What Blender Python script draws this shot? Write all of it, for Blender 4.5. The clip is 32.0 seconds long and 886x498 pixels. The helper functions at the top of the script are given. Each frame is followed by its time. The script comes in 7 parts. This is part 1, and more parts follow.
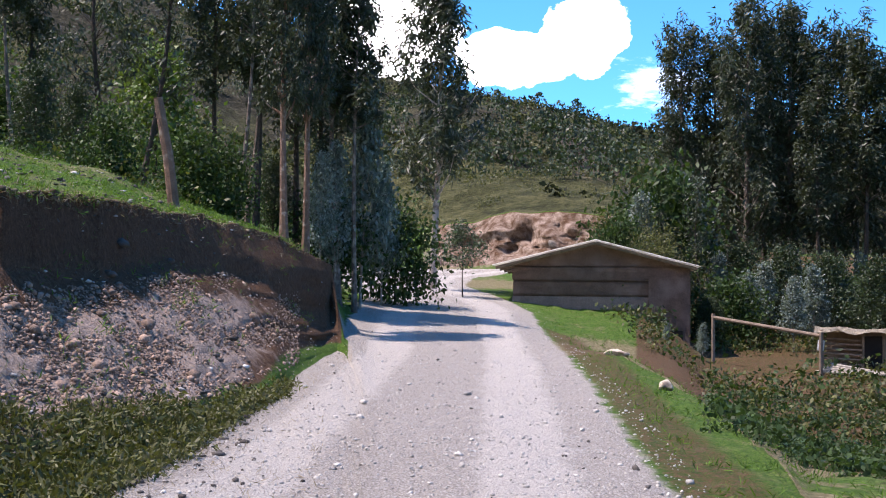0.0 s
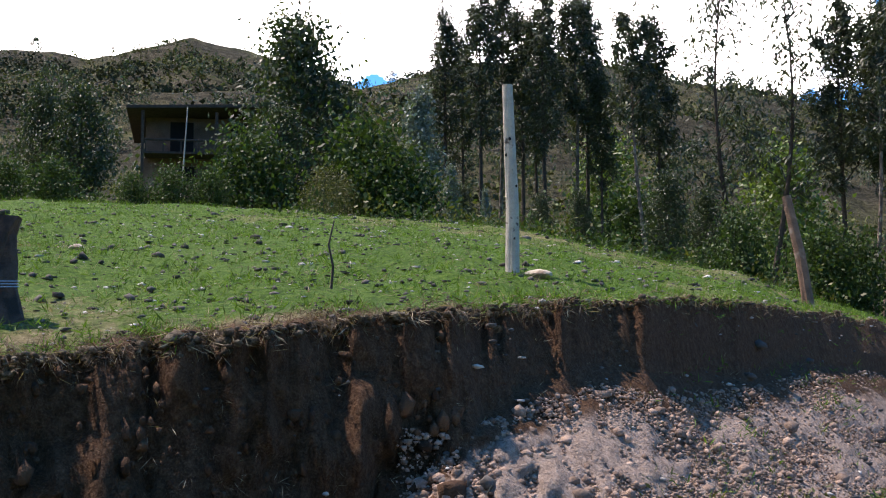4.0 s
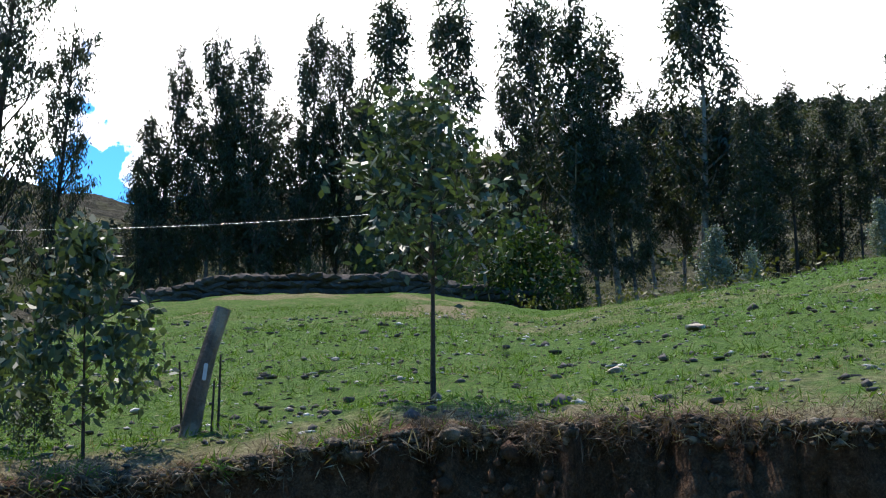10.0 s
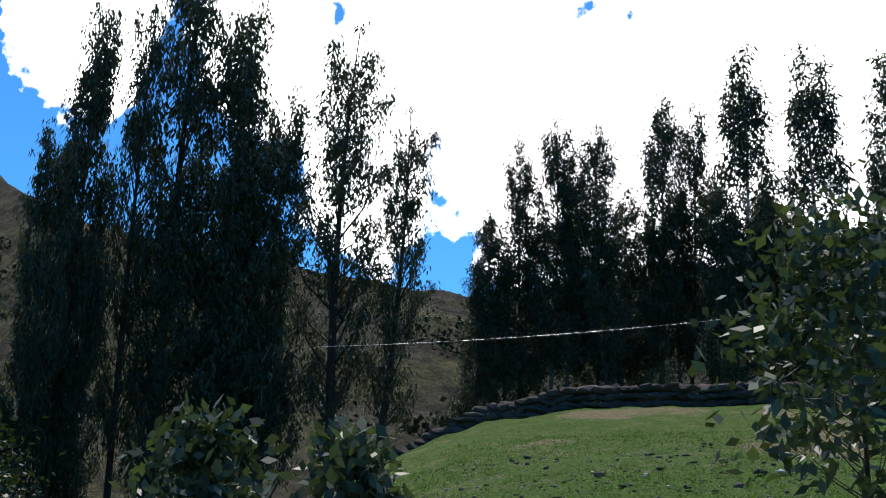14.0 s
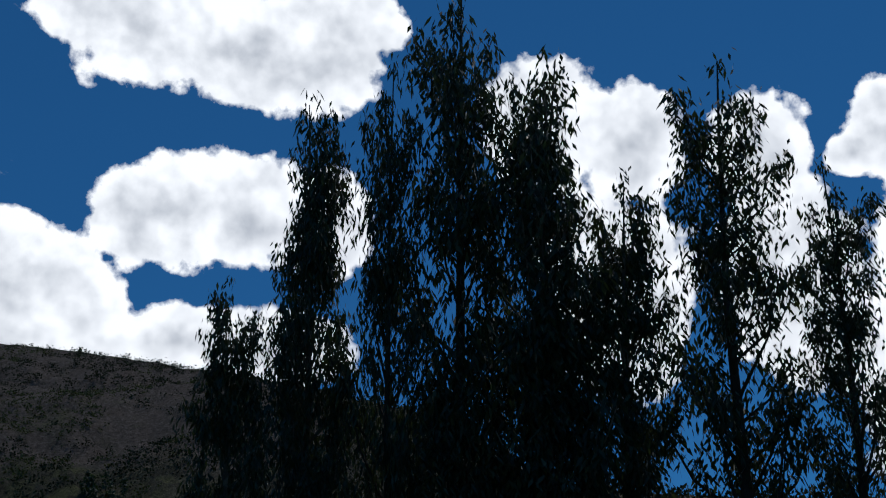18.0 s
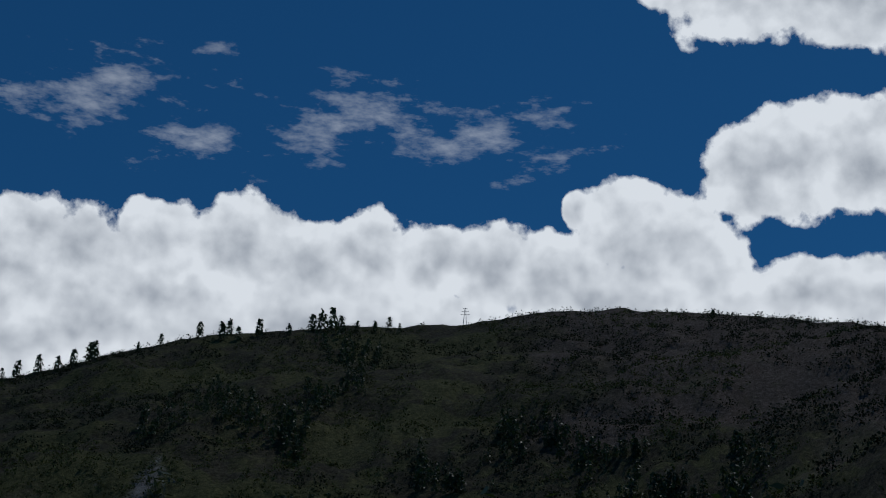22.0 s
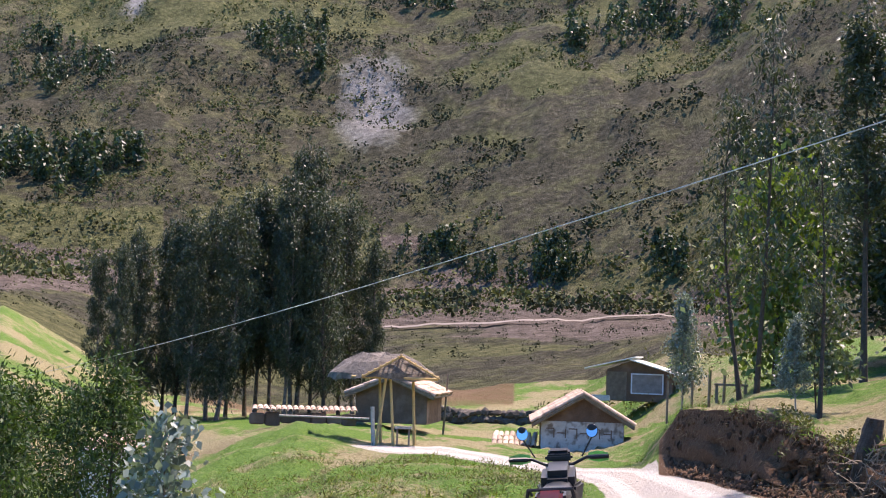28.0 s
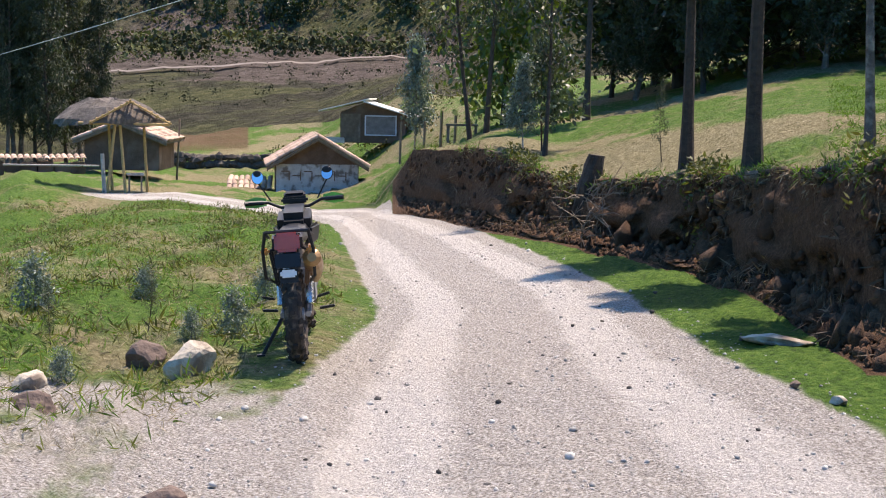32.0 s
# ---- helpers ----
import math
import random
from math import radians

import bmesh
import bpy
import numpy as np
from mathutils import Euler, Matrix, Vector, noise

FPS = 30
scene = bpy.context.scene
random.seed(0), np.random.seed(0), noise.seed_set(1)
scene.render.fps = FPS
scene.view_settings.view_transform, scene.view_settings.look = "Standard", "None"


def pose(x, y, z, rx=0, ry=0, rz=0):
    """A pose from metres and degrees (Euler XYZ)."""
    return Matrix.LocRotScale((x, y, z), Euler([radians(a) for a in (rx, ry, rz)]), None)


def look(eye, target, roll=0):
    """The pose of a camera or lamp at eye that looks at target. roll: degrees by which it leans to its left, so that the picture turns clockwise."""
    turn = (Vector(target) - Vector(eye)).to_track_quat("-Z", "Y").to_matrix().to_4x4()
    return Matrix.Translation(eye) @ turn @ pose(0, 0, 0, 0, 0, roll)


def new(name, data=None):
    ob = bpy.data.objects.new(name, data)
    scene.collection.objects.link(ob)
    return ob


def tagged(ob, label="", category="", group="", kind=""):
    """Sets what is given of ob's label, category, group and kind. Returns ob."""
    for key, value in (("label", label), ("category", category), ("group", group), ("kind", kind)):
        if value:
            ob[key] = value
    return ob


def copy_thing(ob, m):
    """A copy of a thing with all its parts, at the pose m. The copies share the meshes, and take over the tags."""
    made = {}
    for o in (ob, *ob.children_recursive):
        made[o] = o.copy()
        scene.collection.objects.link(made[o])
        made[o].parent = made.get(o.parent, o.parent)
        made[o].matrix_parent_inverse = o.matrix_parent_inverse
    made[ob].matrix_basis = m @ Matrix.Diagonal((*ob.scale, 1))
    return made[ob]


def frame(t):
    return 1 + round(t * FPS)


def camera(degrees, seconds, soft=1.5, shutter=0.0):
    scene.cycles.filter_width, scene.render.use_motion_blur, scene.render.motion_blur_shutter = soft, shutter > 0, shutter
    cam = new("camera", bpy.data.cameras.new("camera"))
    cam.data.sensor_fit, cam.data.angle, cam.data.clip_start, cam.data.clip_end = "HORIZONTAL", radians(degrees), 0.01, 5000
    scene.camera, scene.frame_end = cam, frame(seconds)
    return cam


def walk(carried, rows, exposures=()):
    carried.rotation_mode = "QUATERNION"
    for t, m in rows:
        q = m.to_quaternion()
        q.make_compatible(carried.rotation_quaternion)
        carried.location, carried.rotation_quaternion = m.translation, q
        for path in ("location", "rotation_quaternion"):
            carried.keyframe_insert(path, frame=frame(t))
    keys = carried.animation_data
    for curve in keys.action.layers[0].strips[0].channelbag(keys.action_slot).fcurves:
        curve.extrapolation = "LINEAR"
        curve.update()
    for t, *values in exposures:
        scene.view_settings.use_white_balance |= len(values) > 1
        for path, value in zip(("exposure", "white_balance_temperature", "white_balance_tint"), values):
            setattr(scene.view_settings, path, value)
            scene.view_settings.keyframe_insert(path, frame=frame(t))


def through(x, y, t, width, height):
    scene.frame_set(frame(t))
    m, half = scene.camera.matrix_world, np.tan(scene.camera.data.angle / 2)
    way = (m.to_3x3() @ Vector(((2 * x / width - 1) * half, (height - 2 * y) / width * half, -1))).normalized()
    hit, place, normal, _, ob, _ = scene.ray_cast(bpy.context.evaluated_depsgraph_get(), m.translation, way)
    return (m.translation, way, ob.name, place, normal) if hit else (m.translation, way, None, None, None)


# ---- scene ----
# ======== camera and its walk ========
cam = camera(36.22, 32.0, soft=1.1)
# seconds, x, y, z, yaw, pitch, roll
PATH = [
    (0, 0.00, 0.00, 1.60, 0.00, 2.50, -0.66),
    (0.5, -0.00, -0.02, 1.60, 1.75, 4.21, -0.99),
    (1, -0.01, -0.00, 1.61, 2.86, 5.35, -1.04),
    (1.5, -0.02, 0.02, 1.61, 7.88, 5.52, 0.16),
    (2, -0.01, 0.04, 1.61, 12.80, 5.62, 0.86),
    (2.5, 0.01, 0.03, 1.62, 17.60, 5.95, 0.40),
    (3, 0.00, 0.04, 1.63, 21.30, 5.75, 0.34),
    (3.5, -0.03, 0.03, 1.63, 23.10, 7.00, 0.45),
    (4, -0.07, 0.04, 1.63, 26.25, 6.63, 0.40),
    (4.5, -0.08, 0.02, 1.63, 32.60, 7.78, 0.20),
    (6.5, -0.08, -0.01, 1.63, 46.50, 9.10, -0.40),
    (7, -0.07, 0.00, 1.63, 52.80, 9.72, -0.45),
    (7.5, -0.04, 0.01, 1.66, 58.85, 10.38, -0.40),
    (8, -0.02, 0.02, 1.68, 63.58, 10.34, -0.34),
    (8.5, -0.02, 0.03, 1.68, 67.43, 10.01, -0.53),
    (9, 0.01, 0.02, 1.68, 70.74, 9.80, -0.27),
    (9.5, 0.01, 0.02, 1.67, 72.35, 10.56, 0.05),
    (10, 0.03, 0.02, 1.68, 75.40, 9.32, 1.89),
    (10.5, -0.00, 0.00, 1.68, 80.36, 7.69, 0.43),
    (11, -0.02, 0.00, 1.68, 82.40, 8.89, 0.52),
    (11.5, -0.02, 0.05, 1.68, 84.61, 8.09, 1.65),
    (12, -0.02, 0.07, 1.68, 87.32, 8.60, 0.45),
    (12.5, -0.01, 0.07, 1.68, 88.25, 9.30, 0.01),
    (13, -0.01, 0.07, 1.67, 88.60, 9.96, -0.58),
    (13.5, -0.02, 0.07, 1.68, 89.45, 10.89, -0.28),
    (14.5, -9.90, 1.15, 4.40, 90.88, 16.30, 2.40),
    (15.5, -19.80, 1.80, 4.90, 92.31, 21.44, 5.50),
    (16, -19.80, 1.80, 4.90, 93.71, 23.01, 5.60),
    (16.5, -19.80, 1.80, 4.90, 97.86, 23.77, 5.60),
    (17, -19.80, 1.80, 4.90, 103.16, 25.12, 5.40),
    (17.5, -19.80, 1.80, 4.90, 107.85, 25.90, 5.00),
    (18, -19.80, 1.80, 4.90, 113.68, 25.48, 4.13),
    (18.5, -19.80, 1.80, 4.90, 119.29, 25.21, 3.01),
    (19, -19.80, 1.80, 4.90, 123.39, 25.06, 1.87),
    (19.5, -19.80, 1.80, 4.90, 128.71, 25.48, -0.25),
    (20, -19.80, 1.80, 4.90, 132.64, 26.25, -1.10),
    (20.5, -19.80, 1.80, 4.90, 136.20, 27.32, -1.98),
    (21, -19.80, 1.80, 4.90, 139.54, 27.47, -2.25),
    (21.5, -19.45, 1.80, 4.88, 142.75, 25.86, -2.41),
    (22, -17.54, 1.70, 4.80, 142.14, 24.18, -1.89),
    (22.5, -14.43, 1.50, 4.70, 143.38, 23.52, -2.54),
    (23, -10.68, 1.20, 4.60, 145.26, 23.20, -3.22),
    (23.5, -6.82, 0.80, 4.20, 146.95, 23.54, -3.33),
    (24, -3.39, 0.35, 2.60, 149.01, 23.32, -3.84),
    (24.5, -0.94, 0.05, 1.75, 146.58, 18.91, -3.40),
    (25, 0.00, 0.00, 1.60, 145.40, 14.93, -3.19),
    (25.5, 0.00, 0.00, 1.60, 144.34, 12.44, -3.06),
    (27.5, -0.00, 0.00, 1.60, 139.85, 5.51, -2.06),
    (28, -0.00, 0.00, 1.60, 139.13, 4.05, -1.81),
    (28.5, -0.00, 0.00, 1.60, 138.22, 1.89, -1.57),
    (29, -0.00, 0.00, 1.60, 137.55, 1.28, -1.76),
    (29.5, -0.00, 0.00, 1.60, 136.02, 0.13, -1.69),
    (30, -0.00, 0.00, 1.60, 134.33, -0.50, -1.39),
    (30.5, -0.00, 0.00, 1.60, 132.84, -1.23, -1.62),
    (31, -0.00, 0.00, 1.60, 130.91, -2.43, -1.54),
    (31.5, -0.00, 0.00, 1.60, 129.68, -4.68, -0.89),
    (32, -0.00, 0.00, 1.60, 127.70, -6.51, -1.11),
]
walk(cam, [(t, pose(x, y, z, 90 + p, 0, w) @ pose(0, 0, 0, 0, 0, -r)) for t, x, y, z, w, p, r in PATH],
     exposures=[(0, 0.58, 6750, 26), (1.0, 0.38, 6800, 24), (2.0, 0.5, 7000, 25), (3.0, 0.65, 7350, 26), (6.0, 0.3, 6450, 13), (9.0, 0.4, 6600, 14), (13.5, 0.15, 6650, 16), (15.5, -2.15, 6050, 11), (17.5, -2.15, 6050, 11), (18.5, -1.9, 6050, 10), (19.2, -1.85, 6050, 10), (20.0, -2.2, 6000, 9), (21.0, -2.45, 5950, 9), (24.0, -2.75, 5900, 9),
                (24.5, -2.6, 6000, 10), (25.0, -2.4, 6100, 10), (25.5, -1.3, 6300, 14), (27.5, 1.05, 7350, 30), (29.0, 1.2, 7300, 28), (30.0, 1.1, 7400, 26), (32.0, 0.8, 7450, 21)])

# ======== daylight ========
SUN_AZ, SUN_EL = 95.0, 66.0
world = bpy.data.worlds.new("daylight")
scene.world = world
world.use_nodes = True


def sky_nodes(w):
    n, l = w.node_tree.nodes, w.node_tree.links
    n.clear()

    def math_node(op, a, b=None, c=None, clamp=False):
        m = n.new("ShaderNodeMath")
        m.operation, m.use_clamp = op, clamp
        for i, v in enumerate((a, b, c)):
            if v is None:
                continue
            if isinstance(v, (int, float)):
                m.inputs[i].default_value = v
            else:
                l.new(v, m.inputs[i])
        return m.outputs[0]

    sky = n.new("ShaderNodeTexSky")
    sky.sky_type = "NISHITA"
    sky.sun_disc = False
    sky.sun_elevation = radians(SUN_EL)
    sky.sun_rotation = radians(-SUN_AZ)
    sky.altitude = 3000
    sky.air_density, sky.dust_density = 1.0, 0.3
    tc = n.new("ShaderNodeTexCoord")
    sep = n.new("ShaderNodeSeparateXYZ")
    l.new(tc.outputs["Generated"], sep.inputs[0])
    az = math_node("DEGREES", math_node("ARCTAN2", math_node("MULTIPLY", sep.outputs[0], -1.0), sep.outputs[1]))
    el = math_node("DEGREES", math_node("ARCSINE", sep.outputs[2]))
    up = n.new("ShaderNodeVectorMath")
    up.operation = "ADD"
    l.new(tc.outputs["Generated"], up.inputs[0])
    up.inputs[1].default_value = (-0.004, 0.0, 0.014)

    def billow(vec):
        """Cauliflower relief of the clouds."""
        total_, big = None, None
        for scale, gain, detail in ((16.0, 1.0, 3.0), (46.0, 0.75, 8.0)):
            t = n.new("ShaderNodeTexNoise")
            t.inputs["Scale"].default_value, t.inputs["Detail"].default_value, t.inputs["Roughness"].default_value = scale, detail, 0.58
            l.new(vec, t.inputs["Vector"])
            k = math_node("MULTIPLY", math_node("SUBTRACT", t.outputs[0], 0.5), gain)
            big = k if big is None else big
            total_ = k if total_ is None else math_node("ADD", total_, k)
        return total_, big

    (rough, swell), (rough_up, swell_up) = billow(tc.outputs["Generated"]), billow(up.outputs[0])
    # cumulus: azimuth, elevation, half width, half height
    total = None
    for a, e, wd, ht in CLOUDS:
        da = math_node("DIVIDE", math_node("SUBTRACT", az, a), wd)
        de = math_node("DIVIDE", math_node("SUBTRACT", el, e), ht)
        d = math_node("SUBTRACT", 1.0, math_node("SQRT", math_node("ADD", math_node("MULTIPLY", da, da), math_node("MULTIPLY", de, de))))
        total = d if total is None else math_node("SMOOTH_MAX", total, d, 0.12)
    body = math_node("ADD", total, rough)
    mask = math_node("MULTIPLY_ADD", body, 8.0, 0.3, clamp=True)
    # thin high cloud
    wisp = None
    for a, e, wd, ht in WISPS:
        da = math_node("DIVIDE", math_node("SUBTRACT", az, a), wd)
        de = math_node("DIVIDE", math_node("SUBTRACT", math_node("MULTIPLY_ADD", math_node("SUBTRACT", az, a), 0.2, el), e), ht)
        d = math_node("SUBTRACT", 1.0, math_node("SQRT", math_node("ADD", math_node("MULTIPLY", da, da), math_node("MULTIPLY", de, de))))
        wisp = d if wisp is None else math_node("MAXIMUM", wisp, d)
    streak = n.new("ShaderNodeTexNoise")
    streak.inputs["Scale"].default_value, streak.inputs["Detail"].default_value, streak.inputs["Roughness"].default_value = 30.0, 8.0, 0.66
    stretch = n.new("ShaderNodeVectorMath")
    stretch.operation = "MULTIPLY"
    stretch.inputs[1].default_value = (0.8, 0.8, 2.4)
    l.new(tc.outputs["Generated"], stretch.inputs[0])
    l.new(stretch.outputs[0], streak.inputs["Vector"])
    fibre = math_node("MULTIPLY", math_node("SUBTRACT", streak.outputs[0], 0.5), 5.0)
    thin = math_node("MULTIPLY", math_node("MULTIPLY_ADD", math_node("ADD", wisp, fibre), 0.6, -0.08, clamp=True), 0.42)
    mask = math_node("MAXIMUM", mask, thin)
    # light tops, grey undersides
    relief_ = math_node("MULTIPLY_ADD", math_node("SUBTRACT", swell, swell_up), 1.6, math_node("MULTIPLY", math_node("SUBTRACT", rough, rough_up), 1.2))
    shade = math_node("ADD", relief_, math_node("MULTIPLY_ADD", body, -0.62, 1.0), clamp=True)
    grey = n.new("ShaderNodeMix")
    grey.data_type = "RGBA"
    grey.inputs["A"].default_value, grey.inputs["B"].default_value = (36, 38, 41, 1), (86, 86, 85, 1)
    l.new(shade, grey.inputs["Factor"])
    tint = n.new("ShaderNodeMix")
    tint.data_type, tint.blend_type = "RGBA", "MULTIPLY"
    tint.inputs["Factor"].default_value = 1.0
    tint.inputs["B"].default_value = (1.05, 3.3, 4.7, 1)
    l.new(sky.outputs[0], tint.inputs["A"])
    mix = n.new("ShaderNodeMix")
    mix.data_type = "RGBA"
    l.new(mask, mix.inputs["Factor"])
    l.new(tint.outputs["Result"], mix.inputs["A"])
    l.new(grey.outputs["Result"], mix.inputs["B"])
    bg = n.new("ShaderNodeBackground")
    bg.inputs["Strength"].default_value = 0.05
    out = n.new("ShaderNodeOutputWorld")
    l.new(mix.outputs["Result"], bg.inputs["Color"])
    l.new(bg.outputs[0], out.inputs["Surface"])


# towards the road ahead and over the field
CLOUDS = [(-5.8, 11.5, 1.9, 1.6), (-3.0, 10.5, 2.6, 1.2), (2.6, 11.6, 3.0, 2.6), (14, 17, 7, 4.5), (25, 16.6, 10, 3.6), (37, 15.0, 8, 2.6), (48, 16.4, 11, 5), (66, 20, 18, 12), (72, 15, 10, 8)]
# behind the grove
CLOUDS += [(108.0, 30.4, 3.4, 2.9), (104.3, 28.9, 2.7, 3.0), (105.8, 23.1, 3.6, 4.6), (98.7, 28.0, 2.5, 2.4), (98.1, 22.0, 3.3, 4.6), (92.3, 27.4, 2.6, 2.4), (94.5, 26.9, 1.3, 1.0), (88.3, 29.4, 3.8, 3.2),
           (84.2, 30.6, 4.2, 3.4), (82.1, 26.0, 4.4, 3.4), (77.1, 25.3, 5.2, 2.6), (72.6, 25.2, 4.0, 2.4), (88.6, 22.1, 6.4, 4.8), (93.3, 17.2, 3.0, 5.0), (83, 17, 9, 6)]
# over the shoulder of the mountain
CLOUDS += [(127.1, 34.6, 4.6, 2.3), (122.0, 33.8, 4.2, 2.6), (118.2, 35.2, 3.2, 1.9), (130.0, 35.2, 3.4, 1.4), (119.2, 33.2, 3.4, 2.0), (127.9, 26.9, 2.3, 2.1), (125.6, 27.4, 2.8, 2.5), (122.8, 27.6, 2.8, 2.7),
           (126.0, 21.9, 3.6, 1.7), (119.5, 26.5, 2.6, 2.4), (122.0, 21.6, 4.0, 1.8)]
# banked along the skyline
CLOUDS += [(160.5, 21.6, 3.2, 2.8), (154.9, 23.5, 2.3, 2.1), (151.3, 23.7, 3.0, 2.2), (147.9, 23.0, 3.0, 2.1), (145.4, 23.6, 2.0, 2.0), (142.5, 23.5, 2.5, 1.9), (139.9, 23.3, 2.8, 2.1), (137.5, 22.9, 2.0, 2.1), (136.0, 25.9, 0.7, 0.8),
           (133.6, 25.2, 2.3, 2.2), (131.1, 24.4, 2.4, 2.1), (129.6, 23.1, 1.8, 1.8), (155, 20, 7, 3.2), (145, 20.6, 8, 2.6), (134, 21.5, 6, 2.4)]
CLOUDS += [(168.3, 24.9, 3.4, 2.1), (166.0, 24.6, 1.5, 1.8), (161.7, 23.0, 3.6, 1.8), (158.3, 22.3, 2.6, 2.1), (165.8, 20.0, 3.6, 2.5), (160.9, 18.6, 4.4, 2.4), (166, 16.4, 4, 2)]
WISPS = [(158.8, 29.4, 4.2, 1.5), (153.9, 28.2, 2.6, 1.0), (147.0, 29.2, 4.8, 1.5), (141.0, 29.0, 4.0, 1.0), (137.2, 28.0, 2.4, 0.7), (153.4, 31.8, 1.2, 0.4), (-8.8, 9.4, 2.4, 1.2)]
sky_nodes(world)
lamp = bpy.data.lights.new("sun", "SUN")
lamp.energy, lamp.angle, lamp.color = 5.0, radians(0.55), (1.0, 0.955, 0.88)
sun = new("sun", lamp)
sun.matrix_world = look((-math.sin(radians(SUN_AZ)) * 50, math.cos(radians(SUN_AZ)) * 50, 50 * math.tan(radians(SUN_EL))), (0, 0, 0))
# ======== materials ========
def mat(name, color, rough=0.85, metal=0.0, bump=0.0, scale=8.0, var=0.35, fine=0.0, spots=None, island=0.0, object_random=0.0, spec=0.3):
    """A procedural surface: base colour with two scales of variation, and relief."""
    m = bpy.data.materials.new(name)
    m.use_nodes = True
    n, l = m.node_tree.nodes, m.node_tree.links
    p = n["Principled BSDF"]
    p.inputs["Roughness"].default_value, p.inputs["Metallic"].default_value = rough, metal
    p.inputs["Specular IOR Level"].default_value = spec
    tc = n.new("ShaderNodeTexCoord")
    a = n.new("ShaderNodeTexNoise")
    a.inputs["Scale"].default_value, a.inputs["Detail"].default_value = scale, 6
    l.new(tc.outputs["Object"], a.inputs["Vector"])
    b = n.new("ShaderNodeTexNoise")
    b.inputs["Scale"].default_value, b.inputs["Detail"].default_value = scale * 7, 4
    l.new(tc.outputs["Object"], b.inputs["Vector"])
    add = n.new("ShaderNodeMath")
    add.operation = "MULTIPLY_ADD"
    l.new(b.outputs[0], add.inputs[0])
    add.inputs[1].default_value = 0.6
    l.new(a.outputs[0], add.inputs[2])
    ramp = n.new("ShaderNodeMapRange")
    ramp.inputs["From Min"].default_value, ramp.inputs["From Max"].default_value = 0.45, 1.15
    ramp.inputs["To Min"].default_value, ramp.inputs["To Max"].default_value = 1 - var, 1 + var
    l.new(add.outputs[0], ramp.inputs["Value"])
    last = ramp.outputs[0]
    for kind, amount in (("island", island), ("object", object_random)):
        if amount:
            src = n.new("ShaderNodeNewGeometry").outputs["Random Per Island"] if kind == "island" else n.new("ShaderNodeObjectInfo").outputs["Random"]
            r = n.new("ShaderNodeMapRange")
            r.inputs["To Min"].default_value, r.inputs["To Max"].default_value = 1 - amount, 1 + amount
            l.new(src, r.inputs["Value"])
            mu = n.new("ShaderNodeMath")
            mu.operation = "MULTIPLY"
            l.new(last, mu.inputs[0])
            l.new(r.outputs[0], mu.inputs[1])
            last = mu.outputs[0]
    sc = n.new("ShaderNodeVectorMath")
    sc.operation = "SCALE"
    sc.inputs[0].default_value = color
    l.new(last, sc.inputs["Scale"])
    col = sc.outputs[0]
    if spots:
        c2, lo, hi, s2 = spots
        t = n.new("ShaderNodeTexNoise")
        t.inputs["Scale"].default_value, t.inputs["Detail"].default_value = s2, 5
        l.new(tc.outputs["Object"], t.inputs["Vector"])
        mr = n.new("ShaderNodeMapRange")
        mr.inputs["From Min"].default_value, mr.inputs["From Max"].default_value = lo, hi
        l.new(t.outputs[0], mr.inputs["Value"])
        mx = n.new("ShaderNodeMix")
        mx.data_type = "RGBA"
        l.new(mr.outputs[0], mx.inputs["Factor"])
        l.new(col, mx.inputs["A"])
        mx.inputs["B"].default_value = (*c2, 1)
        col = mx.outputs["Result"]
    l.new(col, p.inputs["Base Color"])
    if bump:
        bp = n.new("ShaderNodeBump")
        bp.inputs["Strength"].default_value, bp.inputs["Distance"].default_value = 1.0, bump
        l.new(add.outputs[0], bp.inputs["Height"])
        l.new(bp.outputs[0], p.inputs["Normal"])
    return m


def leaf_mat(name, color, rough=0.5, through=0.35, var=0.45, gloss=0.4):
    m = bpy.data.materials.new(name)
    m.use_nodes = True
    n, l = m.node_tree.nodes, m.node_tree.links
    p = n["Principled BSDF"]
    p.inputs["Roughness"].default_value = rough
    p.inputs["Specular IOR Level"].default_value = gloss
    geo = n.new("ShaderNodeNewGeometry")
    r = n.new("ShaderNodeMapRange")
    r.inputs["To Min"].default_value, r.inputs["To Max"].default_value = 1 - var, 1 + var
    l.new(geo.outputs["Random Per Island"], r.inputs["Value"])
    sc = n.new("ShaderNodeVectorMath")
    sc.operation = "SCALE"
    sc.inputs[0].default_value = color
    l.new(r.outputs[0], sc.inputs["Scale"])
    l.new(sc.outputs[0], p.inputs["Base Color"])
    tr = n.new("ShaderNodeBsdfTranslucent")
    s2 = n.new("ShaderNodeVectorMath")
    s2.operation = "MULTIPLY"
    s2.inputs[1].default_value = (1.25, 1.3, 0.5)
    l.new(sc.outputs[0], s2.inputs[0])
    l.new(s2.outputs[0], tr.inputs["Color"])
    mix = n.new("ShaderNodeMixShader")
    mix.inputs[0].default_value = through
    l.new(p.outputs[0], mix.inputs[1])
    l.new(tr.outputs[0], mix.inputs[2])
    l.new(mix.outputs[0], n["Material Output"].inputs["Surface"])
    return m


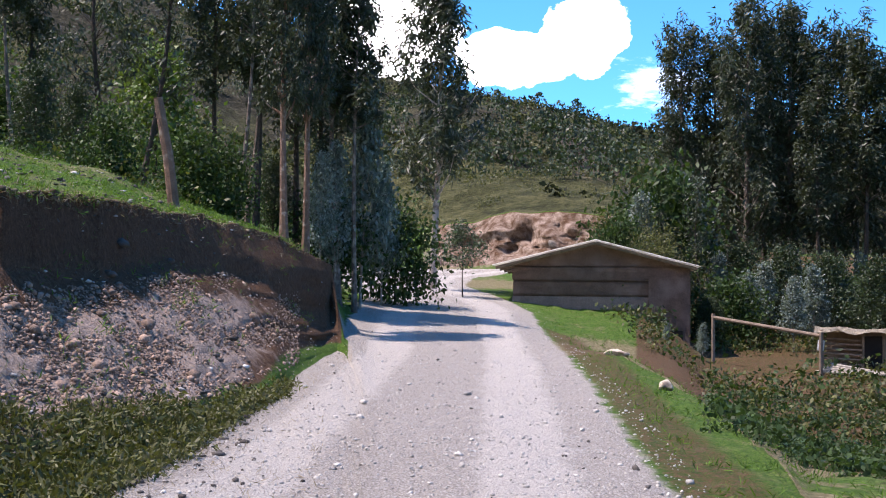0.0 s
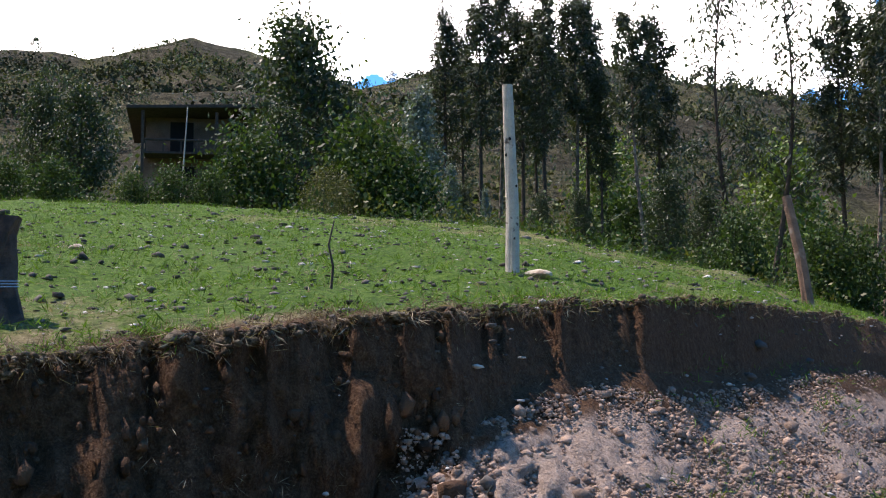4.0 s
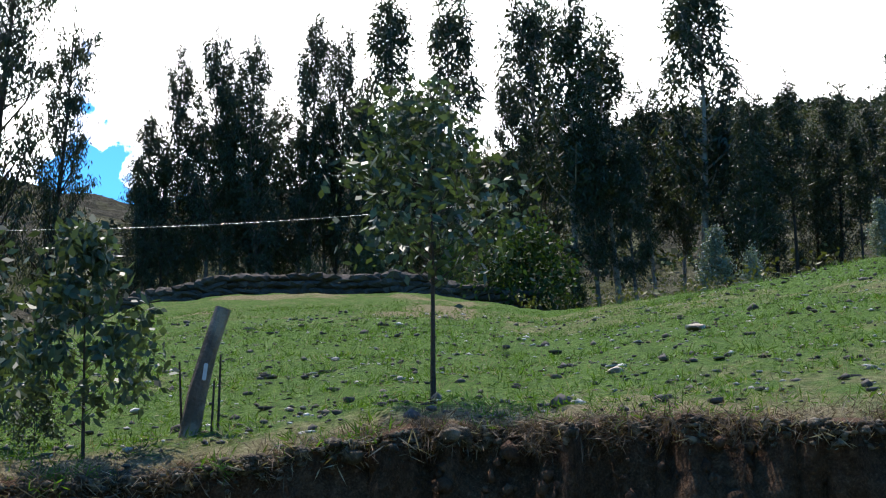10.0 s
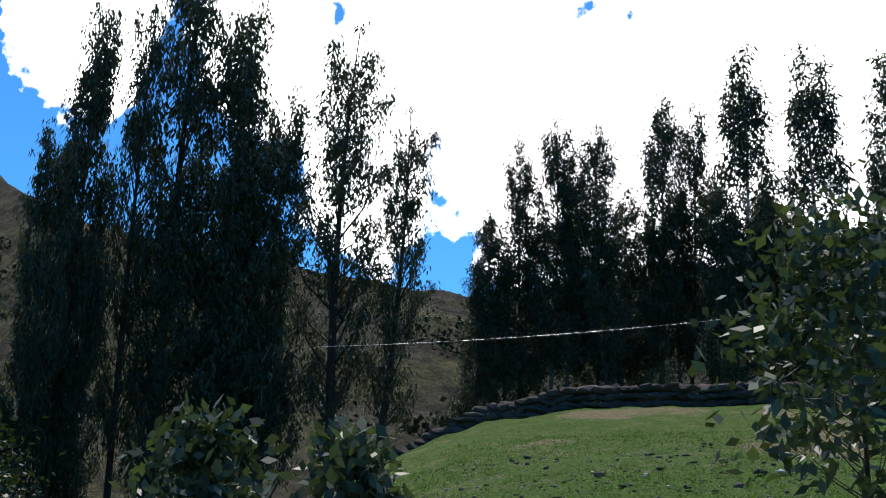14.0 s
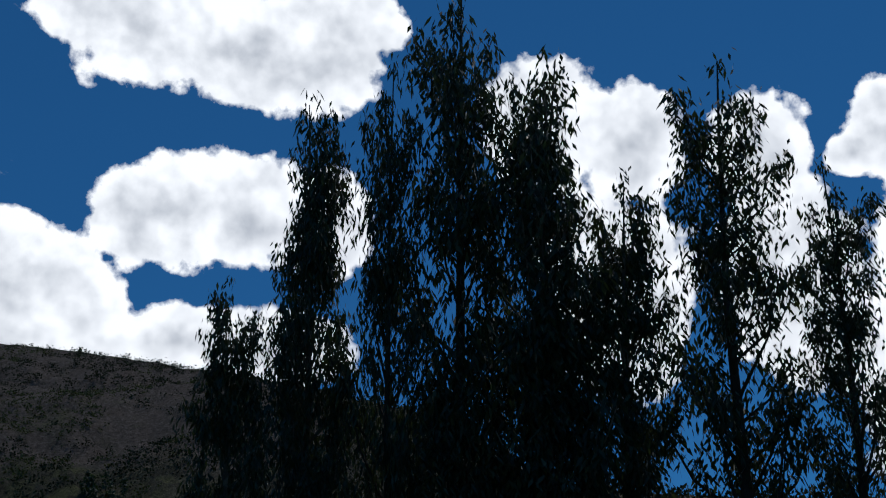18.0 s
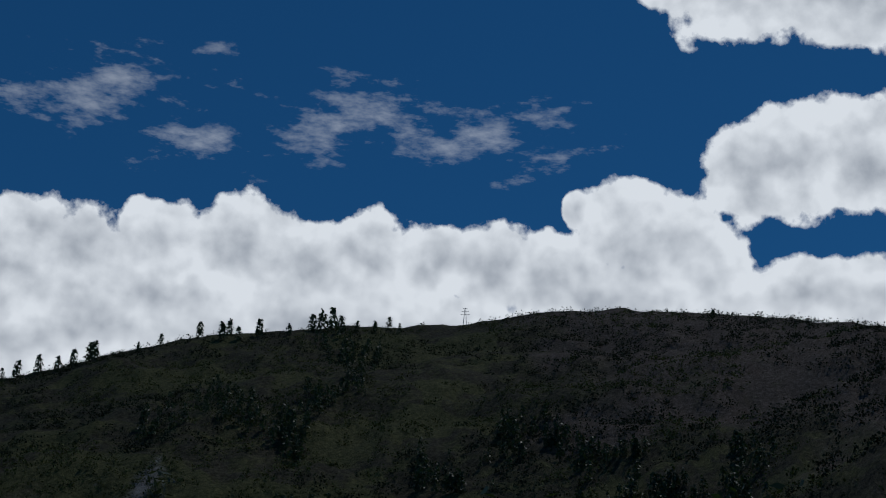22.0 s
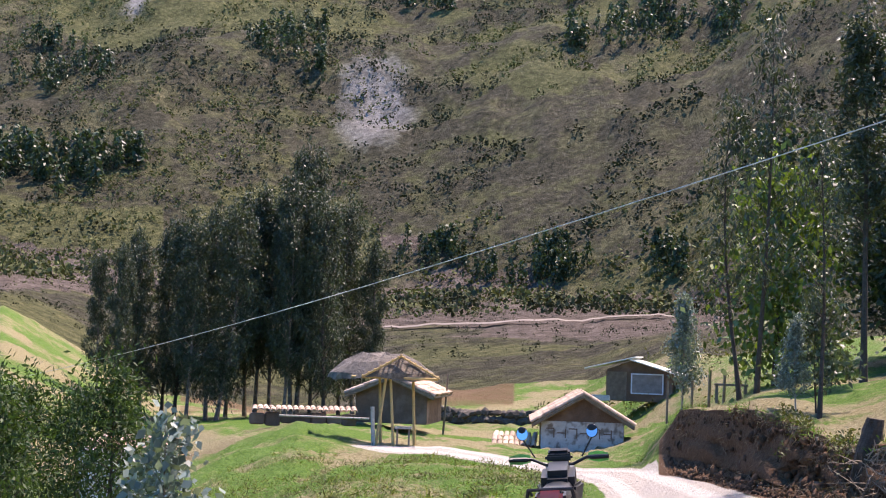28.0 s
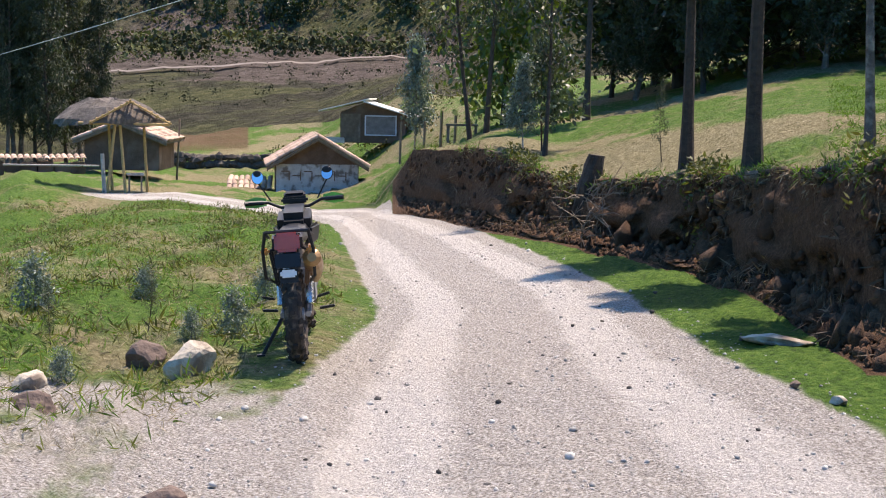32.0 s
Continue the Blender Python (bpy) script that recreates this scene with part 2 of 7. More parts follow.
def ground_mat(name):
    """Grass, pale gravel, bare earth and straw, laid out by the ground's own masks and broken up by noise."""
    m = bpy.data.materials.new(name)
    m.use_nodes = True
    n, l = m.node_tree.nodes, m.node_tree.links
    p = n["Principled BSDF"]
    p.inputs["Roughness"].default_value = 0.93
    p.inputs["Specular IOR Level"].default_value = 0.15
    tc = n.new("ShaderNodeTexCoord")

    def noise_tex(scale, detail=6, rough=0.55):
        t = n.new("ShaderNodeTexNoise")
        t.inputs["Scale"].default_value, t.inputs["Detail"].default_value, t.inputs["Roughness"].default_value = scale, detail, rough
        l.new(tc.outputs["Object"], t.inputs["Vector"])
        return t.outputs[0]

    def ramp(fac, *stops):
        r = n.new("ShaderNodeValToRGB")
        e = r.color_ramp.elements
        e[0].position, e[0].color = stops[0][0], (*stops[0][1], 1)
        e[1].position, e[1].color = stops[-1][0], (*stops[-1][1], 1)
        for pos, c in stops[1:-1]:
            k = e.new(pos)
            k.color = (*c, 1)
        l.new(fac, r.inputs[0])
        return r.outputs[0]

    def mask(attr, amount, lo, hi, tex):
        a = n.new("ShaderNodeAttribute")
        a.attribute_name = attr
        k = n.new("ShaderNodeMath")
        k.operation = "MULTIPLY_ADD"
        l.new(tex, k.inputs[0])
        k.inputs[1].default_value = amount
        l.new(a.outputs["Fac"], k.inputs[2])
        r = n.new("ShaderNodeMapRange")
        r.interpolation_type = "SMOOTHSTEP"
        r.inputs["From Min"].default_value, r.inputs["From Max"].default_value = lo + amount * 0.5, hi + amount * 0.5
        l.new(k.outputs[0], r.inputs["Value"])
        return r.outputs[0]

    def over(fac, a, b):
        x = n.new("ShaderNodeMix")
        x.data_type = "RGBA"
        l.new(fac, x.inputs["Factor"])
        l.new(a, x.inputs["A"])
        l.new(b, x.inputs["B"])
        return x.outputs["Result"]

    n1, n2, n3, n4, n5 = noise_tex(0.35), noise_tex(2.2), noise_tex(14, 8, 0.65), noise_tex(60, 4, 0.6), noise_tex(110, 3, 0.6)
    grass = over(n2, ramp(n3, (0.3, (0.016, 0.042, 0.006)), (0.5, (0.062, 0.128, 0.016)), (0.72, (0.14, 0.205, 0.032))),
                 ramp(n3, (0.3, (0.03, 0.06, 0.010)), (0.55, (0.075, 0.155, 0.018)), (0.75, (0.20, 0.22, 0.07))))
    straw = ramp(n3, (0.28, (0.07, 0.06, 0.03)), (0.5, (0.20, 0.17, 0.085)), (0.72, (0.36, 0.31, 0.19)))
    gravel = over(n2, ramp(n4, (0.32, (0.16, 0.14, 0.12)), (0.5, (0.47, 0.435, 0.385)), (0.66, (0.78, 0.735, 0.67))),
                  ramp(n5, (0.32, (0.20, 0.18, 0.155)), (0.5, (0.51, 0.47, 0.415)), (0.66, (0.76, 0.71, 0.645))))
    earth = over(n2, ramp(n3, (0.28, (0.026, 0.011, 0.005)), (0.5, (0.088, 0.043, 0.021)), (0.75, (0.24, 0.145, 0.085))),
                 ramp(n4, (0.3, (0.038, 0.018, 0.009)), (0.55, (0.13, 0.072, 0.040)), (0.75, (0.27, 0.18, 0.115))))
    c = over(mask("dry", 0.9, 0.35, 0.75, n2), grass, straw)
    c = over(mask("soil", 0.7, 0.35, 0.6, n3), c, earth)
    # paler crumbled earth, lightened further to carry sunlight on the slumped heap
    pale = over(n2, ramp(n3, (0.28, (0.09, 0.062, 0.046)), (0.5, (0.37, 0.28, 0.225)), (0.72, (0.60, 0.48, 0.39))),
                ramp(n4, (0.3, (0.11, 0.078, 0.058)), (0.5, (0.39, 0.30, 0.24)), (0.7, (0.62, 0.50, 0.41))))
    c = over(mask("loose", 0.8, 0.3, 0.65, n2), c, pale)
    worn = ramp(n4, (0.32, (0.14, 0.118, 0.095)), (0.5, (0.37, 0.335, 0.29)), (0.68, (0.62, 0.58, 0.53)))
    gravel = over(mask("rut", 0.7, 0.3, 0.7, n2), worn, gravel)
    c = over(mask("road", 0.55, 0.4, 0.6, n2), c, gravel)
    l.new(c, p.inputs["Base Color"])
    bp = n.new("ShaderNodeBump")
    bp.inputs["Distance"].default_value = 0.075
    ad = n.new("ShaderNodeMath")
    ad.operation = "MULTIPLY_ADD"
    l.new(n4, ad.inputs[0])
    ad.inputs[1].default_value = 0.35
    l.new(n3, ad.inputs[2])
    lumps_ = n.new("ShaderNodeMath")
    lumps_.operation = "MULTIPLY_ADD"
    l.new(noise_tex(4.5, 8, 0.7), lumps_.inputs[0])
    lumps_.inputs[1].default_value = 1.4
    l.new(ad.outputs[0], lumps_.inputs[2])
    l.new(lumps_.outputs[0], bp.inputs["Height"])
    l.new(bp.outputs[0], p.inputs["Normal"])
    return m


def hill_mat(name):
    """Scrub, pasture and grey scree of the far slopes."""
    m = bpy.data.materials.new(name)
    m.use_nodes = True
    n, l = m.node_tree.nodes, m.node_tree.links
    p = n["Principled BSDF"]
    p.inputs["Roughness"].default_value = 0.95
    p.inputs["Specular IOR Level"].default_value = 0.1
    tc = n.new("ShaderNodeTexCoord")

    def tex(scale, detail=8, rough=0.6):
        t = n.new("ShaderNodeTexNoise")
        t.inputs["Scale"].default_value, t.inputs["Detail"].default_value, t.inputs["Roughness"].default_value = scale, detail, rough
        l.new(tc.outputs["Object"], t.inputs["Vector"])
        return t.outputs[0]

    def ramp(fac, *stops):
        r = n.new("ShaderNodeValToRGB")
        e = r.color_ramp.elements
        tone = 0.78 if stops[-1][1] != (1, 1, 1) else 1.0
        e[0].position, e[0].color = stops[0][0], (*[tone * v for v in stops[0][1]], 1)
        e[1].position, e[1].color = stops[-1][0], (*[tone * v for v in stops[-1][1]], 1)
        for pos, c in stops[1:-1]:
            e.new(pos).color = (*[tone * v for v in c], 1)
        l.new(fac, r.inputs[0])
        return r.outputs[0]

    def over(fac, a, b):
        x = n.new("ShaderNodeMix")
        x.data_type = "RGBA"
        l.new(fac, x.inputs["Factor"])
        l.new(a, x.inputs["A"])
        l.new(b, x.inputs["B"])
        return x.outputs["Result"]

    def attr(name_):
        a = n.new("ShaderNodeAttribute")
        a.attribute_name = name_
        return a.outputs["Fac"]

    f1, f2, f3 = tex(0.012), tex(0.09, 10, 0.7), tex(0.6, 10, 0.72)
    fine = n.new("ShaderNodeMath")
    fine.operation = "MULTIPLY_ADD"
    l.new(tex(3.2, 6, 0.65), fine.inputs[0])
    fine.inputs[1].default_value = 0.55
    half = n.new("ShaderNodeMath")
    half.operation = "MULTIPLY_ADD"
    l.new(f3, half.inputs[0])
    half.inputs[1].default_value, half.inputs[2].default_value = 0.85, -0.2
    l.new(half.outputs[0], fine.inputs[2])
    f3 = fine.outputs[0]
    scrub = ramp(f3, (0.36, (0.016, 0.016, 0.010)), (0.5, (0.052, 0.049, 0.029)), (0.66, (0.125, 0.108, 0.075)))
    green = ramp(f3, (0.36, (0.032, 0.036, 0.014)), (0.52, (0.096, 0.098, 0.038)), (0.66, (0.18, 0.17, 0.078)))
    brown = ramp(f3, (0.34, (0.045, 0.034, 0.027)), (0.52, (0.125, 0.098, 0.078)), (0.68, (0.25, 0.205, 0.17)))
    scree = ramp(f3, (0.3, (0.09, 0.086, 0.078)), (0.5, (0.21, 0.20, 0.185)), (0.72, (0.42, 0.40, 0.37)))
    c = over(ramp(f2, (0.47, (0, 0, 0)), (0.62, (1, 1, 1))), scrub, green)
    def soft(name_, t, k=1.0):
        s = n.new("ShaderNodeMath")
        s.operation = "MULTIPLY_ADD"
        l.new(t, s.inputs[0])
        s.inputs[1].default_value = k
        l.new(attr(name_), s.inputs[2])
        r = n.new("ShaderNodeMapRange")
        r.inputs["From Min"].default_value, r.inputs["From Max"].default_value = 0.35 + k * 0.5, 0.65 + k * 0.5
        l.new(s.outputs[0], r.inputs["Value"])
        return r.outputs[0]
    c = over(soft("pasture", f2, 0.8), c, green)
    c = over(soft("brown", f2, 1.0), c, brown)
    c = over(soft("scree", f2, 1.2), c, scree)
    l.new(c, p.inputs["Base Color"])
    bp = n.new("ShaderNodeBump")
    bp.inputs["Distance"].default_value = 0.7
    l.new(f3, bp.inputs["Height"])
    l.new(bp.outputs[0], p.inputs["Normal"])
    return m


GROUND = ground_mat("ground")
HILL = hill_mat("hillside")
BARK = mat("grey bark", (0.13, 0.10, 0.08), 0.9, bump=0.02, scale=6, var=0.5, spots=((0.30, 0.25, 0.20), 0.5, 0.65, 3.0))
BARK_PALE = mat("pale peeling bark", (0.36, 0.31, 0.26), 0.85, bump=0.015, scale=5, var=0.4, spots=((0.16, 0.11, 0.08), 0.52, 0.66, 4.0))
BARK_RED = mat("reddish peeling bark", (0.19, 0.115, 0.08), 0.9, bump=0.02, scale=5, var=0.45, spots=((0.40, 0.34, 0.28), 0.56, 0.68, 2.5))
BARK_DARK = mat("dark bark", (0.06, 0.045, 0.035), 0.92, bump=0.02, scale=8, var=0.5)
LEAF_EUC = leaf_mat("eucalyptus leaf", (0.046, 0.060, 0.034), 0.48, 0.2, gloss=0.35)
LEAF_BLUE = leaf_mat("young eucalyptus leaf", (0.15, 0.19, 0.165), 0.5, 0.2, gloss=0.35)
LEAF_SAP = leaf_mat("glossy sapling leaf", (0.060, 0.088, 0.048), 0.5, 0.25, gloss=0.45)
LEAF_GREEN = leaf_mat("green leaf", (0.036, 0.066, 0.02), 0.55, 0.3, gloss=0.22)
LEAF_LIME = leaf_mat("yellow green leaf", (0.085, 0.13, 0.026), 0.5, 0.3)
LEAF_OLIVE = leaf_mat("olive leaf", (0.085, 0.09, 0.026), 0.6, 0.25)
LEAF_DARK = leaf_mat("dark leaf", (0.035, 0.055, 0.022), 0.5, 0.25, gloss=0.4)
# ======== the ground, one sheet in rings round the bend of the road ========
def vnoise(x, y, seed=0):
    """Smooth value noise of the plan, 0 to 1."""
    xi, yi = np.floor(x).astype(np.int64), np.floor(y).astype(np.int64)
    fx, fy = x - xi, y - yi
    fx, fy = fx * fx * (3 - 2 * fx), fy * fy * (3 - 2 * fy)

    def h(a, b):
        v = (a * 374761393 + b * 668265263 + seed * 974634) & 0x7FFFFFFF
        v = ((v ^ (v >> 13)) * 1274126177) & 0x7FFFFFFF
        return ((v ^ (v >> 16)) & 0xFFFF) / 65535.0
    return (h(xi, yi) * (1 - fx) + h(xi + 1, yi) * fx) * (1 - fy) + (h(xi, yi + 1) * (1 - fx) + h(xi + 1, yi + 1) * fx) * fy


def fbm(x, y, seed=0, octaves=4):
    s, a, t = 0, 0.5, 0
    for k in range(octaves):
        s, t = s + a * vnoise(x * 2 ** k, y * 2 ** k, seed + k), t + a
        a *= 0.5
    return s / t


def smooth(lo, hi, v):
    u = np.clip((v - lo) / (hi - lo), 0, 1)
    return u * u * (3 - 2 * u)


EYE = 1.6
# azimuth (degrees to the left of north), then distance and height: foot of the bank, its crest
NEAR = [(-25, 8, 0, 10.5, .1), (-18, 9, .1, 11, .12), (-15, 9, .2, 11, .15), (-11, 12, .25, 19, .3), (-7.5, 12, .3, 26, .75), (-3, 12, .35, 26, .75),
        (0, 12, .35, 26, .75), (3, 14, .4, 26, .72), (4.2, 26.5, .75, 27.5, 1.0), (4.7, 25, .72, 29, 2.5), (7, 17, .46, 26, 2.95), (10.3, 12.6, .36, 21, 2.95),
        (14, 10.4, .3, 16.5, 2.87), (18, 9.1, .25, 13.8, 2.7)]
NEAR2 = [(26, 8, .22, 10.8, 2.42), (35, 7.6, .2, 9.6, 2.17), (42, 7.4, .15, 9.2, 2.0), (55, 7.2, .1, 8.8, 1.85),
         (65, 7.2, .05, 8.8, 1.98), (77, 7.4, 0, 9, 1.95), (88, 7.6, 0, 9.1, 1.72), (97, 7.8, 0, 9.3, 1.66), (106, 8.0, 0, 9.4, 1.55), (110, 8.2, 0, 9.5, 1.2),
         (114, 10.9, 0, 12, 1.02), (118, 13.8, -.1, 15, .78), (122.6, 16.4, -.2, 18, .45)]
NEAR3 = [(126, 20, -.4, 22, .75), (129, 25, -.65, 27, .5), (130.6, 27, -.8, 31, -.9), (133, 20, -.4, 40, -1.7), (139, 20, -.5, 38, -1.25), (145, 12, -.2, 25, -1.0),
         (151, 9, 0, 20, -1.4), (157, 8.5, 0, 16, -1.2), (200, 8, 0, 16, -1.2), (300, 8, 0, 16, -.8), (335, 8, 0, 10.5, .1)]
# azimuth, then distance and height of the field's far edge, of the rise behind it, of the hill's foot
MID = [(-25, 25, -1.2, 45, 0, 90, 4), (-15, 26, -.9, 42, .2, 90, 5), (-11, 27, -.3, 41, .1, 80, 5), (-7.5, 32, .5, 57, 3.4, 60.5, 6.0), (-3, 36, 1.4, 62, 3.5, 65, 6.5),
       (0, 42, 2, 64, 3.6, 68, 6.2), (4.3, 35, 1.7, 50, 3, 80, 6), (7, 33, 3.3, 48, 4.4, 80, 8), (10.3, 27, 3.5, 44, 4.8, 80, 10), (14, 24, 3.85, 42, 5.2, 80, 11),
       (21, 22, 4.27, 43, 6.3, 86, 13)]
MID2 = [(26, 24, 4.9, 45, 7, 90, 14), (35, 26, 5.4, 45, 8, 100, 17), (42, 26, 5.45, 48, 8.5, 100, 17), (55, 26, 5.4, 45, 7.5, 90, 13),
        (65, 27, 5, 45, 6.5, 80, 11), (71, 31, 5.2, 45, 6.6, 80, 10), (77, 38, 6.7, 48, 7.6, 75, 10), (84, 38, 6.75, 48, 7.4, 75, 10), (88, 36, 6.25, 48, 6.6, 75, 10),
        (93, 32, 4.75, 46, 4.5, 75, 11), (97, 30, 3.2, 42, 3, 70, 11), (102, 30, 2.3, 42, 2.2, 70, 11), (106, 30, 2.2, 42, 2.4, 72, 12)]
MID3 = [(110, 28, 1.9, 45, 4, 90, 14), (114, 30, 1.9, 50, 4, 110, 14), (118, 32, 1.6, 60, 3, 150, 13), (122.6, 36, 1.2, 65, 2.2, 180, 10), (126, 38, .7, 65, 1.5, 200, 8),
        (129, 52, -.9, 74, 1.8, 220, 8), (133, 58, -2.6, 88, -.6, 240, 10), (139, 58, -2.2, 100, -1.6, 260, 12), (145, 42, -1, 100, -4, 280, 14), (151, 40, -2.5, 110, -3, 280, 18),
        (157, 35, -2.8, 120, 4, 280, 16), (200, 40, -5, 120, -6, 250, 10), (300, 40, -5, 120, -6, 250, 10), (335, 25, -1.2, 45, 0, 90, 4)]
# azimuth, distance and elevation angle of the skyline
SKYLINE = [(-25, 220, 6.3), (-9.6, 220, 7.2), (-7.5, 200, 7.4), (-2.2, 200, 8.7), (2.1, 200, 9.4), (11.8, 235, 12.2), (21, 255, 14.4), (26, 260, 14.3), (29.8, 265, 13.3),
           (34.4, 270, 14.7), (37, 272, 15.1), (41, 278, 14.3), (44.7, 275, 14.45), (51, 265, 13.9), (54, 260, 14.2), (64, 240, 14.4), (72, 180, 13.2), (80, 122, 12.2), (88, 106, 11.5)]
SKYLINE2 = [(93, 106, 12.5), (97, 106, 12.9), (103, 108, 13.7), (106, 125, 14.6), (110, 190, 16.6), (114, 330, 18.4), (118, 500, 19.5), (123, 600, 20.5), (129, 680, 21.25),
            (133, 700, 21.6), (136.5, 700, 21.5), (140, 700, 20.95), (145, 700, 20.75), (151.5, 700, 19.9), (155.5, 700, 18.7), (158.5, 700, 17.6), (163, 700, 16.3), (172, 700, 13), (200, 600, 8),
            (300, 500, 7), (335, 220, 6.3)]


def along(table, az, col):
    return np.interp(az, [r[0] for r in table], [r[col] for r in table])


NEAR_ALL, MID_ALL, SKY_ALL = NEAR + NEAR2 + NEAR3, MID + MID2 + MID3, SKYLINE + SKYLINE2


def nodes(az):
    """Distance and height of the feature lines at an azimuth."""
    z0 = np.zeros_like(az)
    rs = [z0 + 0.05, along(NEAR_ALL, az, 1), along(NEAR_ALL, az, 3), along(MID_ALL, az, 1), along(MID_ALL, az, 3), along(MID_ALL, az, 5), along(SKY_ALL, az, 1)]
    zs = [z0, along(NEAR_ALL, az, 2), along(NEAR_ALL, az, 4), along(MID_ALL, az, 2), along(MID_ALL, az, 4), along(MID_ALL, az, 6),
          EYE + along(SKY_ALL, az, 1) * np.tan(np.radians(along(SKY_ALL, az, 2)))]
    rs += [rs[6] * 1.25, rs[6] * 1.8 + 1200]
    zs += [zs[6] * 0.96 - 2, zs[6] * 0.45]
    return np.array(rs), np.array(zs)


# the track: middle line, half width
TRACK = [(4.6, 59, 2.0), (2.0, 58, 2.2), (-1.0, 54, 2.3), (-1.6, 48, 2.4), (0.2, 38, 2.4), (0.1, 25, 2.3), (-0.4, 10, 2.15), (-1.2, 3, 2.2), (-2.8, -0.8, 2.1), (-4.7, -2.9, 1.75), (-7.0, -4.8, 1.35),
         (-9.8, -6.9, 1.1), (-15.5, -12.6, 1.05), (-20.2, -17.9, 1.05), (-23.4, -24.7, 1.8), (-24.4, -29, 1.9)]


def track_side(x, y):
    """How far a place is from the track's middle, in half widths."""
    best = np.full(np.shape(x), 99.0)
    for (x0, y0, w0), (x1, y1, w1) in zip(TRACK, TRACK[1:]):
        dx, dy = x1 - x0, y1 - y0
        u = np.clip(((x - x0) * dx + (y - y0) * dy) / (dx * dx + dy * dy), 0, 1)
        d = np.hypot(x - x0 - u * dx, y - y0 - u * dy) / (w0 + (w1 - w0) * u)
        best = np.minimum(best, d)
    return best


def relief(x, y, seg, u, az):
    """Unevenness by zone: clods and slumps on the bank, tussocks in the field, gullies on the hills."""
    near = track_side(x, y)
    dz = (fbm(x * 0.9, y * 0.9, 3) - 0.5) * 0.22 * smooth(1.0, 1.6, near)
    dz += (fbm(x * 4.5, y * 4.5, 7, 3) - 0.5) * 0.07 * smooth(0.9, 1.4, near)
    dz += (fbm(x * 2.0, y * 2.0, 9, 3) - 0.5) * 0.05
    slope_ = smooth(127, 131, az) * (1 - smooth(168, 174, az)) * smooth(1.15, 1.8, near) * (1 - smooth(3.5, 4, seg + u))
    dz += slope_ * ((fbm(x * 1.5, y * 1.5, 13, 3) - 0.5) * 0.3 + (fbm(x * 5, y * 5, 15, 3) - 0.5) * 0.12)
    far = smooth(3.3, 4.6, seg + u)
    dz += far * (fbm(x * 0.09, y * 0.09, 11) - 0.5) * 2.2
    hill = smooth(5.0, 5.25, seg + u) * (1 - smooth(5.86, 6.0, seg + u)) * np.clip(along(SKY_ALL, az, 1) / 300, 0.3, 1.6)
    dz += hill * ((fbm(x * 0.018, y * 0.018, 21, 5) - 0.5) * 16 + (fbm(x * 0.11, y * 0.11, 23, 4) - 0.5) * 4)
    dz += smooth(5.7, 6.0, seg + u) * (fbm(x * 0.12, y * 0.12, 25, 3) - 0.5) * 2.5
    return dz


def ground_at(x, y):
    """Height of the ground at places of the plan."""
    x, y = np.atleast_1d(np.asarray(x, float)), np.atleast_1d(np.asarray(y, float))
    az = np.degrees(np.arctan2(-x, y))
    az = np.where(az < -25, az + 360, az)
    r = np.hypot(x, y)
    rs, zs = nodes(az)
    z, seg, uu = np.zeros_like(r), np.zeros_like(r), np.zeros_like(r)
    for k in range(len(rs) - 1):
        inside = (r >= rs[k]) & (r < rs[k + 1])
        u = np.clip((r - rs[k]) / (rs[k + 1] - rs[k]), 0, 1)
        v = bank_shape(u, az) if k == 1 else u
        z, seg, uu = np.where(inside, zs[k] + (zs[k + 1] - zs[k]) * v, z), np.where(inside, k, seg), np.where(inside, u, uu)
    return z + relief(x, y, seg, uu, az)


def bank_shape(u, az):
    """Profile of the cut bank from foot to crest: a heap of slumped earth, then a steep face under the turf."""
    has = smooth(4.2, 4.8, az) * (1 - smooth(129, 130.6, az))
    slump = 0.16 + 0.04 * smooth(108, 112, az) + 0.55 * np.exp(-(np.abs(az - 17.5) / 10.8) ** 4) + 0.2 * np.exp(-((az - 8) / 3) ** 2) + 0.12 * (vnoise(az * 0.35, az * 0 + 3, 5) - 0.5)
    edge = 0.72 + 0.2 * np.exp(-(np.abs(az - 17) / 10) ** 4)
    steep = np.where(u < edge, slump * (u / edge) ** 1.2, slump + (1 - slump) * np.clip((u - edge) / (1 - edge), 0, 1) ** 0.75)
    return u * (1 - has) + steep * has


def lip_shift(az):
    """How far the turf edge of the bank juts in or out."""
    return (fbm(az * 0.8, az * 0 + 2, 47, 4) - 0.5) * 0.7 + (fbm(az * 3.1, az * 0 + 5, 49, 3) - 0.5) * 0.3


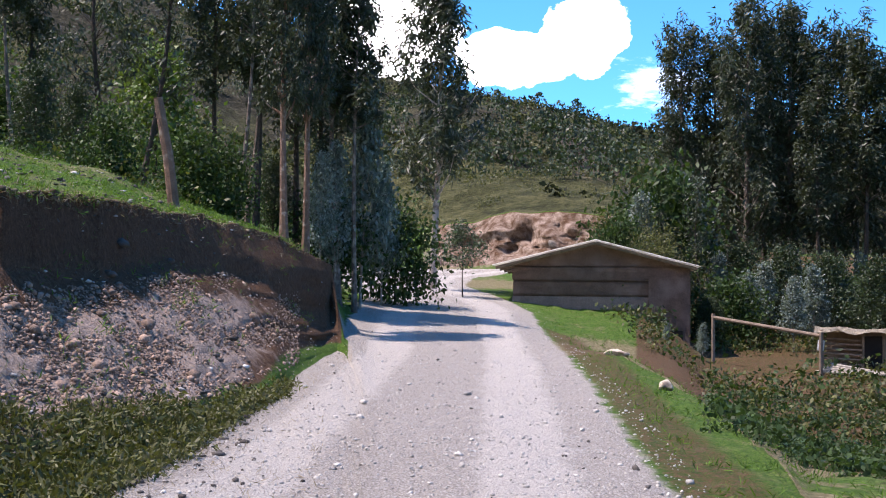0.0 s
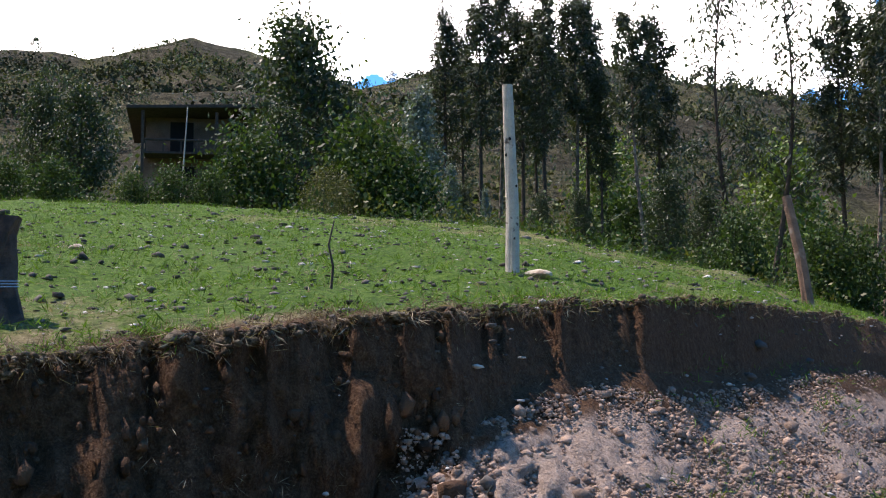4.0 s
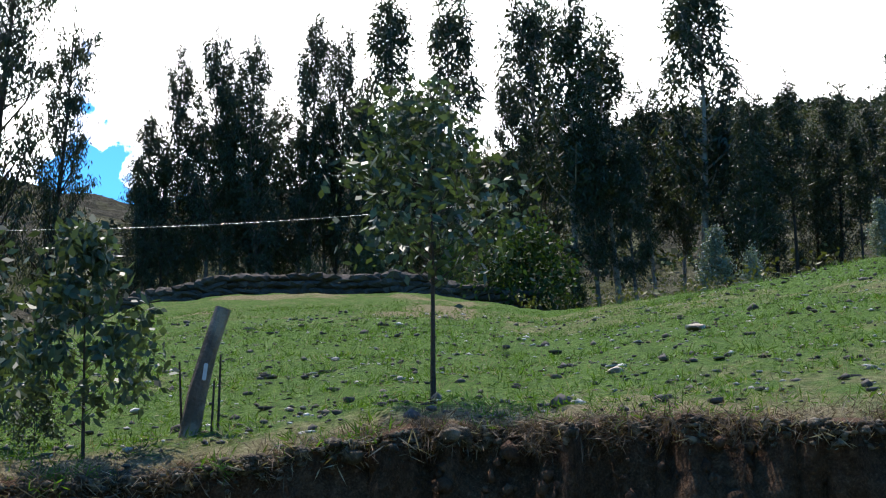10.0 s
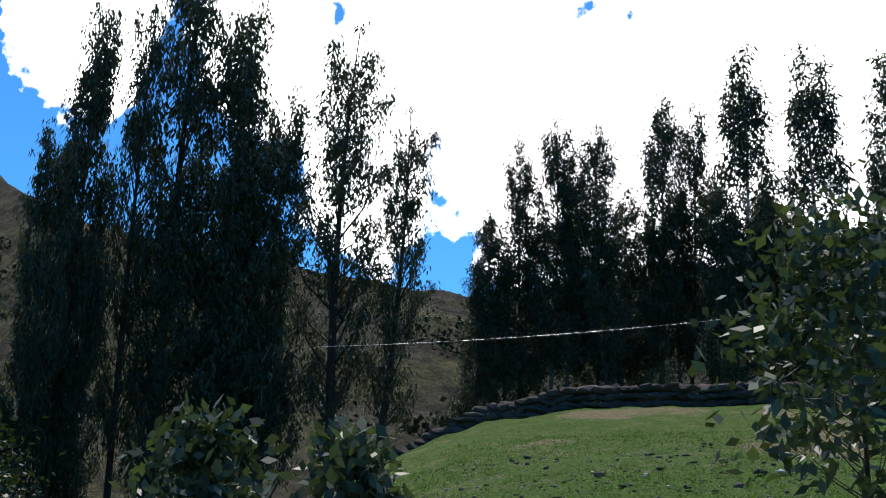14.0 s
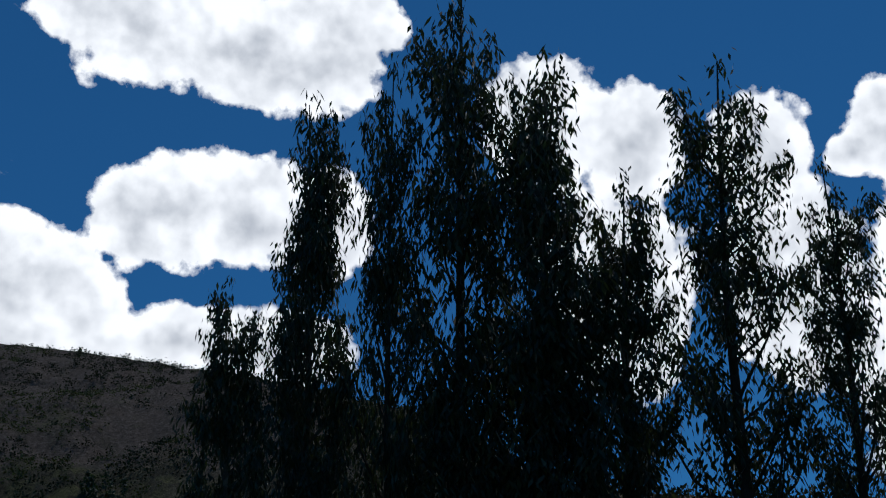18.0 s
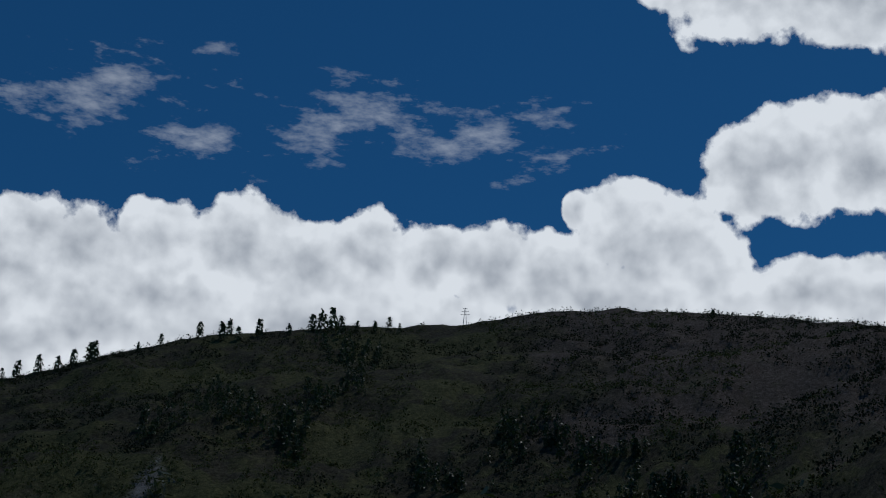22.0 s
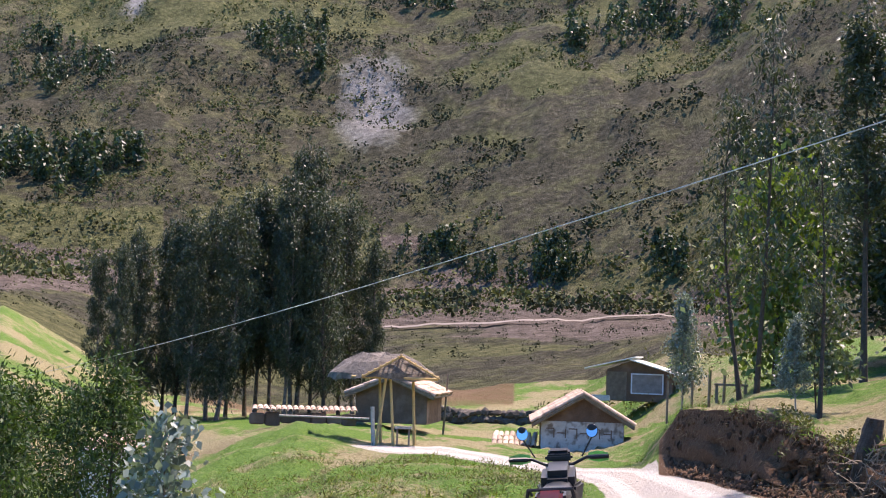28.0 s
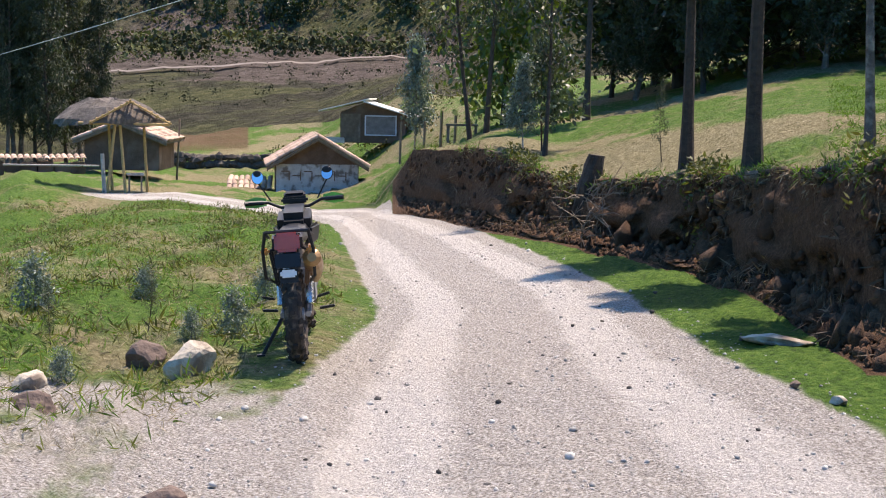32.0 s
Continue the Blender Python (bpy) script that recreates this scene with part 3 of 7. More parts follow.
def build_ground():
    azs = np.concatenate([np.arange(-25, 9, 0.3), np.arange(9, 34, 0.22), np.arange(34, 130, 0.36), np.arange(130, 172, 0.3), np.arange(172, 335, 3.0)])
    counts = [40, 44, 46, 30, 34, 90, 6, 5]
    rs, zs = nodes(azs)
    R, Z, S, U = [], [], [], []
    for k, c in enumerate(counts):
        u = np.arange(c) / c if k < len(counts) - 1 else np.arange(c + 1) / c
        if k == 0:
            u = u ** 0.8
        for q in u:
            v = bank_shape(np.full_like(azs, q), azs) if k == 1 else q
            R.append(rs[k] + (rs[k + 1] - rs[k]) * q)
            Z.append(zs[k] + (zs[k + 1] - zs[k]) * v)
            S.append(np.full_like(azs, k))
            U.append(np.full_like(azs, q))
    R, Z, S, U = map(np.array, (R, Z, S, U))
    A = np.broadcast_to(azs, R.shape)
    # the face of the bank is lumpy and hollowed
    face = ((S == 1)) * np.sin(np.pi * U) * (smooth(4.2, 5.2, A) * (1 - smooth(128, 130, A)))
    heap = np.exp(-(np.abs(A - 16) / 9.5) ** 4)
    lump = (fbm(A * 0.55, Z * 2.2 + U * 3, 31, 4) - 0.5) * (1.3 - 1.1 * heap) + (fbm(A * 2.1, Z * 6 + U * 8, 37, 4) - 0.5) * (0.75 - 0.5 * heap)
    R = R + face * lump * np.clip(R / 10, 0.8, 1.5)
    R = R + ((S == 4) & (A > -9) & (A < 1)) * np.sin(np.pi * U) * (fbm(A * 2.2, U * 4, 43, 4) - 0.5) * 4
    lip = np.where(S == 1, np.exp(-((1 - U) / 0.10) ** 2), np.where(S == 2, np.exp(-(U / 0.05) ** 2), 0)) * smooth(4.6, 6, A) * (1 - smooth(126, 129, A))
    R = R + lip * lip_shift(A)
    R = R + face * smooth(108, 114, A) * smooth(0.25, 0.55, U) * (fbm(A * 1.4, Z * 3 + U * 4, 45, 4) - 0.5) * 1.4
    X, Y = -np.sin(np.radians(A)) * R, np.cos(np.radians(A)) * R
    Z = Z + relief(X, Y, S, U, A) * np.where(S == 1, 1 - 0.5 * np.sin(np.pi * U), 1)
    nr, na = R.shape
    idx = np.arange(nr * na).reshape(nr, na)
    nxt = np.roll(idx, -1, axis=1)
    quads = np.stack([idx[:-1], idx[1:], nxt[1:], nxt[:-1]], -1).reshape(-1, 4)
    verts = np.stack([X, Y, Z], -1).reshape(-1, 3)
    near = track_side(X, Y)
    road = (1 - smooth(0.8, 1.15, near)) * smooth(-1, 0, 3.9 - S)
    patch = (A > 133) & (A < 151) & (R < 9.5)
    road = np.maximum(road, np.where(patch, (0.35 + 0.5 * fbm(X * 0.9, Y * 0.9, 133)) * (1 - smooth(7.8, 9.4, R)) * smooth(133, 135.5, A) * (1 - smooth(146, 151, A)), 0))
    road = np.maximum(road, 0.6 * (1 - smooth(0.9, 1.2, near)) * (S < 4))
    road = road * np.where((S == 1) & (A > 4.1) & (A < 130), 1 - smooth(0.0, 0.06, U), 1)
    bank = ((S == 1) & (A > 4.3) & (A < 130)).astype(float) * (1 - smooth(0.97, 1.0, U))
    verge = ((S == 1) & (A > 4.3) & (A < 40)) * (1 - smooth(0.12, 0.34, U + (fbm(A * 0.5, U * 3, 41) - 0.5) * 0.3))
    soil = np.clip(bank - 0.8 * verge, 0, 1)
    soil = np.maximum(soil, (S == 2) * (A > 4.3) * (A < 130) * 0.75 * (1 - smooth(0.0, 1.0, U / (0.012 + 0.05 * fbm(A * 0.3, A * 0, 123) * ((A > 24) & (A < 108))))))
    soil = np.maximum(soil, 0.55 * ((S == 2) | (S == 3) | (S == 4)) * (A < -8) * (A > -26) * smooth(0.1, 0.5, U + (S >= 3)))
    soil = np.maximum(soil, 0.55 * ((S == 4) | (S == 3)) * ((A > 136) & (A < 150)) * smooth(0.45, 0.6, fbm(X * 0.05, Y * 0.05, 61)))
    soil = np.maximum(soil, 0.95 * ((A > -8.5) & (A < 0.5) & (S == 4) & (U > 0.05)))
    soil = np.maximum(soil, 0.5 * smooth(0.9, 1.05, near) * (1 - smooth(1.3, 1.6, near)) * (A < 4) * (A > -17) * (S < 3))
    dry = 0.5 * smooth(0.5, 0.66, fbm(X * 0.25, Y * 0.25, 51)) * (S >= 2) + ((S == 2) & (U < 0.03 + 0.03 * ((A > 40) & (A < 100)))) * 0.25 + (0.3 + 0.3 * smooth(0.4, 0.6, fbm(X * 0.5, Y * 0.5, 53))) * smooth(124, 133, A) * (1 - smooth(164, 180, A)) + 0.38 * (A < 1) + 0.4 * ((S >= 2) & (A > 74) & (A < 96) & (U > 0.45)) + 0.4 * ((S >= 2) & (A > 106) & (A < 129))
    pasture = smooth(0.55, 0.62, fbm(X * 0.02, Y * 0.02, 71)) * (0.35 + 0.5 * (A > 100)) + 1.0 * ((A > -7.5) & (A < 6) & (S == 5) & (U < 0.2))
    brown = (0.2 + 0.12 * (A > 100)) * smooth(0.54, 0.66, fbm(X * 0.012, Y * 0.012, 73)) + 0.7 * smooth(114, 119, A) * (1 - smooth(130, 142, A + 9 * (fbm(X * 0.02, Y * 0.02, 79) - 0.5))) * smooth(0.4, 0.6, U + 0.3 * (fbm(X * 0.03, Y * 0.03, 78) - 0.5)) * (S == 5) + 0.3 * ((A > 36) & (A < 44) & (U > 0.35))
    scree = np.exp(-(((A - 142.2) / 2.2) ** 2 + ((U - 0.21) / 0.085) ** 2)) * 0.72 + np.exp(-(((A - 152.3) / 0.9) ** 2 + ((U - 0.40 + 0.03 * (A - 152.3)) / 0.05) ** 2)) * 0.7 + np.exp(-(((A - 147.5) / 1.0) ** 2 + ((U - 0.30) / 0.06) ** 2)) * 0.5
    EL = np.degrees(np.arctan2(Z - EYE, R))
    valley = (S >= 4) & (A > 127) & (A < 146)
    cut = np.interp(A, [128, 142], [1.55, 0.45])
    brown = np.maximum(brown, valley * np.exp(-((EL - cut - 0.55) / 0.42) ** 2) * 1.1)
    brown = np.maximum(brown, valley * (EL < 4.4) * (EL > 0.3) * (0.3 + 0.5 * smooth(0.42, 0.6, fbm(X * 0.06, Y * 0.06, 77))))
    pasture = np.maximum(pasture, 0.95 * ((A > 151) & (A < 159) & (EL > 3.7) & (EL < 5.2)))
    brown = np.maximum(brown, 1.0 * ((A > 151) & (A < 159) & (EL > 1.7) & (EL < 3.5)))
    brown += 0.75 * np.exp(-(((A + 6.3) / 1.5) ** 2 + ((U - 0.33) / 0.2) ** 2)) * (S == 5)
    scree += 0.35 * np.exp(-(((A + 6.2) / 1.8) ** 2 + ((U - 0.35) / 0.25) ** 2)) + 0.45 * np.exp(-(((A - 18.3) / 0.8) ** 2 + ((U - 0.6) / 0.15) ** 2))
    flat = lambda a: np.asarray(a, np.float32).reshape(-1)
    # loose: crumbled earth, limited to the heap's sunlit part so its paleness adds sun
    attrs = {"road": flat(road), "soil": flat(soil), "dry": flat(dry), "loose": flat(np.maximum(((S == 1) & (A > 5)) * 0.9 * np.exp(-(np.abs(A - 17.5) / 10.4) ** 6) * smooth(0.1, 0.25, U) * (1 - smooth(0.6, 0.84, U)), 0.45 * ((S == 4) & (A > -9) & (A < 1)))), "rut": flat(np.exp(-((near - 0.5) / 0.22) ** 2)), "pasture": flat(pasture), "brown": flat(brown), "scree": flat(scree * (S == 5))}
    seg_q = S.reshape(-1)[quads[:, 0]]
    az_q = A.reshape(-1)[quads[:, 0]]
    road_q = flat(road)[quads].mean(1) > 0.5
    is_bank = (seg_q == 1) & (az_q > 4.3) & (az_q < 130)
    is_hill = (seg_q >= 5) | ((seg_q == 4) & (az_q > 16) & (az_q < 172))
    for name, keep, material, label, cat in (
            ("road", road_q & ~is_bank & ~is_hill, GROUND, "pale gravel dirt road with wheel tracks and loose stones", "road"),
            ("earth_bank", is_bank, GROUND, "cut bank of brown crumbling earth under turf", "bank"),
            ("ground", ~is_bank & ~road_q & ~is_hill, GROUND, "green pasture with straw and clods of earth", "ground"),
            ("mountain", is_hill, HILL, "scrubby mountainside with scree and dry pasture", "mountain")):
        q = quads[keep]
        used, inv = np.unique(q, return_inverse=True)
        me = bpy.data.meshes.new(name)
        me.from_pydata(verts[used].tolist(), [], inv.reshape(q.shape).tolist())
        for key, vals in attrs.items():
            at = me.attributes.new(key, "FLOAT", "POINT")
            at.data.foreach_set("value", vals[used])
        me.polygons.foreach_set("use_smooth", np.ones(len(q), bool))
        me.materials.append(material)
        tagged(new(name, me), label, cat, kind="structure")



def far_track():
    """The pale dirt road cut along the opposite slope."""
    mids = []
    target = lambda a: np.interp(a, [128, 142], [1.55, 0.45])
    for a in np.arange(128.6, 142.2, 0.35):
        r = np.arange(70, 300, 1.0)
        x, y = -np.sin(np.radians(a)) * r, np.cos(np.radians(a)) * r
        e = np.degrees(np.arctan2(ground_at(x, y) - EYE, r))
        k = int(np.argmax(e > target(a)))
        mids.append((a, r[k]))
    rr = np.convolve(np.pad([m[1] for m in mids], 3, mode="edge"), np.ones(7) / 7, mode="valid")
    v, f = [], []
    for k, ((a, _), r) in enumerate(zip(mids, rr)):
        for d in (-0.7, 0.7):
            x, y = at_azimuth(a, r + d)
            v.append((x, y, float(ground_at(*at_azimuth(a, r))[0]) + 0.5 + 0.14 * d))
        if k:
            f.append((2 * k - 2, 2 * k - 1, 2 * k + 1, 2 * k))
    me = bpy.data.meshes.new("far_road")
    me.from_pydata(v, [], f)
    me.materials.append(mat("far gravel", (0.20, 0.165, 0.135), 0.95, scale=0.4, var=0.3))
    tagged(new("far_road", me), "pale dirt road cut along the opposite slope", "road", kind="structure")


def at_azimuth(a, r):
    return -math.sin(radians(a)) * r, math.cos(radians(a)) * r


build_ground()
far_track()
# ======== trees and plants ========
def mesh_of(name, verts, faces, material):
    me = bpy.data.meshes.new(name)
    if isinstance(faces, np.ndarray):
        n, k = faces.shape
        me.vertices.add(len(verts))
        me.vertices.foreach_set("co", np.asarray(verts, np.float32).ravel())
        me.loops.add(n * k)
        me.loops.foreach_set("vertex_index", faces.astype(np.int32).ravel())
        me.polygons.add(n)
        me.polygons.foreach_set("loop_start", np.arange(0, n * k, k, dtype=np.int32))
        me.update(calc_edges=True)
    else:
        me.from_pydata(np.asarray(verts, float).tolist(), [], [list(map(int, f)) for f in faces])
    me.materials.append(material)
    return me


def part(name, data, material, parent, label="", m=None):
    """Links a bmesh or a mesh as one object under a thing or a part."""
    if isinstance(data, bmesh.types.BMesh):
        me = bpy.data.meshes.new(name)
        data.to_mesh(me)
        data.free()
        me.materials.append(material)
        data = me
    ob = new(name, data)
    ob.parent = parent
    if m is not None:
        ob.matrix_basis = m
    if label:
        ob["label"] = label
    return ob


def tube(points, radii, sides=7):
    """Vertices and faces of a tapered tube along points."""
    pts = np.asarray(points, float)
    v, f = [], []
    for i, (p, r) in enumerate(zip(pts, radii)):
        d = pts[min(i + 1, len(pts) - 1)] - pts[max(i - 1, 0)]
        d = d / (np.linalg.norm(d) + 1e-9)
        a = np.cross(d, (0.3, 1, 0.2) if abs(d[1]) < 0.9 else (1, 0, 0.2))
        a /= np.linalg.norm(a)
        b = np.cross(d, a)
        for k in range(sides):
            t = 2 * math.pi * k / sides
            v.append(p + r * (math.cos(t) * a + math.sin(t) * b))
    for i in range(len(pts) - 1):
        for k in range(sides):
            k2 = (k + 1) % sides
            f.append((i * sides + k, i * sides + k2, (i + 1) * sides + k2, (i + 1) * sides + k))
    f.append(tuple(range(sides))[::-1])
    f.append(tuple((len(pts) - 1) * sides + k for k in range(sides)))
    return v, f


def join(*bits):
    v, f = [], []
    for bv, bf in bits:
        o = len(v)
        v.extend(bv)
        f.extend(tuple(i + o for i in q) for q in bf)
    return v, f


def leaves(rng, centres, length, width, droop):
    """One four-cornered leaf at each centre, hanging by droop (1: straight down)."""
    n = len(centres)
    d = rng.normal(size=(n, 3))
    d /= np.linalg.norm(d, axis=1)[:, None]
    d = d * (1 - droop) + np.array([0, 0, -1.0]) * droop
    d /= np.linalg.norm(d, axis=1)[:, None]
    s = np.cross(d, rng.normal(size=(n, 3)))
    s /= np.linalg.norm(s, axis=1)[:, None] + 1e-9
    L = (length * rng.uniform(0.6, 1.35, n))[:, None]
    Wd = (width * rng.uniform(0.7, 1.3, n))[:, None]
    c = np.asarray(centres)
    v = np.stack([c, c + d * L * 0.42 + s * Wd * 0.5, c + d * L, c + d * L * 0.42 - s * Wd * 0.5], 1).reshape(-1, 3)
    f = np.arange(4 * n).reshape(n, 4)
    return v, f


def tree(name, seed, height, crown_base, width, clumps, per, leaf, material, bark, droop=0.5, girth=0.022, top=0.35, lean=0.0, limbs=True, spread=0.34, label="", category="tree", bulge=0.45):
    """A tree: tapered trunk, limbs, and a crown of clumps of single leaves."""
    rng = np.random.default_rng(seed)
    root = new(name)
    bend = rng.normal(size=2) * 0.02 * height
    hs = np.linspace(0, 0.97, 9)
    axis = np.stack([bend[0] * np.sin(hs * 3) + lean * height * hs, bend[1] * np.sin(hs * 2.3), hs * height], 1)
    axis[0, 2] = -0.25
    rad = height * girth * ((1 - hs) * 0.88 + 0.06)
    rad[0] *= 1.35
    v, f = tube(axis, rad, 8)
    part("trunk", mesh_of("trunk", v, f, bark), None, root)
    pts, bits = [], []
    for c in range(clumps):
        h = crown_base + (1 - crown_base) * ((c + rng.uniform(0, 1)) / clumps)
        k = (h - crown_base) / (1 - crown_base)
        prof = math.sin(math.pi * min(1, max(0.03, (k ** bulge) * 0.93 + 0.03))) ** 0.8 * (1 - top * k)
        rr = width * 0.5 * prof * math.sqrt(rng.uniform(0.08, 1))
        t = rng.uniform(0, 2 * math.pi)
        base = np.array([np.interp(h, hs, axis[:, 0]), np.interp(h, hs, axis[:, 1]), h * height])
        tip = base + np.array([math.cos(t) * rr, math.sin(t) * rr, 0.12 * rr])
        if limbs and rr > 0.15 * width:
            start = np.array([np.interp(h - 0.09, hs, axis[:, 0]), np.interp(h - 0.09, hs, axis[:, 1]), (h - 0.05 - 0.35 * rr / height) * height])
            mid = (start + tip) / 2 + np.array([0, 0, -0.06 * rr])
            bits.append(tube([start, mid, tip], [height * girth * 0.2, height * girth * 0.13, height * girth * 0.05], 4))
        sg = spread * width * 0.33 * rng.uniform(0.6, 1.2)
        pts.append(tip + rng.normal(size=(int(per * rng.uniform(0.6, 1.4)), 3)) * np.array([sg, sg, sg * 0.85]))
    if bits:
        if category == "sapling":
            for v, f in bits:
                part("limb", mesh_of("limb", v, f, bark), None, root)
        else:
            v, f = join(*bits)
            part("limb", mesh_of("limb", v, f, bark), None, root)
    v, f = leaves(rng, np.concatenate(pts), leaf[0], leaf[1], droop)
    part("crown", mesh_of("crown", v, f, material), None, root)
    return tagged(root, label, category)


def plume_tree(name, seed, height, crown_base, width, shoots, twigs, per, leaf, material, bark, droop=0.6, girth=0.010, lean=0.0, top=0.5, bare=0.45, fuzz=1.0, label="", category="tree"):
    """A eucalyptus: tapered trunk, rising limbs, and plumes of hanging leaves along each limb."""
    rng = np.random.default_rng(seed)
    root = new(name)
    bend = rng.normal(size=2) * 0.022 * height
    hs = np.linspace(0, 0.98, 11)
    axis = np.stack([bend[0] * np.sin(hs * 3) + lean * height * hs, bend[1] * np.sin(hs * 2.3), hs * height], 1)
    axis[0, 2] = -0.25
    rad = height * girth * ((1 - hs) * 0.9 + 0.05)
    rad[0] *= 1.35
    v, f = tube(axis, rad, 8)
    part("trunk", mesh_of("trunk", v, f, bark), None, root)
    bits, pts = [], []

    def on_axis(h):
        return np.array([np.interp(h, hs, axis[:, 0]), np.interp(h, hs, axis[:, 1]), h * height])

    for k in range(shoots + 1):
        if k == shoots:
            start, mid, tip, size = on_axis(0.72), on_axis(0.86), on_axis(1.0), width * 0.15
        else:
            h0 = crown_base * 0.8 + (0.86 - crown_base * 0.8) * (k + rng.uniform(0, 1)) / shoots
            u = (h0 - crown_base * 0.8) / (0.86 - crown_base * 0.8)
            reach = width * 0.5 * (1 - top * u) * (0.62 + 0.38 * min(1, u / 0.18)) * rng.uniform(0.35, 1.0)
            rise = height * (1 - crown_base) * rng.uniform(0.10, 0.26) * (1 - 0.45 * u)
            t = k * 2.399 + rng.normal() * 0.6
            out = np.array([math.cos(t), math.sin(t), 0])
            start = on_axis(h0)
            mid = start + out * reach * 0.62 + np.array([0, 0, rise * 0.42])
            tip = start + out * reach + np.array([0, 0, rise])
            if tip[2] > height * 0.985:
                tip[2] = height * 0.985
            size = width * rng.uniform(0.10, 0.17)
            r0 = height * girth * 0.32 * (1 - 0.5 * u)
            bits.append(tube([start, mid, tip], [r0, r0 * 0.6, r0 * 0.2], 4))
        q = rng.uniform(bare if k < shoots else 0.0, 1.0, int(twigs * rng.uniform(0.7, 1.3)))[:, None]
        spine = (1 - q) ** 2 * start + 2 * q * (1 - q) * mid + q * q * tip
        spread = size * np.clip(1.1 - q, 0.2, 0.7) * 0.85 * fuzz
        ends = spine + rng.normal(size=(len(q), 3)) * spread * np.array([1, 1, 0.8])
        c = ends[:, None, :] + rng.normal(size=(len(q), per, 3)) * np.array([1, 1, 1.7]) * leaf[0] * 0.42
        pts.append(c.reshape(-1, 3))
    v, f = join(*bits)
    part("limb", mesh_of("limb", v, f, bark), None, root)
    v, f = leaves(rng, np.concatenate(pts), leaf[0], leaf[1], droop)
    part("crown", mesh_of("crown", v, f, material), None, root)
    return tagged(root, label, category)


def at_az(az, r):
    return -math.sin(radians(az)) * r, math.cos(radians(az)) * r


def ground_z(x, y):
    return float(ground_at(x, y)[0])


USED = {}


def plant(kind, x, y, height, turn=None, group="", sink=0.05, squash=1.0, tilt=(0, 0), label="", z=None):
    """Stands a copy of a kind of tree on the ground, scaled to a height."""
    proto, h0 = KINDS[kind]
    s = height / h0
    k = USED.get(kind, 0)
    USED[kind] = k + 1
    turn = (k * 137.5) % 360 if turn is None else turn
    z = ground_z(x, y) if z is None else z
    m = pose(x, y, z - sink, tilt[0], tilt[1], 0) @ pose(0, 0, 0, 0, 0, turn) @ Matrix.Diagonal((s * squash, s * squash, s, 1))
    if k == 0:
        proto.matrix_basis = m
        ob = proto
    else:
        proto_m = proto.matrix_basis.copy()
        proto.matrix_basis = Matrix.Identity(4)
        ob = copy_thing(proto, m)
        proto.matrix_basis = proto_m
    if group:
        ob["group"] = group
    if label:
        ob["label"] = label
    return ob


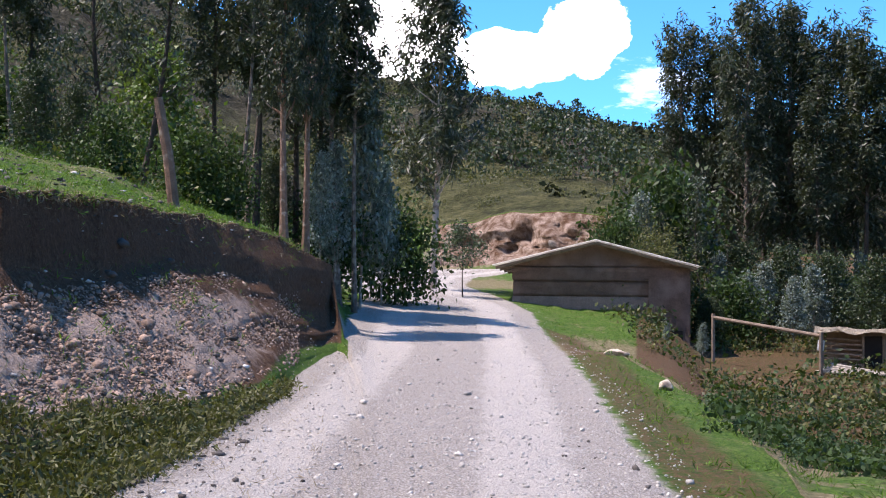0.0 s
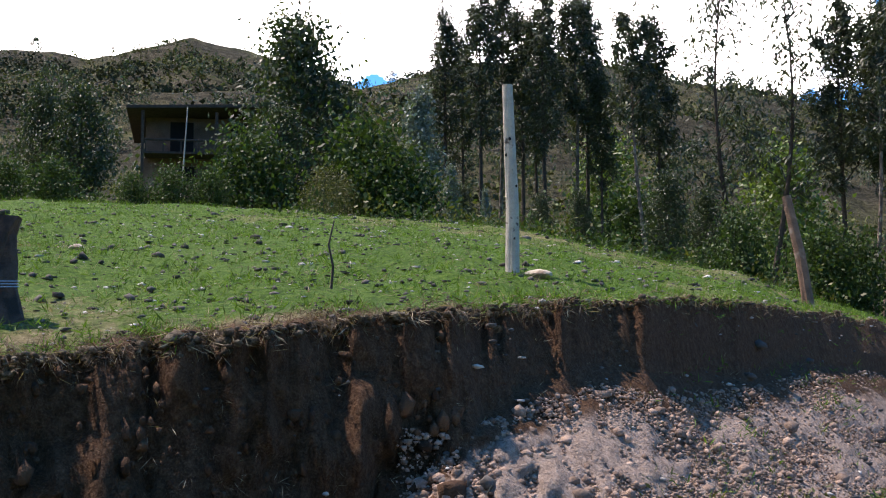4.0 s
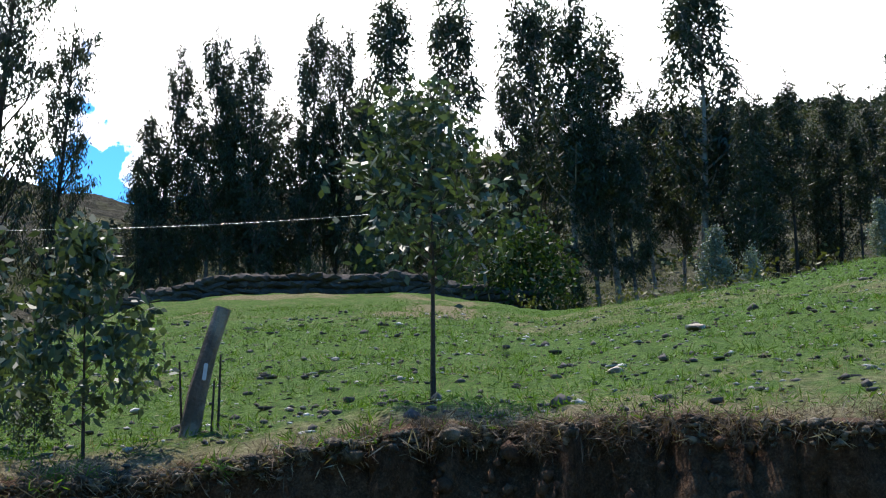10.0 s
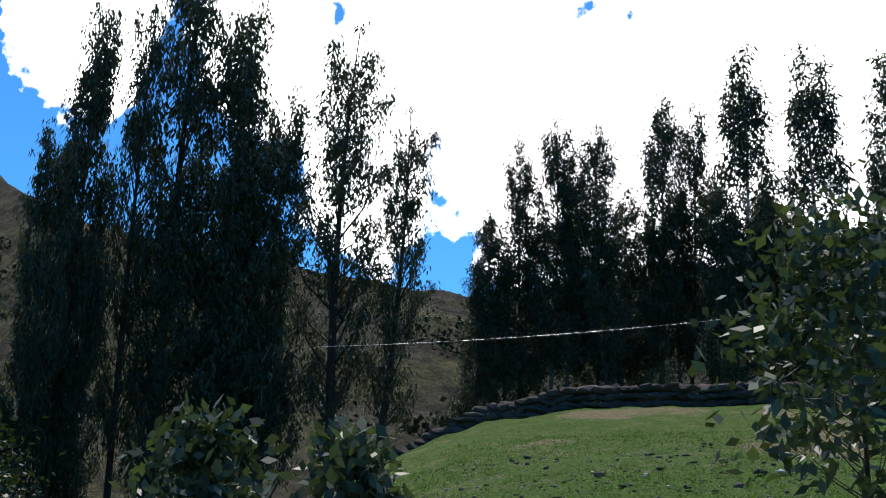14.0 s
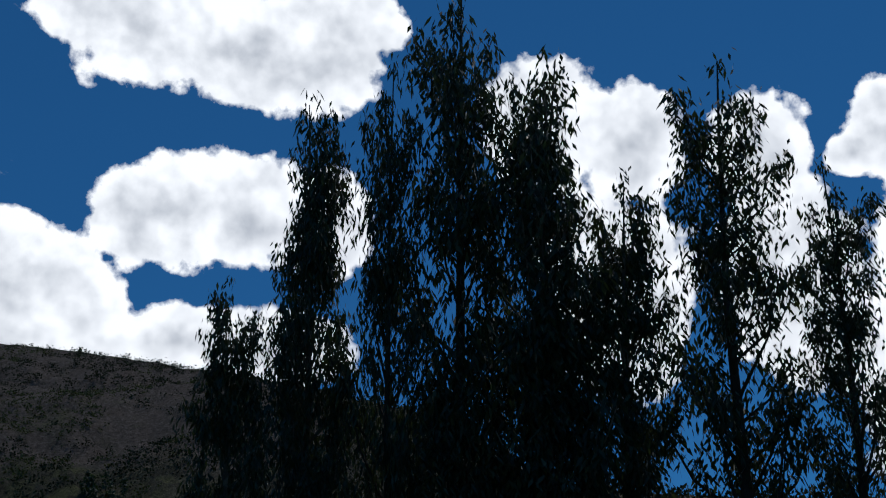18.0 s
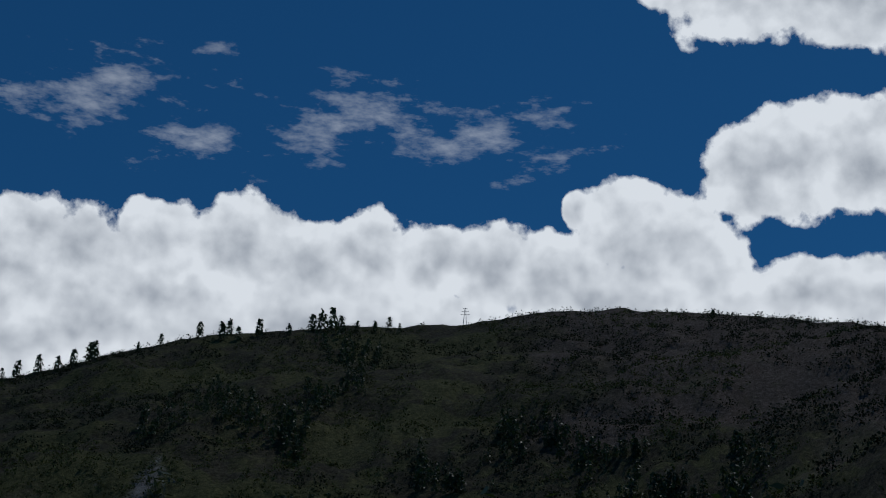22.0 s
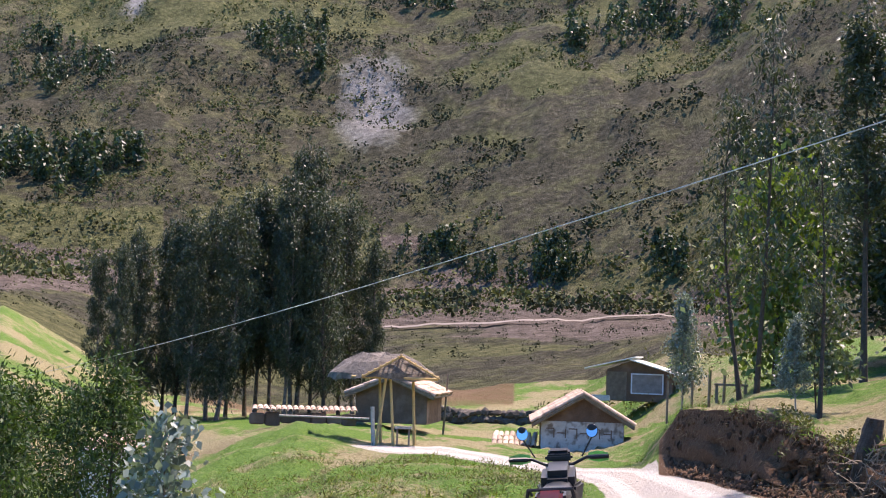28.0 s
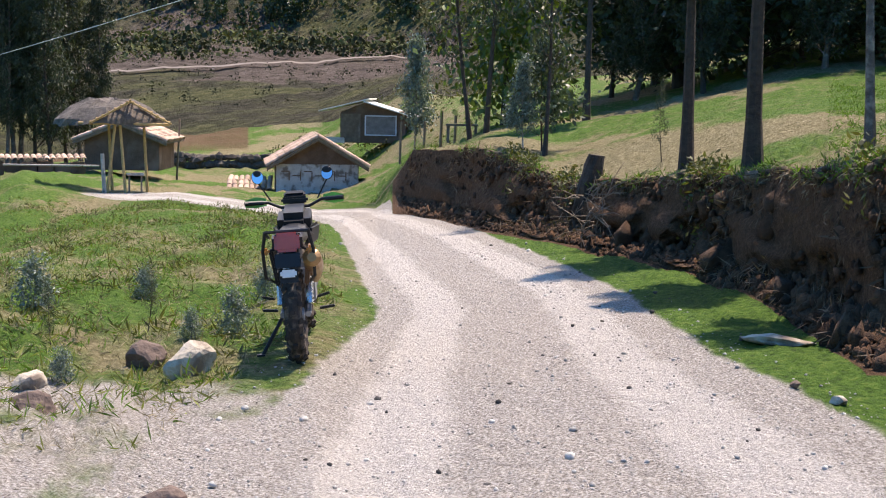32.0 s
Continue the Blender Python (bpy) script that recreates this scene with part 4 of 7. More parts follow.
KINDS = {
    "near_a": (plume_tree("eucalyptus_tree", 41, 12, 0.10, 2.0, 80, 26, 9, (0.15, 0.034), LEAF_EUC, BARK, 0.66, 0.009, top=0.5, label="tall dense eucalyptus with hanging dark leaves"), 12),
    "near_b": (plume_tree("eucalyptus_tree", 42, 12, 0.22, 2.1, 46, 24, 9, (0.15, 0.034), LEAF_EUC, BARK_DARK, 0.66, 0.009, top=0.4, bare=0.3, label="tall airy eucalyptus with hanging dark leaves"), 12),
    "tall": (plume_tree("eucalyptus_tree", 11, 12, 0.30, 3.4, 40, 22, 8, (0.27, 0.065), LEAF_EUC, BARK_PALE, 0.5, 0.010, top=0.5, label="tall slender eucalyptus with hanging dark leaves"), 12),
    "tall_b": (plume_tree("eucalyptus_tree", 12, 12, 0.18, 3.4, 50, 26, 9, (0.22, 0.056), LEAF_EUC, BARK, 0.5, 0.010, top=0.55, label="tall slender eucalyptus with hanging dark leaves"), 12),
    "full": (plume_tree("eucalyptus_tree", 13, 12, 0.06, 4.6, 46, 30, 10, (0.21, 0.06), LEAF_EUC, BARK, 0.5, 0.010, top=0.62, bare=0.2, fuzz=1.15, label="dense eucalyptus leafy almost to the ground"), 12),
    "full_b": (plume_tree("eucalyptus_tree", 14, 12, 0.08, 4.2, 40, 30, 10, (0.21, 0.06), LEAF_EUC, BARK_DARK, 0.5, 0.010, top=0.65, bare=0.25, fuzz=1.1, label="dense eucalyptus leafy almost to the ground"), 12),
    "pole": (plume_tree("eucalyptus_tree", 15, 14, 0.56, 2.9, 24, 24, 8, (0.26, 0.075), LEAF_EUC, BARK, 0.45, 0.008, label="tall bare-stemmed eucalyptus with a high crown"), 14),
    "pole_b": (plume_tree("eucalyptus_tree", 25, 14, 0.42, 2.7, 28, 24, 8, (0.26, 0.075), LEAF_EUC, BARK_DARK, 0.45, 0.008, label="tall bare-stemmed eucalyptus with a high crown"), 14),
    "big": (plume_tree("eucalyptus_tree", 16, 15, 0.42, 4.4, 40, 30, 8, (0.26, 0.075), LEAF_EUC, BARK_RED, 0.5, 0.015, label="large eucalyptus with a reddish peeling trunk"), 15),
    "trunk_dark": (plume_tree("eucalyptus_tree", 36, 15, 0.40, 4.4, 40, 30, 8, (0.26, 0.075), LEAF_EUC, BARK_DARK, 0.5, 0.014, lean=0.05, label="large eucalyptus with a dark trunk on the bank"), 15),
    "young": (tree("young_eucalyptus", 17, 5, 0.26, 2.0, 76, 52, (0.16, 0.10), LEAF_BLUE, BARK_PALE, 0.2, 0.012, top=0.6, label="young eucalyptus with silvery blue leaves"), 5),
    "sapling": (tree("sapling", 18, 2.4, 0.46, 1.65, 54, 34, (0.10, 0.05), LEAF_SAP, BARK_DARK, 0.25, 0.010, top=0.25, spread=0.26, label="thin sapling with glossy green leaves", category="sapling", bulge=0.6), 2.4),
    "shrub": (tree("sapling", 28, 2.0, 0.27, 1.75, 40, 44, (0.12, 0.06), LEAF_SAP, BARK_DARK, 0.35, 0.010, top=0.45, spread=0.2, label="shrubby young tree with glossy grey-green leaves", category="sapling"), 2.0),
    "bush": (tree("bush", 19, 2.0, 0.05, 2.6, 80, 46, (0.15, 0.09), LEAF_GREEN, BARK_DARK, 0.2, 0.02, top=0.2, limbs=False, spread=0.45, label="round bush with broad green leaves", category="bush", bulge=0.7), 2.0),
    "olive": (tree("bush", 20, 2.0, 0.05, 2.4, 70, 46, (0.12, 0.04), LEAF_OLIVE, BARK_DARK, 0.1, 0.02, top=0.2, limbs=False, spread=0.4, label="yellowish green shrub with fine leaves", category="bush", bulge=0.7), 2.0),
    "lime": (tree("bush", 21, 3.0, 0.1, 2.2, 60, 50, (0.15, 0.09), LEAF_LIME, BARK_DARK, 0.2, 0.02, top=0.3, limbs=False, spread=0.45, label="light yellow-green bushy tree", category="bush", bulge=0.7), 3.0),
    "dark": (tree("broadleaf_tree", 22, 6, 0.12, 4.4, 110, 80, (0.2, 0.11), LEAF_DARK, BARK_DARK, 0.3, 0.022, top=0.3, label="dark bushy broadleaf tree", category="tree", bulge=0.6), 6),
    "blue_bush": (tree("young_eucalyptus", 23, 1.2, 0.05, 0.9, 44, 40, (0.085, 0.05), LEAF_BLUE, BARK, 0.1, 0.02, top=0.3, limbs=False, spread=0.45, label="small silvery blue eucalyptus shoot", category="bush", bulge=0.6), 1.2),
    "shoot": (tree("young_eucalyptus", 29, 1.2, 0.28, 0.78, 34, 24, (0.072, 0.05), LEAF_BLUE, BARK, 0.1, 0.012, top=0.4, spread=0.26, label="young eucalyptus with silvery blue round leaves", category="bush", bulge=0.6), 1.2),
    "feather": (tree("feathery_tree", 24, 4, 0.2, 2.8, 70, 70, (0.16, 0.05), LEAF_GREEN, BARK_DARK, 0.15, 0.018, top=0.5, label="feathery dark green tree with spreading branches"), 4),
    "thin": (tree("eucalyptus_tree", 26, 8, 0.28, 2.0, 40, 40, (0.19, 0.05), LEAF_EUC, BARK_DARK, 0.5, 0.009, top=0.3, label="thin young eucalyptus with sparse foliage"), 8),
}
for proto_, h_ in KINDS.values():
    proto_.matrix_basis = Matrix.Translation((0, 0, -60))


def by_angle(az, r, el):
    """Height over the ground at a place, of what reaches an elevation angle seen from the road bend."""
    x, y = at_az(az, r)
    return x, y, EYE + r * math.tan(radians(el)) - ground_z(x, y)
# grove beyond the field wall
for k, (a, e, w) in enumerate([(85.6, 18.9, .85), (86.7, 18.2, .75), (84.5, 17.1, .75), (83.2, 18.5, .85), (81.2, 19.6, .8), (80.1, 19.2, .75), (88.2, 15.6, .9), (88.9, 13.6, .9), (78.2, 21.2, 1.0),
                               (87.3, 14.2, 1.0), (86.0, 15.4, 1.0), (82.2, 16.2, 1.0), (85.0, 15.6, 1.05), (83.7, 15.4, 1.05), (80.5, 16.4, 1.0), (79.0, 16.2, 1.0), (81.6, 15.0, 1.1), (78.4, 15.0, 1.1)]):
    x, y, h = by_angle(a, 43 + (k % 3) * 0.5, e)
    plant("tall" if e > 21 else ("tall_b", "full_b", "tall_b", "full")[k % 4], x, y, h, group="grove behind the wall", squash=w, tilt=(-2.5, 0))
for k, (a, e, w) in enumerate([(77.2, 16.0, .9), (74.5, 21.0, 1.0), (71.4, 20.8, 1.0), (72.4, 16.8, 1.0), (76.0, 15.4, 1.2), (73.4, 13.5, 1.2), (75.2, 14.5, 1.1)]):
    x, y, h = by_angle(a, 45 + (k % 3) * 1.6, e)
    plant(("full", "tall_b", "full_b", "tall_b")[k % 4] if e < 20 else "tall", x, y, h, group="grove behind the wall", squash=w)
for k, (a, e) in enumerate([(69.8, 20.6), (67.9, 18.8), (64.5, 21.4), (66.4, 16.2), (62.3, 15.4), (60.6, 16.2), (58.9, 15.5), (57.2, 15.0), (55.6, 17.1), (53.9, 15.4), (63.3, 14.8), (65.3, 15.0),
                            (68.8, 15.4), (56.4, 15.2), (61.4, 14.6), (70.6, 15.0), (54.7, 14.6), (58.0, 14.0), (59.8, 13.8), (62.9, 13.4), (67.2, 14.0), (52.9, 13.6), (50.2, 14.8), (48.8, 14.7), (51.4, 12.4), (49.4, 12.6)]):
    x, y, h = by_angle(a, 44 + (k % 4) * 1.9, e)
    plant("tall" if e > 18 else ("tall_b", "pole_b", "full_b", "tall")[k % 4], x, y, h, group="grove behind the field", squash=1.2)
for x, y, zt, w in [(-43.4, -3.2, 20.1, 1.4), (-43.8, -2.0, 17.4, 1.3)]:
    plant("near_b", x, y, zt - ground_z(x, y), group="pair of eucalyptus", squash=w, tilt=(-5, 0))
for k, (x, y, zt, w) in enumerate([(-39.4, -10.7, 19.4, 1.0), (-40.9, -8.1, 22.9, 1.15), (-41.7, -6.1, 20.1, 1.35), (-37.9, -11.2, 14.9, 1.1), (-40.6, -9.1, 20.4, .8), (-42.0, -5.1, 17.3, 1.35), (-39.8, -10.0, 12.5, 1.2), (-40.2, -8.4, 14.0, 1.4), (-41.0, -6.8, 15.0, 1.4)]):
    plant(("near_a", "near_b", "near_a")[k % 3], x, y, zt - ground_z(x, y), group="clump of eucalyptus", squash=w, tilt=(-4, 0))
# trees along the road ahead
for k, (a, r, e, kind, w) in enumerate([
        (-10.2, 56, 12.4, "tall_b", 1.2), (-11.4, 57, 12.3, "pole_b", 1.3), (-12.6, 55, 13.4, "tall_b", 1.2), (-14.2, 56, 13.2, "tall_b", 1.3), (-15.5, 54, 10.4, "pole_b", 1.3), (-16.4, 57, 12.2, "tall_b", 1.2),
        (-17.3, 55, 12.3, "pole_b", 1.3), (-18.2, 56, 10.8, "tall_b", 1.2), (-13.4, 59, 12.6, "pole_b", 1.3), (-14.9, 60, 12.4, "pole", 1.4), (-11.9, 60, 11.4, "pole_b", 1.4), (-17.0, 61, 11.6, "pole_b", 1.4), (-19.4, 56, 12, "tall_b", 1.2)]):
    x, y, h = by_angle(a, r, e)
    plant(kind, x, y, h, group="eucalyptus wood below the road", squash=w)
for a, r, e, kind, w in [(9.6, 33, 17.5, "pole_b", 1.2), (8.7, 32, 17.4, "pole", 1.1), (7.9, 33, 17.2, "pole_b", 1.3), (6.7, 28.5, 17.6, "big", .85), (5.8, 29.5, 17.5, "big", .75), (4.4, 33, 16.6, "pole", 1.3), (6.2, 34, 16.8, "pole_b", 1.3),
                         (3.7, 33, 15.4, "pole", 1.0), (0.45, 45, 15.0, "tall", 1.25), (8.3, 36, 16.0, "pole", 1.3), (5.2, 34, 15.6, "pole_b", 1.3)]:
    x, y, h = by_angle(a, r, e)
    plant(kind, x, y, h, group="eucalyptus above the road bend", squash=w)
for a, r, e, kind in [(13.9, 34, 18.2, "thin"), (12.7, 33, 18.2, "thin"), (17.7, 34, 17.6, "pole"), (17.2, 36, 17.0, "pole_b"), (26.1, 36, 17.4, "pole_b"), (24.7, 35, 18.2, "pole_b"), (23.9, 37, 18.4, "pole"), (22.9, 36, 17.6, "pole_b"),
                      (21.9, 35, 18.2, "pole_b"), (20.7, 36, 18.4, "pole"), (20.2, 38, 18.0, "pole_b"), (25.4, 39, 16.5, "pole_b"), (22.3, 40, 16.8, "pole_b"), (19.6, 36, 14.6, "pole_b")]:
    x, y, h = by_angle(a, r, e)
    plant(kind, x, y, h, group="bare-stemmed eucalyptus", squash=1.15)
for a, r, e, kind, w in [(3.5, 34, 9.2, "young", .6), (4.5, 33, 6.8, "young", .7), (5.2, 32, 6.4, "young", .7), (2.6, 36, 6.0, "young", .7), (2.0, 37, 3.9, "bush", .8), (-0.85, 42, 3.6, "sapling", 1.1), (13.9, 26, 7.8, "bush", .8),
                         (10.5, 29, 6.9, "bush", .9), (9.2, 30, 6.4, "bush", .8), (16.8, 29, 9.6, "dark", .7), (15.3, 30, 8.9, "dark", .7), (12.1, 48, 10.4, "lime", 1), (19.2, 62, 11.0, "lime", 1), (18.0, 40, 8.6, "bush", 1.2),
                         (27.2, 34, 13.3, "young", .9), (26.0, 32, 10.2, "young", .8), (32.4, 37, 16.0, "dark", .95), (29.7, 31, 11.7, "bush", .9), (31.4, 28.5, 10.0, "olive", .9), (30.5, 29.5, 9.6, "olive", .8), (34.4, 31, 11.2, "bush", 1),
                         (33.2, 33, 12.4, "dark", .9), (28.6, 30, 10.6, "bush", 1), (36.2, 29.5, 9.8, "bush", .9), (37.8, 29.5, 9.9, "bush", .9), (39.4, 29.5, 9.6, "bush", .8), (41.6, 40, 13.0, "dark", .8), (42.9, 41, 12.9, "dark", .8),
                         (44.4, 31, 9.9, "bush", 1), (42.6, 30, 10.0, "bush", 1), (24.5, 31, 9.2, "young", .7), (22.2, 30, 8.9, "dark", .8), (20.5, 31, 9.0, "dark", .7), (25.5, 33, 9.3, "dark", .9), (7.2, 34, 6.2, "dark", .8), (5.0, 34, 4.4, "bush", .9)]:
    x, y, h = by_angle(a, r, e)
    plant(kind, x, y, max(h, 0.5), group="", squash=w)
for a, r, e, kind, w in [(71.8, 39, 9.9, "bush", 1), (75.0, 41, 9.6, "lime", .8), (63.8, 37, 9.8, "young", 1.2), (62.4, 36, 8.7, "blue_bush", .8), (69.9, 41, 8.6, "dark", .8), (57.2, 39, 10.4, "young", 1.0), (55.6, 41, 9.6, "bush", 1.2),
                         (52.6, 37, 10.6, "young", 1.1), (78.6, 42, 9.3, "olive", .9), (81.0, 42, 9.1, "olive", .8)]:
    x, y, h = by_angle(a, r, e)
    plant(kind, x, y, max(h, 0.5), squash=w)
# saplings on the field's edge
for a, r, e, kind, w in [(75.9, 10.6, 16.2, "sapling", 1.0), (90.3, 10.0, 11.0, "shrub", .95), (95.4, 11.4, 11.0, "shrub", 1.0), (94.4, 11.0, 6.4, "shrub", .8), (97.0, 10.8, 4.6, "shrub", .8), (99.6, 10.2, 8.4, "thin", .8), (92.2, 10.4, 5.0, "shrub", .9), (103.4, 12, 5.0, "shrub", .8)]:
    x, y, h = by_angle(a, r, e)
    plant(kind, x, y, max(h, 0.4), squash=w, group="saplings on the bank")
# woods and shrubs along the road behind
for a, r, e, kind, w in [(117.6, 15.8, 17.5, "trunk_dark", 1.0), (114.9, 13.5, 19, "trunk_dark", 1.25), (110.3, 11.5, 21, "pole", 1.2), (121.8, 31, 15, "pole_b", 1.2), (126.6, 34, 10.8, "thin", .9), (126.0, 33.6, 14.0, "thin", .8), (123.5, 22, 10.2, "thin", .9),
                         (124.4, 22.5, 1.6, "young", .9), (123.6, 23, 2.4, "shrub", 1), (125.3, 37, 7.4, "lime", 0.8), (129.0, 52, 2.3, "young", .8), (118.6, 17, 1.0, "thin", .8)]:
    x, y, h = by_angle(a, r, e)
    plant(kind, x, y, max(h, 0.4), squash=w)
for k in range(15):
    a, r = 107.5 + k * 0.95, 33 + (k * 7 % 5) * 2.6
    x, y, h = by_angle(a, r, 8 + (k * 5 % 7) * 0.8)
    plant(("dark", "full", "full_b", "dark")[k % 4], x, y, min(h, 7.0), group="dark wood above the road", squash=1.3)
for k, (a, e) in enumerate([(152.4, 4.0), (150.6, 5.0), (148.8, 5.8), (147.2, 6.4), (145.1, 8.6), (143.9, 6.5), (142.7, 6.3), (153.2, 3.6), (151.9, 4.6), (150.1, 5.6), (148.4, 6.0), (146.8, 6.8), (145.3, 7.2), (143.3, 5.4), (151.4, 4.2), (149.6, 5.0), (146.2, 6.2), (144.5, 6.4), (148.0, 5.2), (141.9, 4.6), (145.6, 5.6)]):
    x, y, h = by_angle(a, 70 + (k * 3 % 5) * 1.5, e)
    plant(("tall_b", "full_b", "full", "tall_b")[k % 4], x, y, h, group="clump of trees beyond the village", squash=0.95)
for a, r, e, kind, w in [(155.8, 21, -2.0, "feather", .9), (154.0, 20, -2.3, "feather", .9), (156.8, 19, -2.6, "feather", .9), (152.2, 26, -2.8, "feather", .8), (150.4, 8.3, -3.1, "shoot", 1.0), (152.6, 17, -1.2, "feather", .9), (157.5, 16, -1.8, "feather", 1.0)]:
    x, y, h = by_angle(a, r, e)
    plant(kind, x, y, max(h, 0.5), squash=w)
for a, r, h, kind in [(136.5, 10.3, .34, "blue_bush"), (135.2, 11.6, .3, "blue_bush"), (138.3, 9.9, .22, "blue_bush"), (140.1, 10.8, .55, "thin"), (144.0, 9.8, .5, "thin"), (144.6, 12, .45, "blue_bush"), (143.6, 8.2, .2, "blue_bush"), (140.2, 12.4, .3, "blue_bush")]:
    x, y = at_az(a, r)
    plant(kind, x, y, h, group="shoots on the slope", sink=0.02)
for a, r, e, kind, w in [(-8.3, 50, 4.8, "young", 1.0), (-9.3, 52, 5.2, "bush", .8), (-7.5, 49, 3.6, "bush", .8), (-10.2, 53, 5.6, "young", 1.1), (-8.9, 46, 3.2, "olive", .9), (-6.9, 52, 3.9, "olive", .8)]:
    x, y, h = by_angle(a, r, e)
    plant(kind, x, y, max(h, .6), squash=w, group="bushes behind the barn")
for a, r, e in [(-10.9, 39, -.5), (-9.4, 37, -.6), (-8.4, 48, 4.6), (-11, 50, 5.6), (-13.4, 50, 2.0), (-12.4, 47, 1.4), (-9.2, 50, 4.2)]:
    x, y, h = by_angle(a, r, e)
    plant("young" if e < 2 else "thin", x, y, max(h, .6), squash=1.0)
for k in range(26):
    a, r = -11.2 - (k * 0.37 % 9.0), 44 + (k * 5 % 9) * 1.3
    x, y = at_az(a, r)
    plant(("dark", "young", "bush", "dark", "young")[k % 5], x, y, 1.6 + 0.35 * (k * 3 % 5), group="undergrowth below the wood", squash=1.0)
# two trees on the skyline
for a, e in [(52.55, 16.35), (53.8, 15.4)]:
    x, y, h = by_angle(a, 235, e)
    plant("tall_b", x, y, h, squash=1.5, group="trees on the skyline")
# ======== scattered growth and stones, too many to count ========
def blobs(name, xs, ys, size, per, leaf, material, label, category, droop=0.2, lift=0.35, seed=1, tall=0.8, zs=None):
    """Small plants over an area, each a tuft of leaves, in one mesh."""
    rng = np.random.default_rng(seed)
    xs, ys = np.asarray(xs, float), np.asarray(ys, float)
    z = ground_at(xs, ys) if zs is None else zs
    n = len(xs)
    s = size * rng.uniform(0.5, 1.4, n)
    base = np.stack([xs, ys, z + s * lift], 1)
    off = rng.normal(size=(n, per, 3)) * np.array([0.36, 0.36, 0.36 * tall])
    c = (base[:, None, :] + off * s[:, None, None]).reshape(-1, 3)
    sc = np.repeat(s, per)
    v, f = leaves(rng, c, 1.0, leaf[1] / leaf[0], droop)
    v = v.reshape(-1, 4, 3)
    v = c[:, None, :] + (v - c[:, None, :]) * (sc * leaf[0])[:, None, None]
    return tagged(new(name, mesh_of(name, v.reshape(-1, 3), f, material)), label, category, kind="stuff")


def area(n, a0, a1, r0, r1, seed, power=0.5):
    rng = np.random.default_rng(seed)
    a = np.radians(rng.uniform(a0, a1, n))
    r = r0 + (r1 - r0) * rng.uniform(0, 1, n) ** power
    return -np.sin(a) * r, np.cos(a) * r


def keep(xs, ys, test):
    k = test(xs, ys)
    return xs[k], ys[k]


SCRUB = leaf_mat("scrub", (0.078, 0.086, 0.034), 0.8, 0.1, var=0.55, gloss=0.1)
SCRUB_DARK = leaf_mat("dark scrub", (0.036, 0.042, 0.022), 0.8, 0.05, var=0.5, gloss=0.1)
GRASS_DRY = leaf_mat("yellowing grass blade", (0.15, 0.165, 0.05), 0.7, 0.3, var=0.6, gloss=0.2)
ROOT = leaf_mat("dead roots", (0.15, 0.108, 0.075), 0.9, 0.1, var=0.6, gloss=0.1)
GRASS = leaf_mat("grass blade", (0.08, 0.155, 0.02), 0.6, 0.35, var=0.5, gloss=0.25)
STRAW = leaf_mat("straw", (0.27, 0.22, 0.15), 0.8, 0.2, var=0.5, gloss=0.2)

for k, (n, a0, a1, r0, r1, size, thresh) in enumerate([(26000, -22, 74, 84, 270, 1.2, 0.36), (4000, 70, 112, 60, 130, .8, 0.40), (34000, 112, 172, 175, 700, 1.9, 0.36), (1600, 112, 172, 110, 190, .45, 0.36), (5000, -14, 8, 70, 210, .85, 0.28)]):
    xs, ys = area(n, a0, a1, r0, r1, 100 + k, 0.75)
    xs, ys = keep(xs, ys, lambda x, y: fbm(x * 0.03, y * 0.03, 81) + 0.45 * (vnoise(x * 0.12, y * 0.12, 83) - 0.5) > thresh + 0.04)
    dense = fbm(xs * 0.018, ys * 0.018, 85) + 0.3 * (vnoise(xs * 0.1, ys * 0.1, 86) - 0.5) > 0.5
    blobs("scrub", xs[~dense], ys[~dense], size * 0.9, 11, (0.42, 0.30), SCRUB, "low grey-green scrub dotted over the mountainside", "scrub", seed=k)
    blobs("dark_scrub", xs[dense], ys[dense], size * 1.15, 11, (0.36, 0.26), SCRUB_DARK, "dark bushes dotted over the mountainside", "scrub", seed=k + 9)

# woods on the far slopes and on the skyline
def far_trees(name, places, label, seed, material=None, n=56):
    rng = np.random.default_rng(seed)
    v_all, f_all, o = [], [], 0
    for x, y, h, w in places:
        z = float(ground_at(x, y)[0])
        k = rng.uniform(0.12, 1, n)
        rr = w * 0.5 * np.sin(np.pi * np.clip(k ** 0.6 * 0.9 + 0.05, 0, 1)) * np.sqrt(rng.uniform(0, 1, n))
        t = rng.uniform(0, 2 * np.pi, n)
        c = np.stack([x + rr * np.cos(t), y + rr * np.sin(t), z + k * h], 1)
        v, f = leaves(rng, c, h * 0.17, h * 0.10, 0.5)
        tv, tf = tube([(x, y, z - 0.5), (x, y, z + h * 0.8)], [h * 0.02, h * 0.01], 3)
        v_all += [v, np.array(tv)]
        f_all += [list(q + o) for q in f]
        o += len(v)
        f_all += [[i + o for i in q] for q in tf]
        o += len(tv)
    return tagged(new(name, mesh_of(name, np.concatenate(v_all), f_all, material or LEAF_DARK)), label, "trees", kind="stuff")


def slope_place(a, e, r0=60, r1=680):
    """Where the slope reaches an elevation angle."""
    r = np.arange(r0, r1, 3.0)
    g = ground_at(-np.sin(np.radians(a)) * r, np.cos(np.radians(a)) * r)
    k = int(np.argmax(np.degrees(np.arctan2(g - EYE, r)) > e))
    return float(r[k])


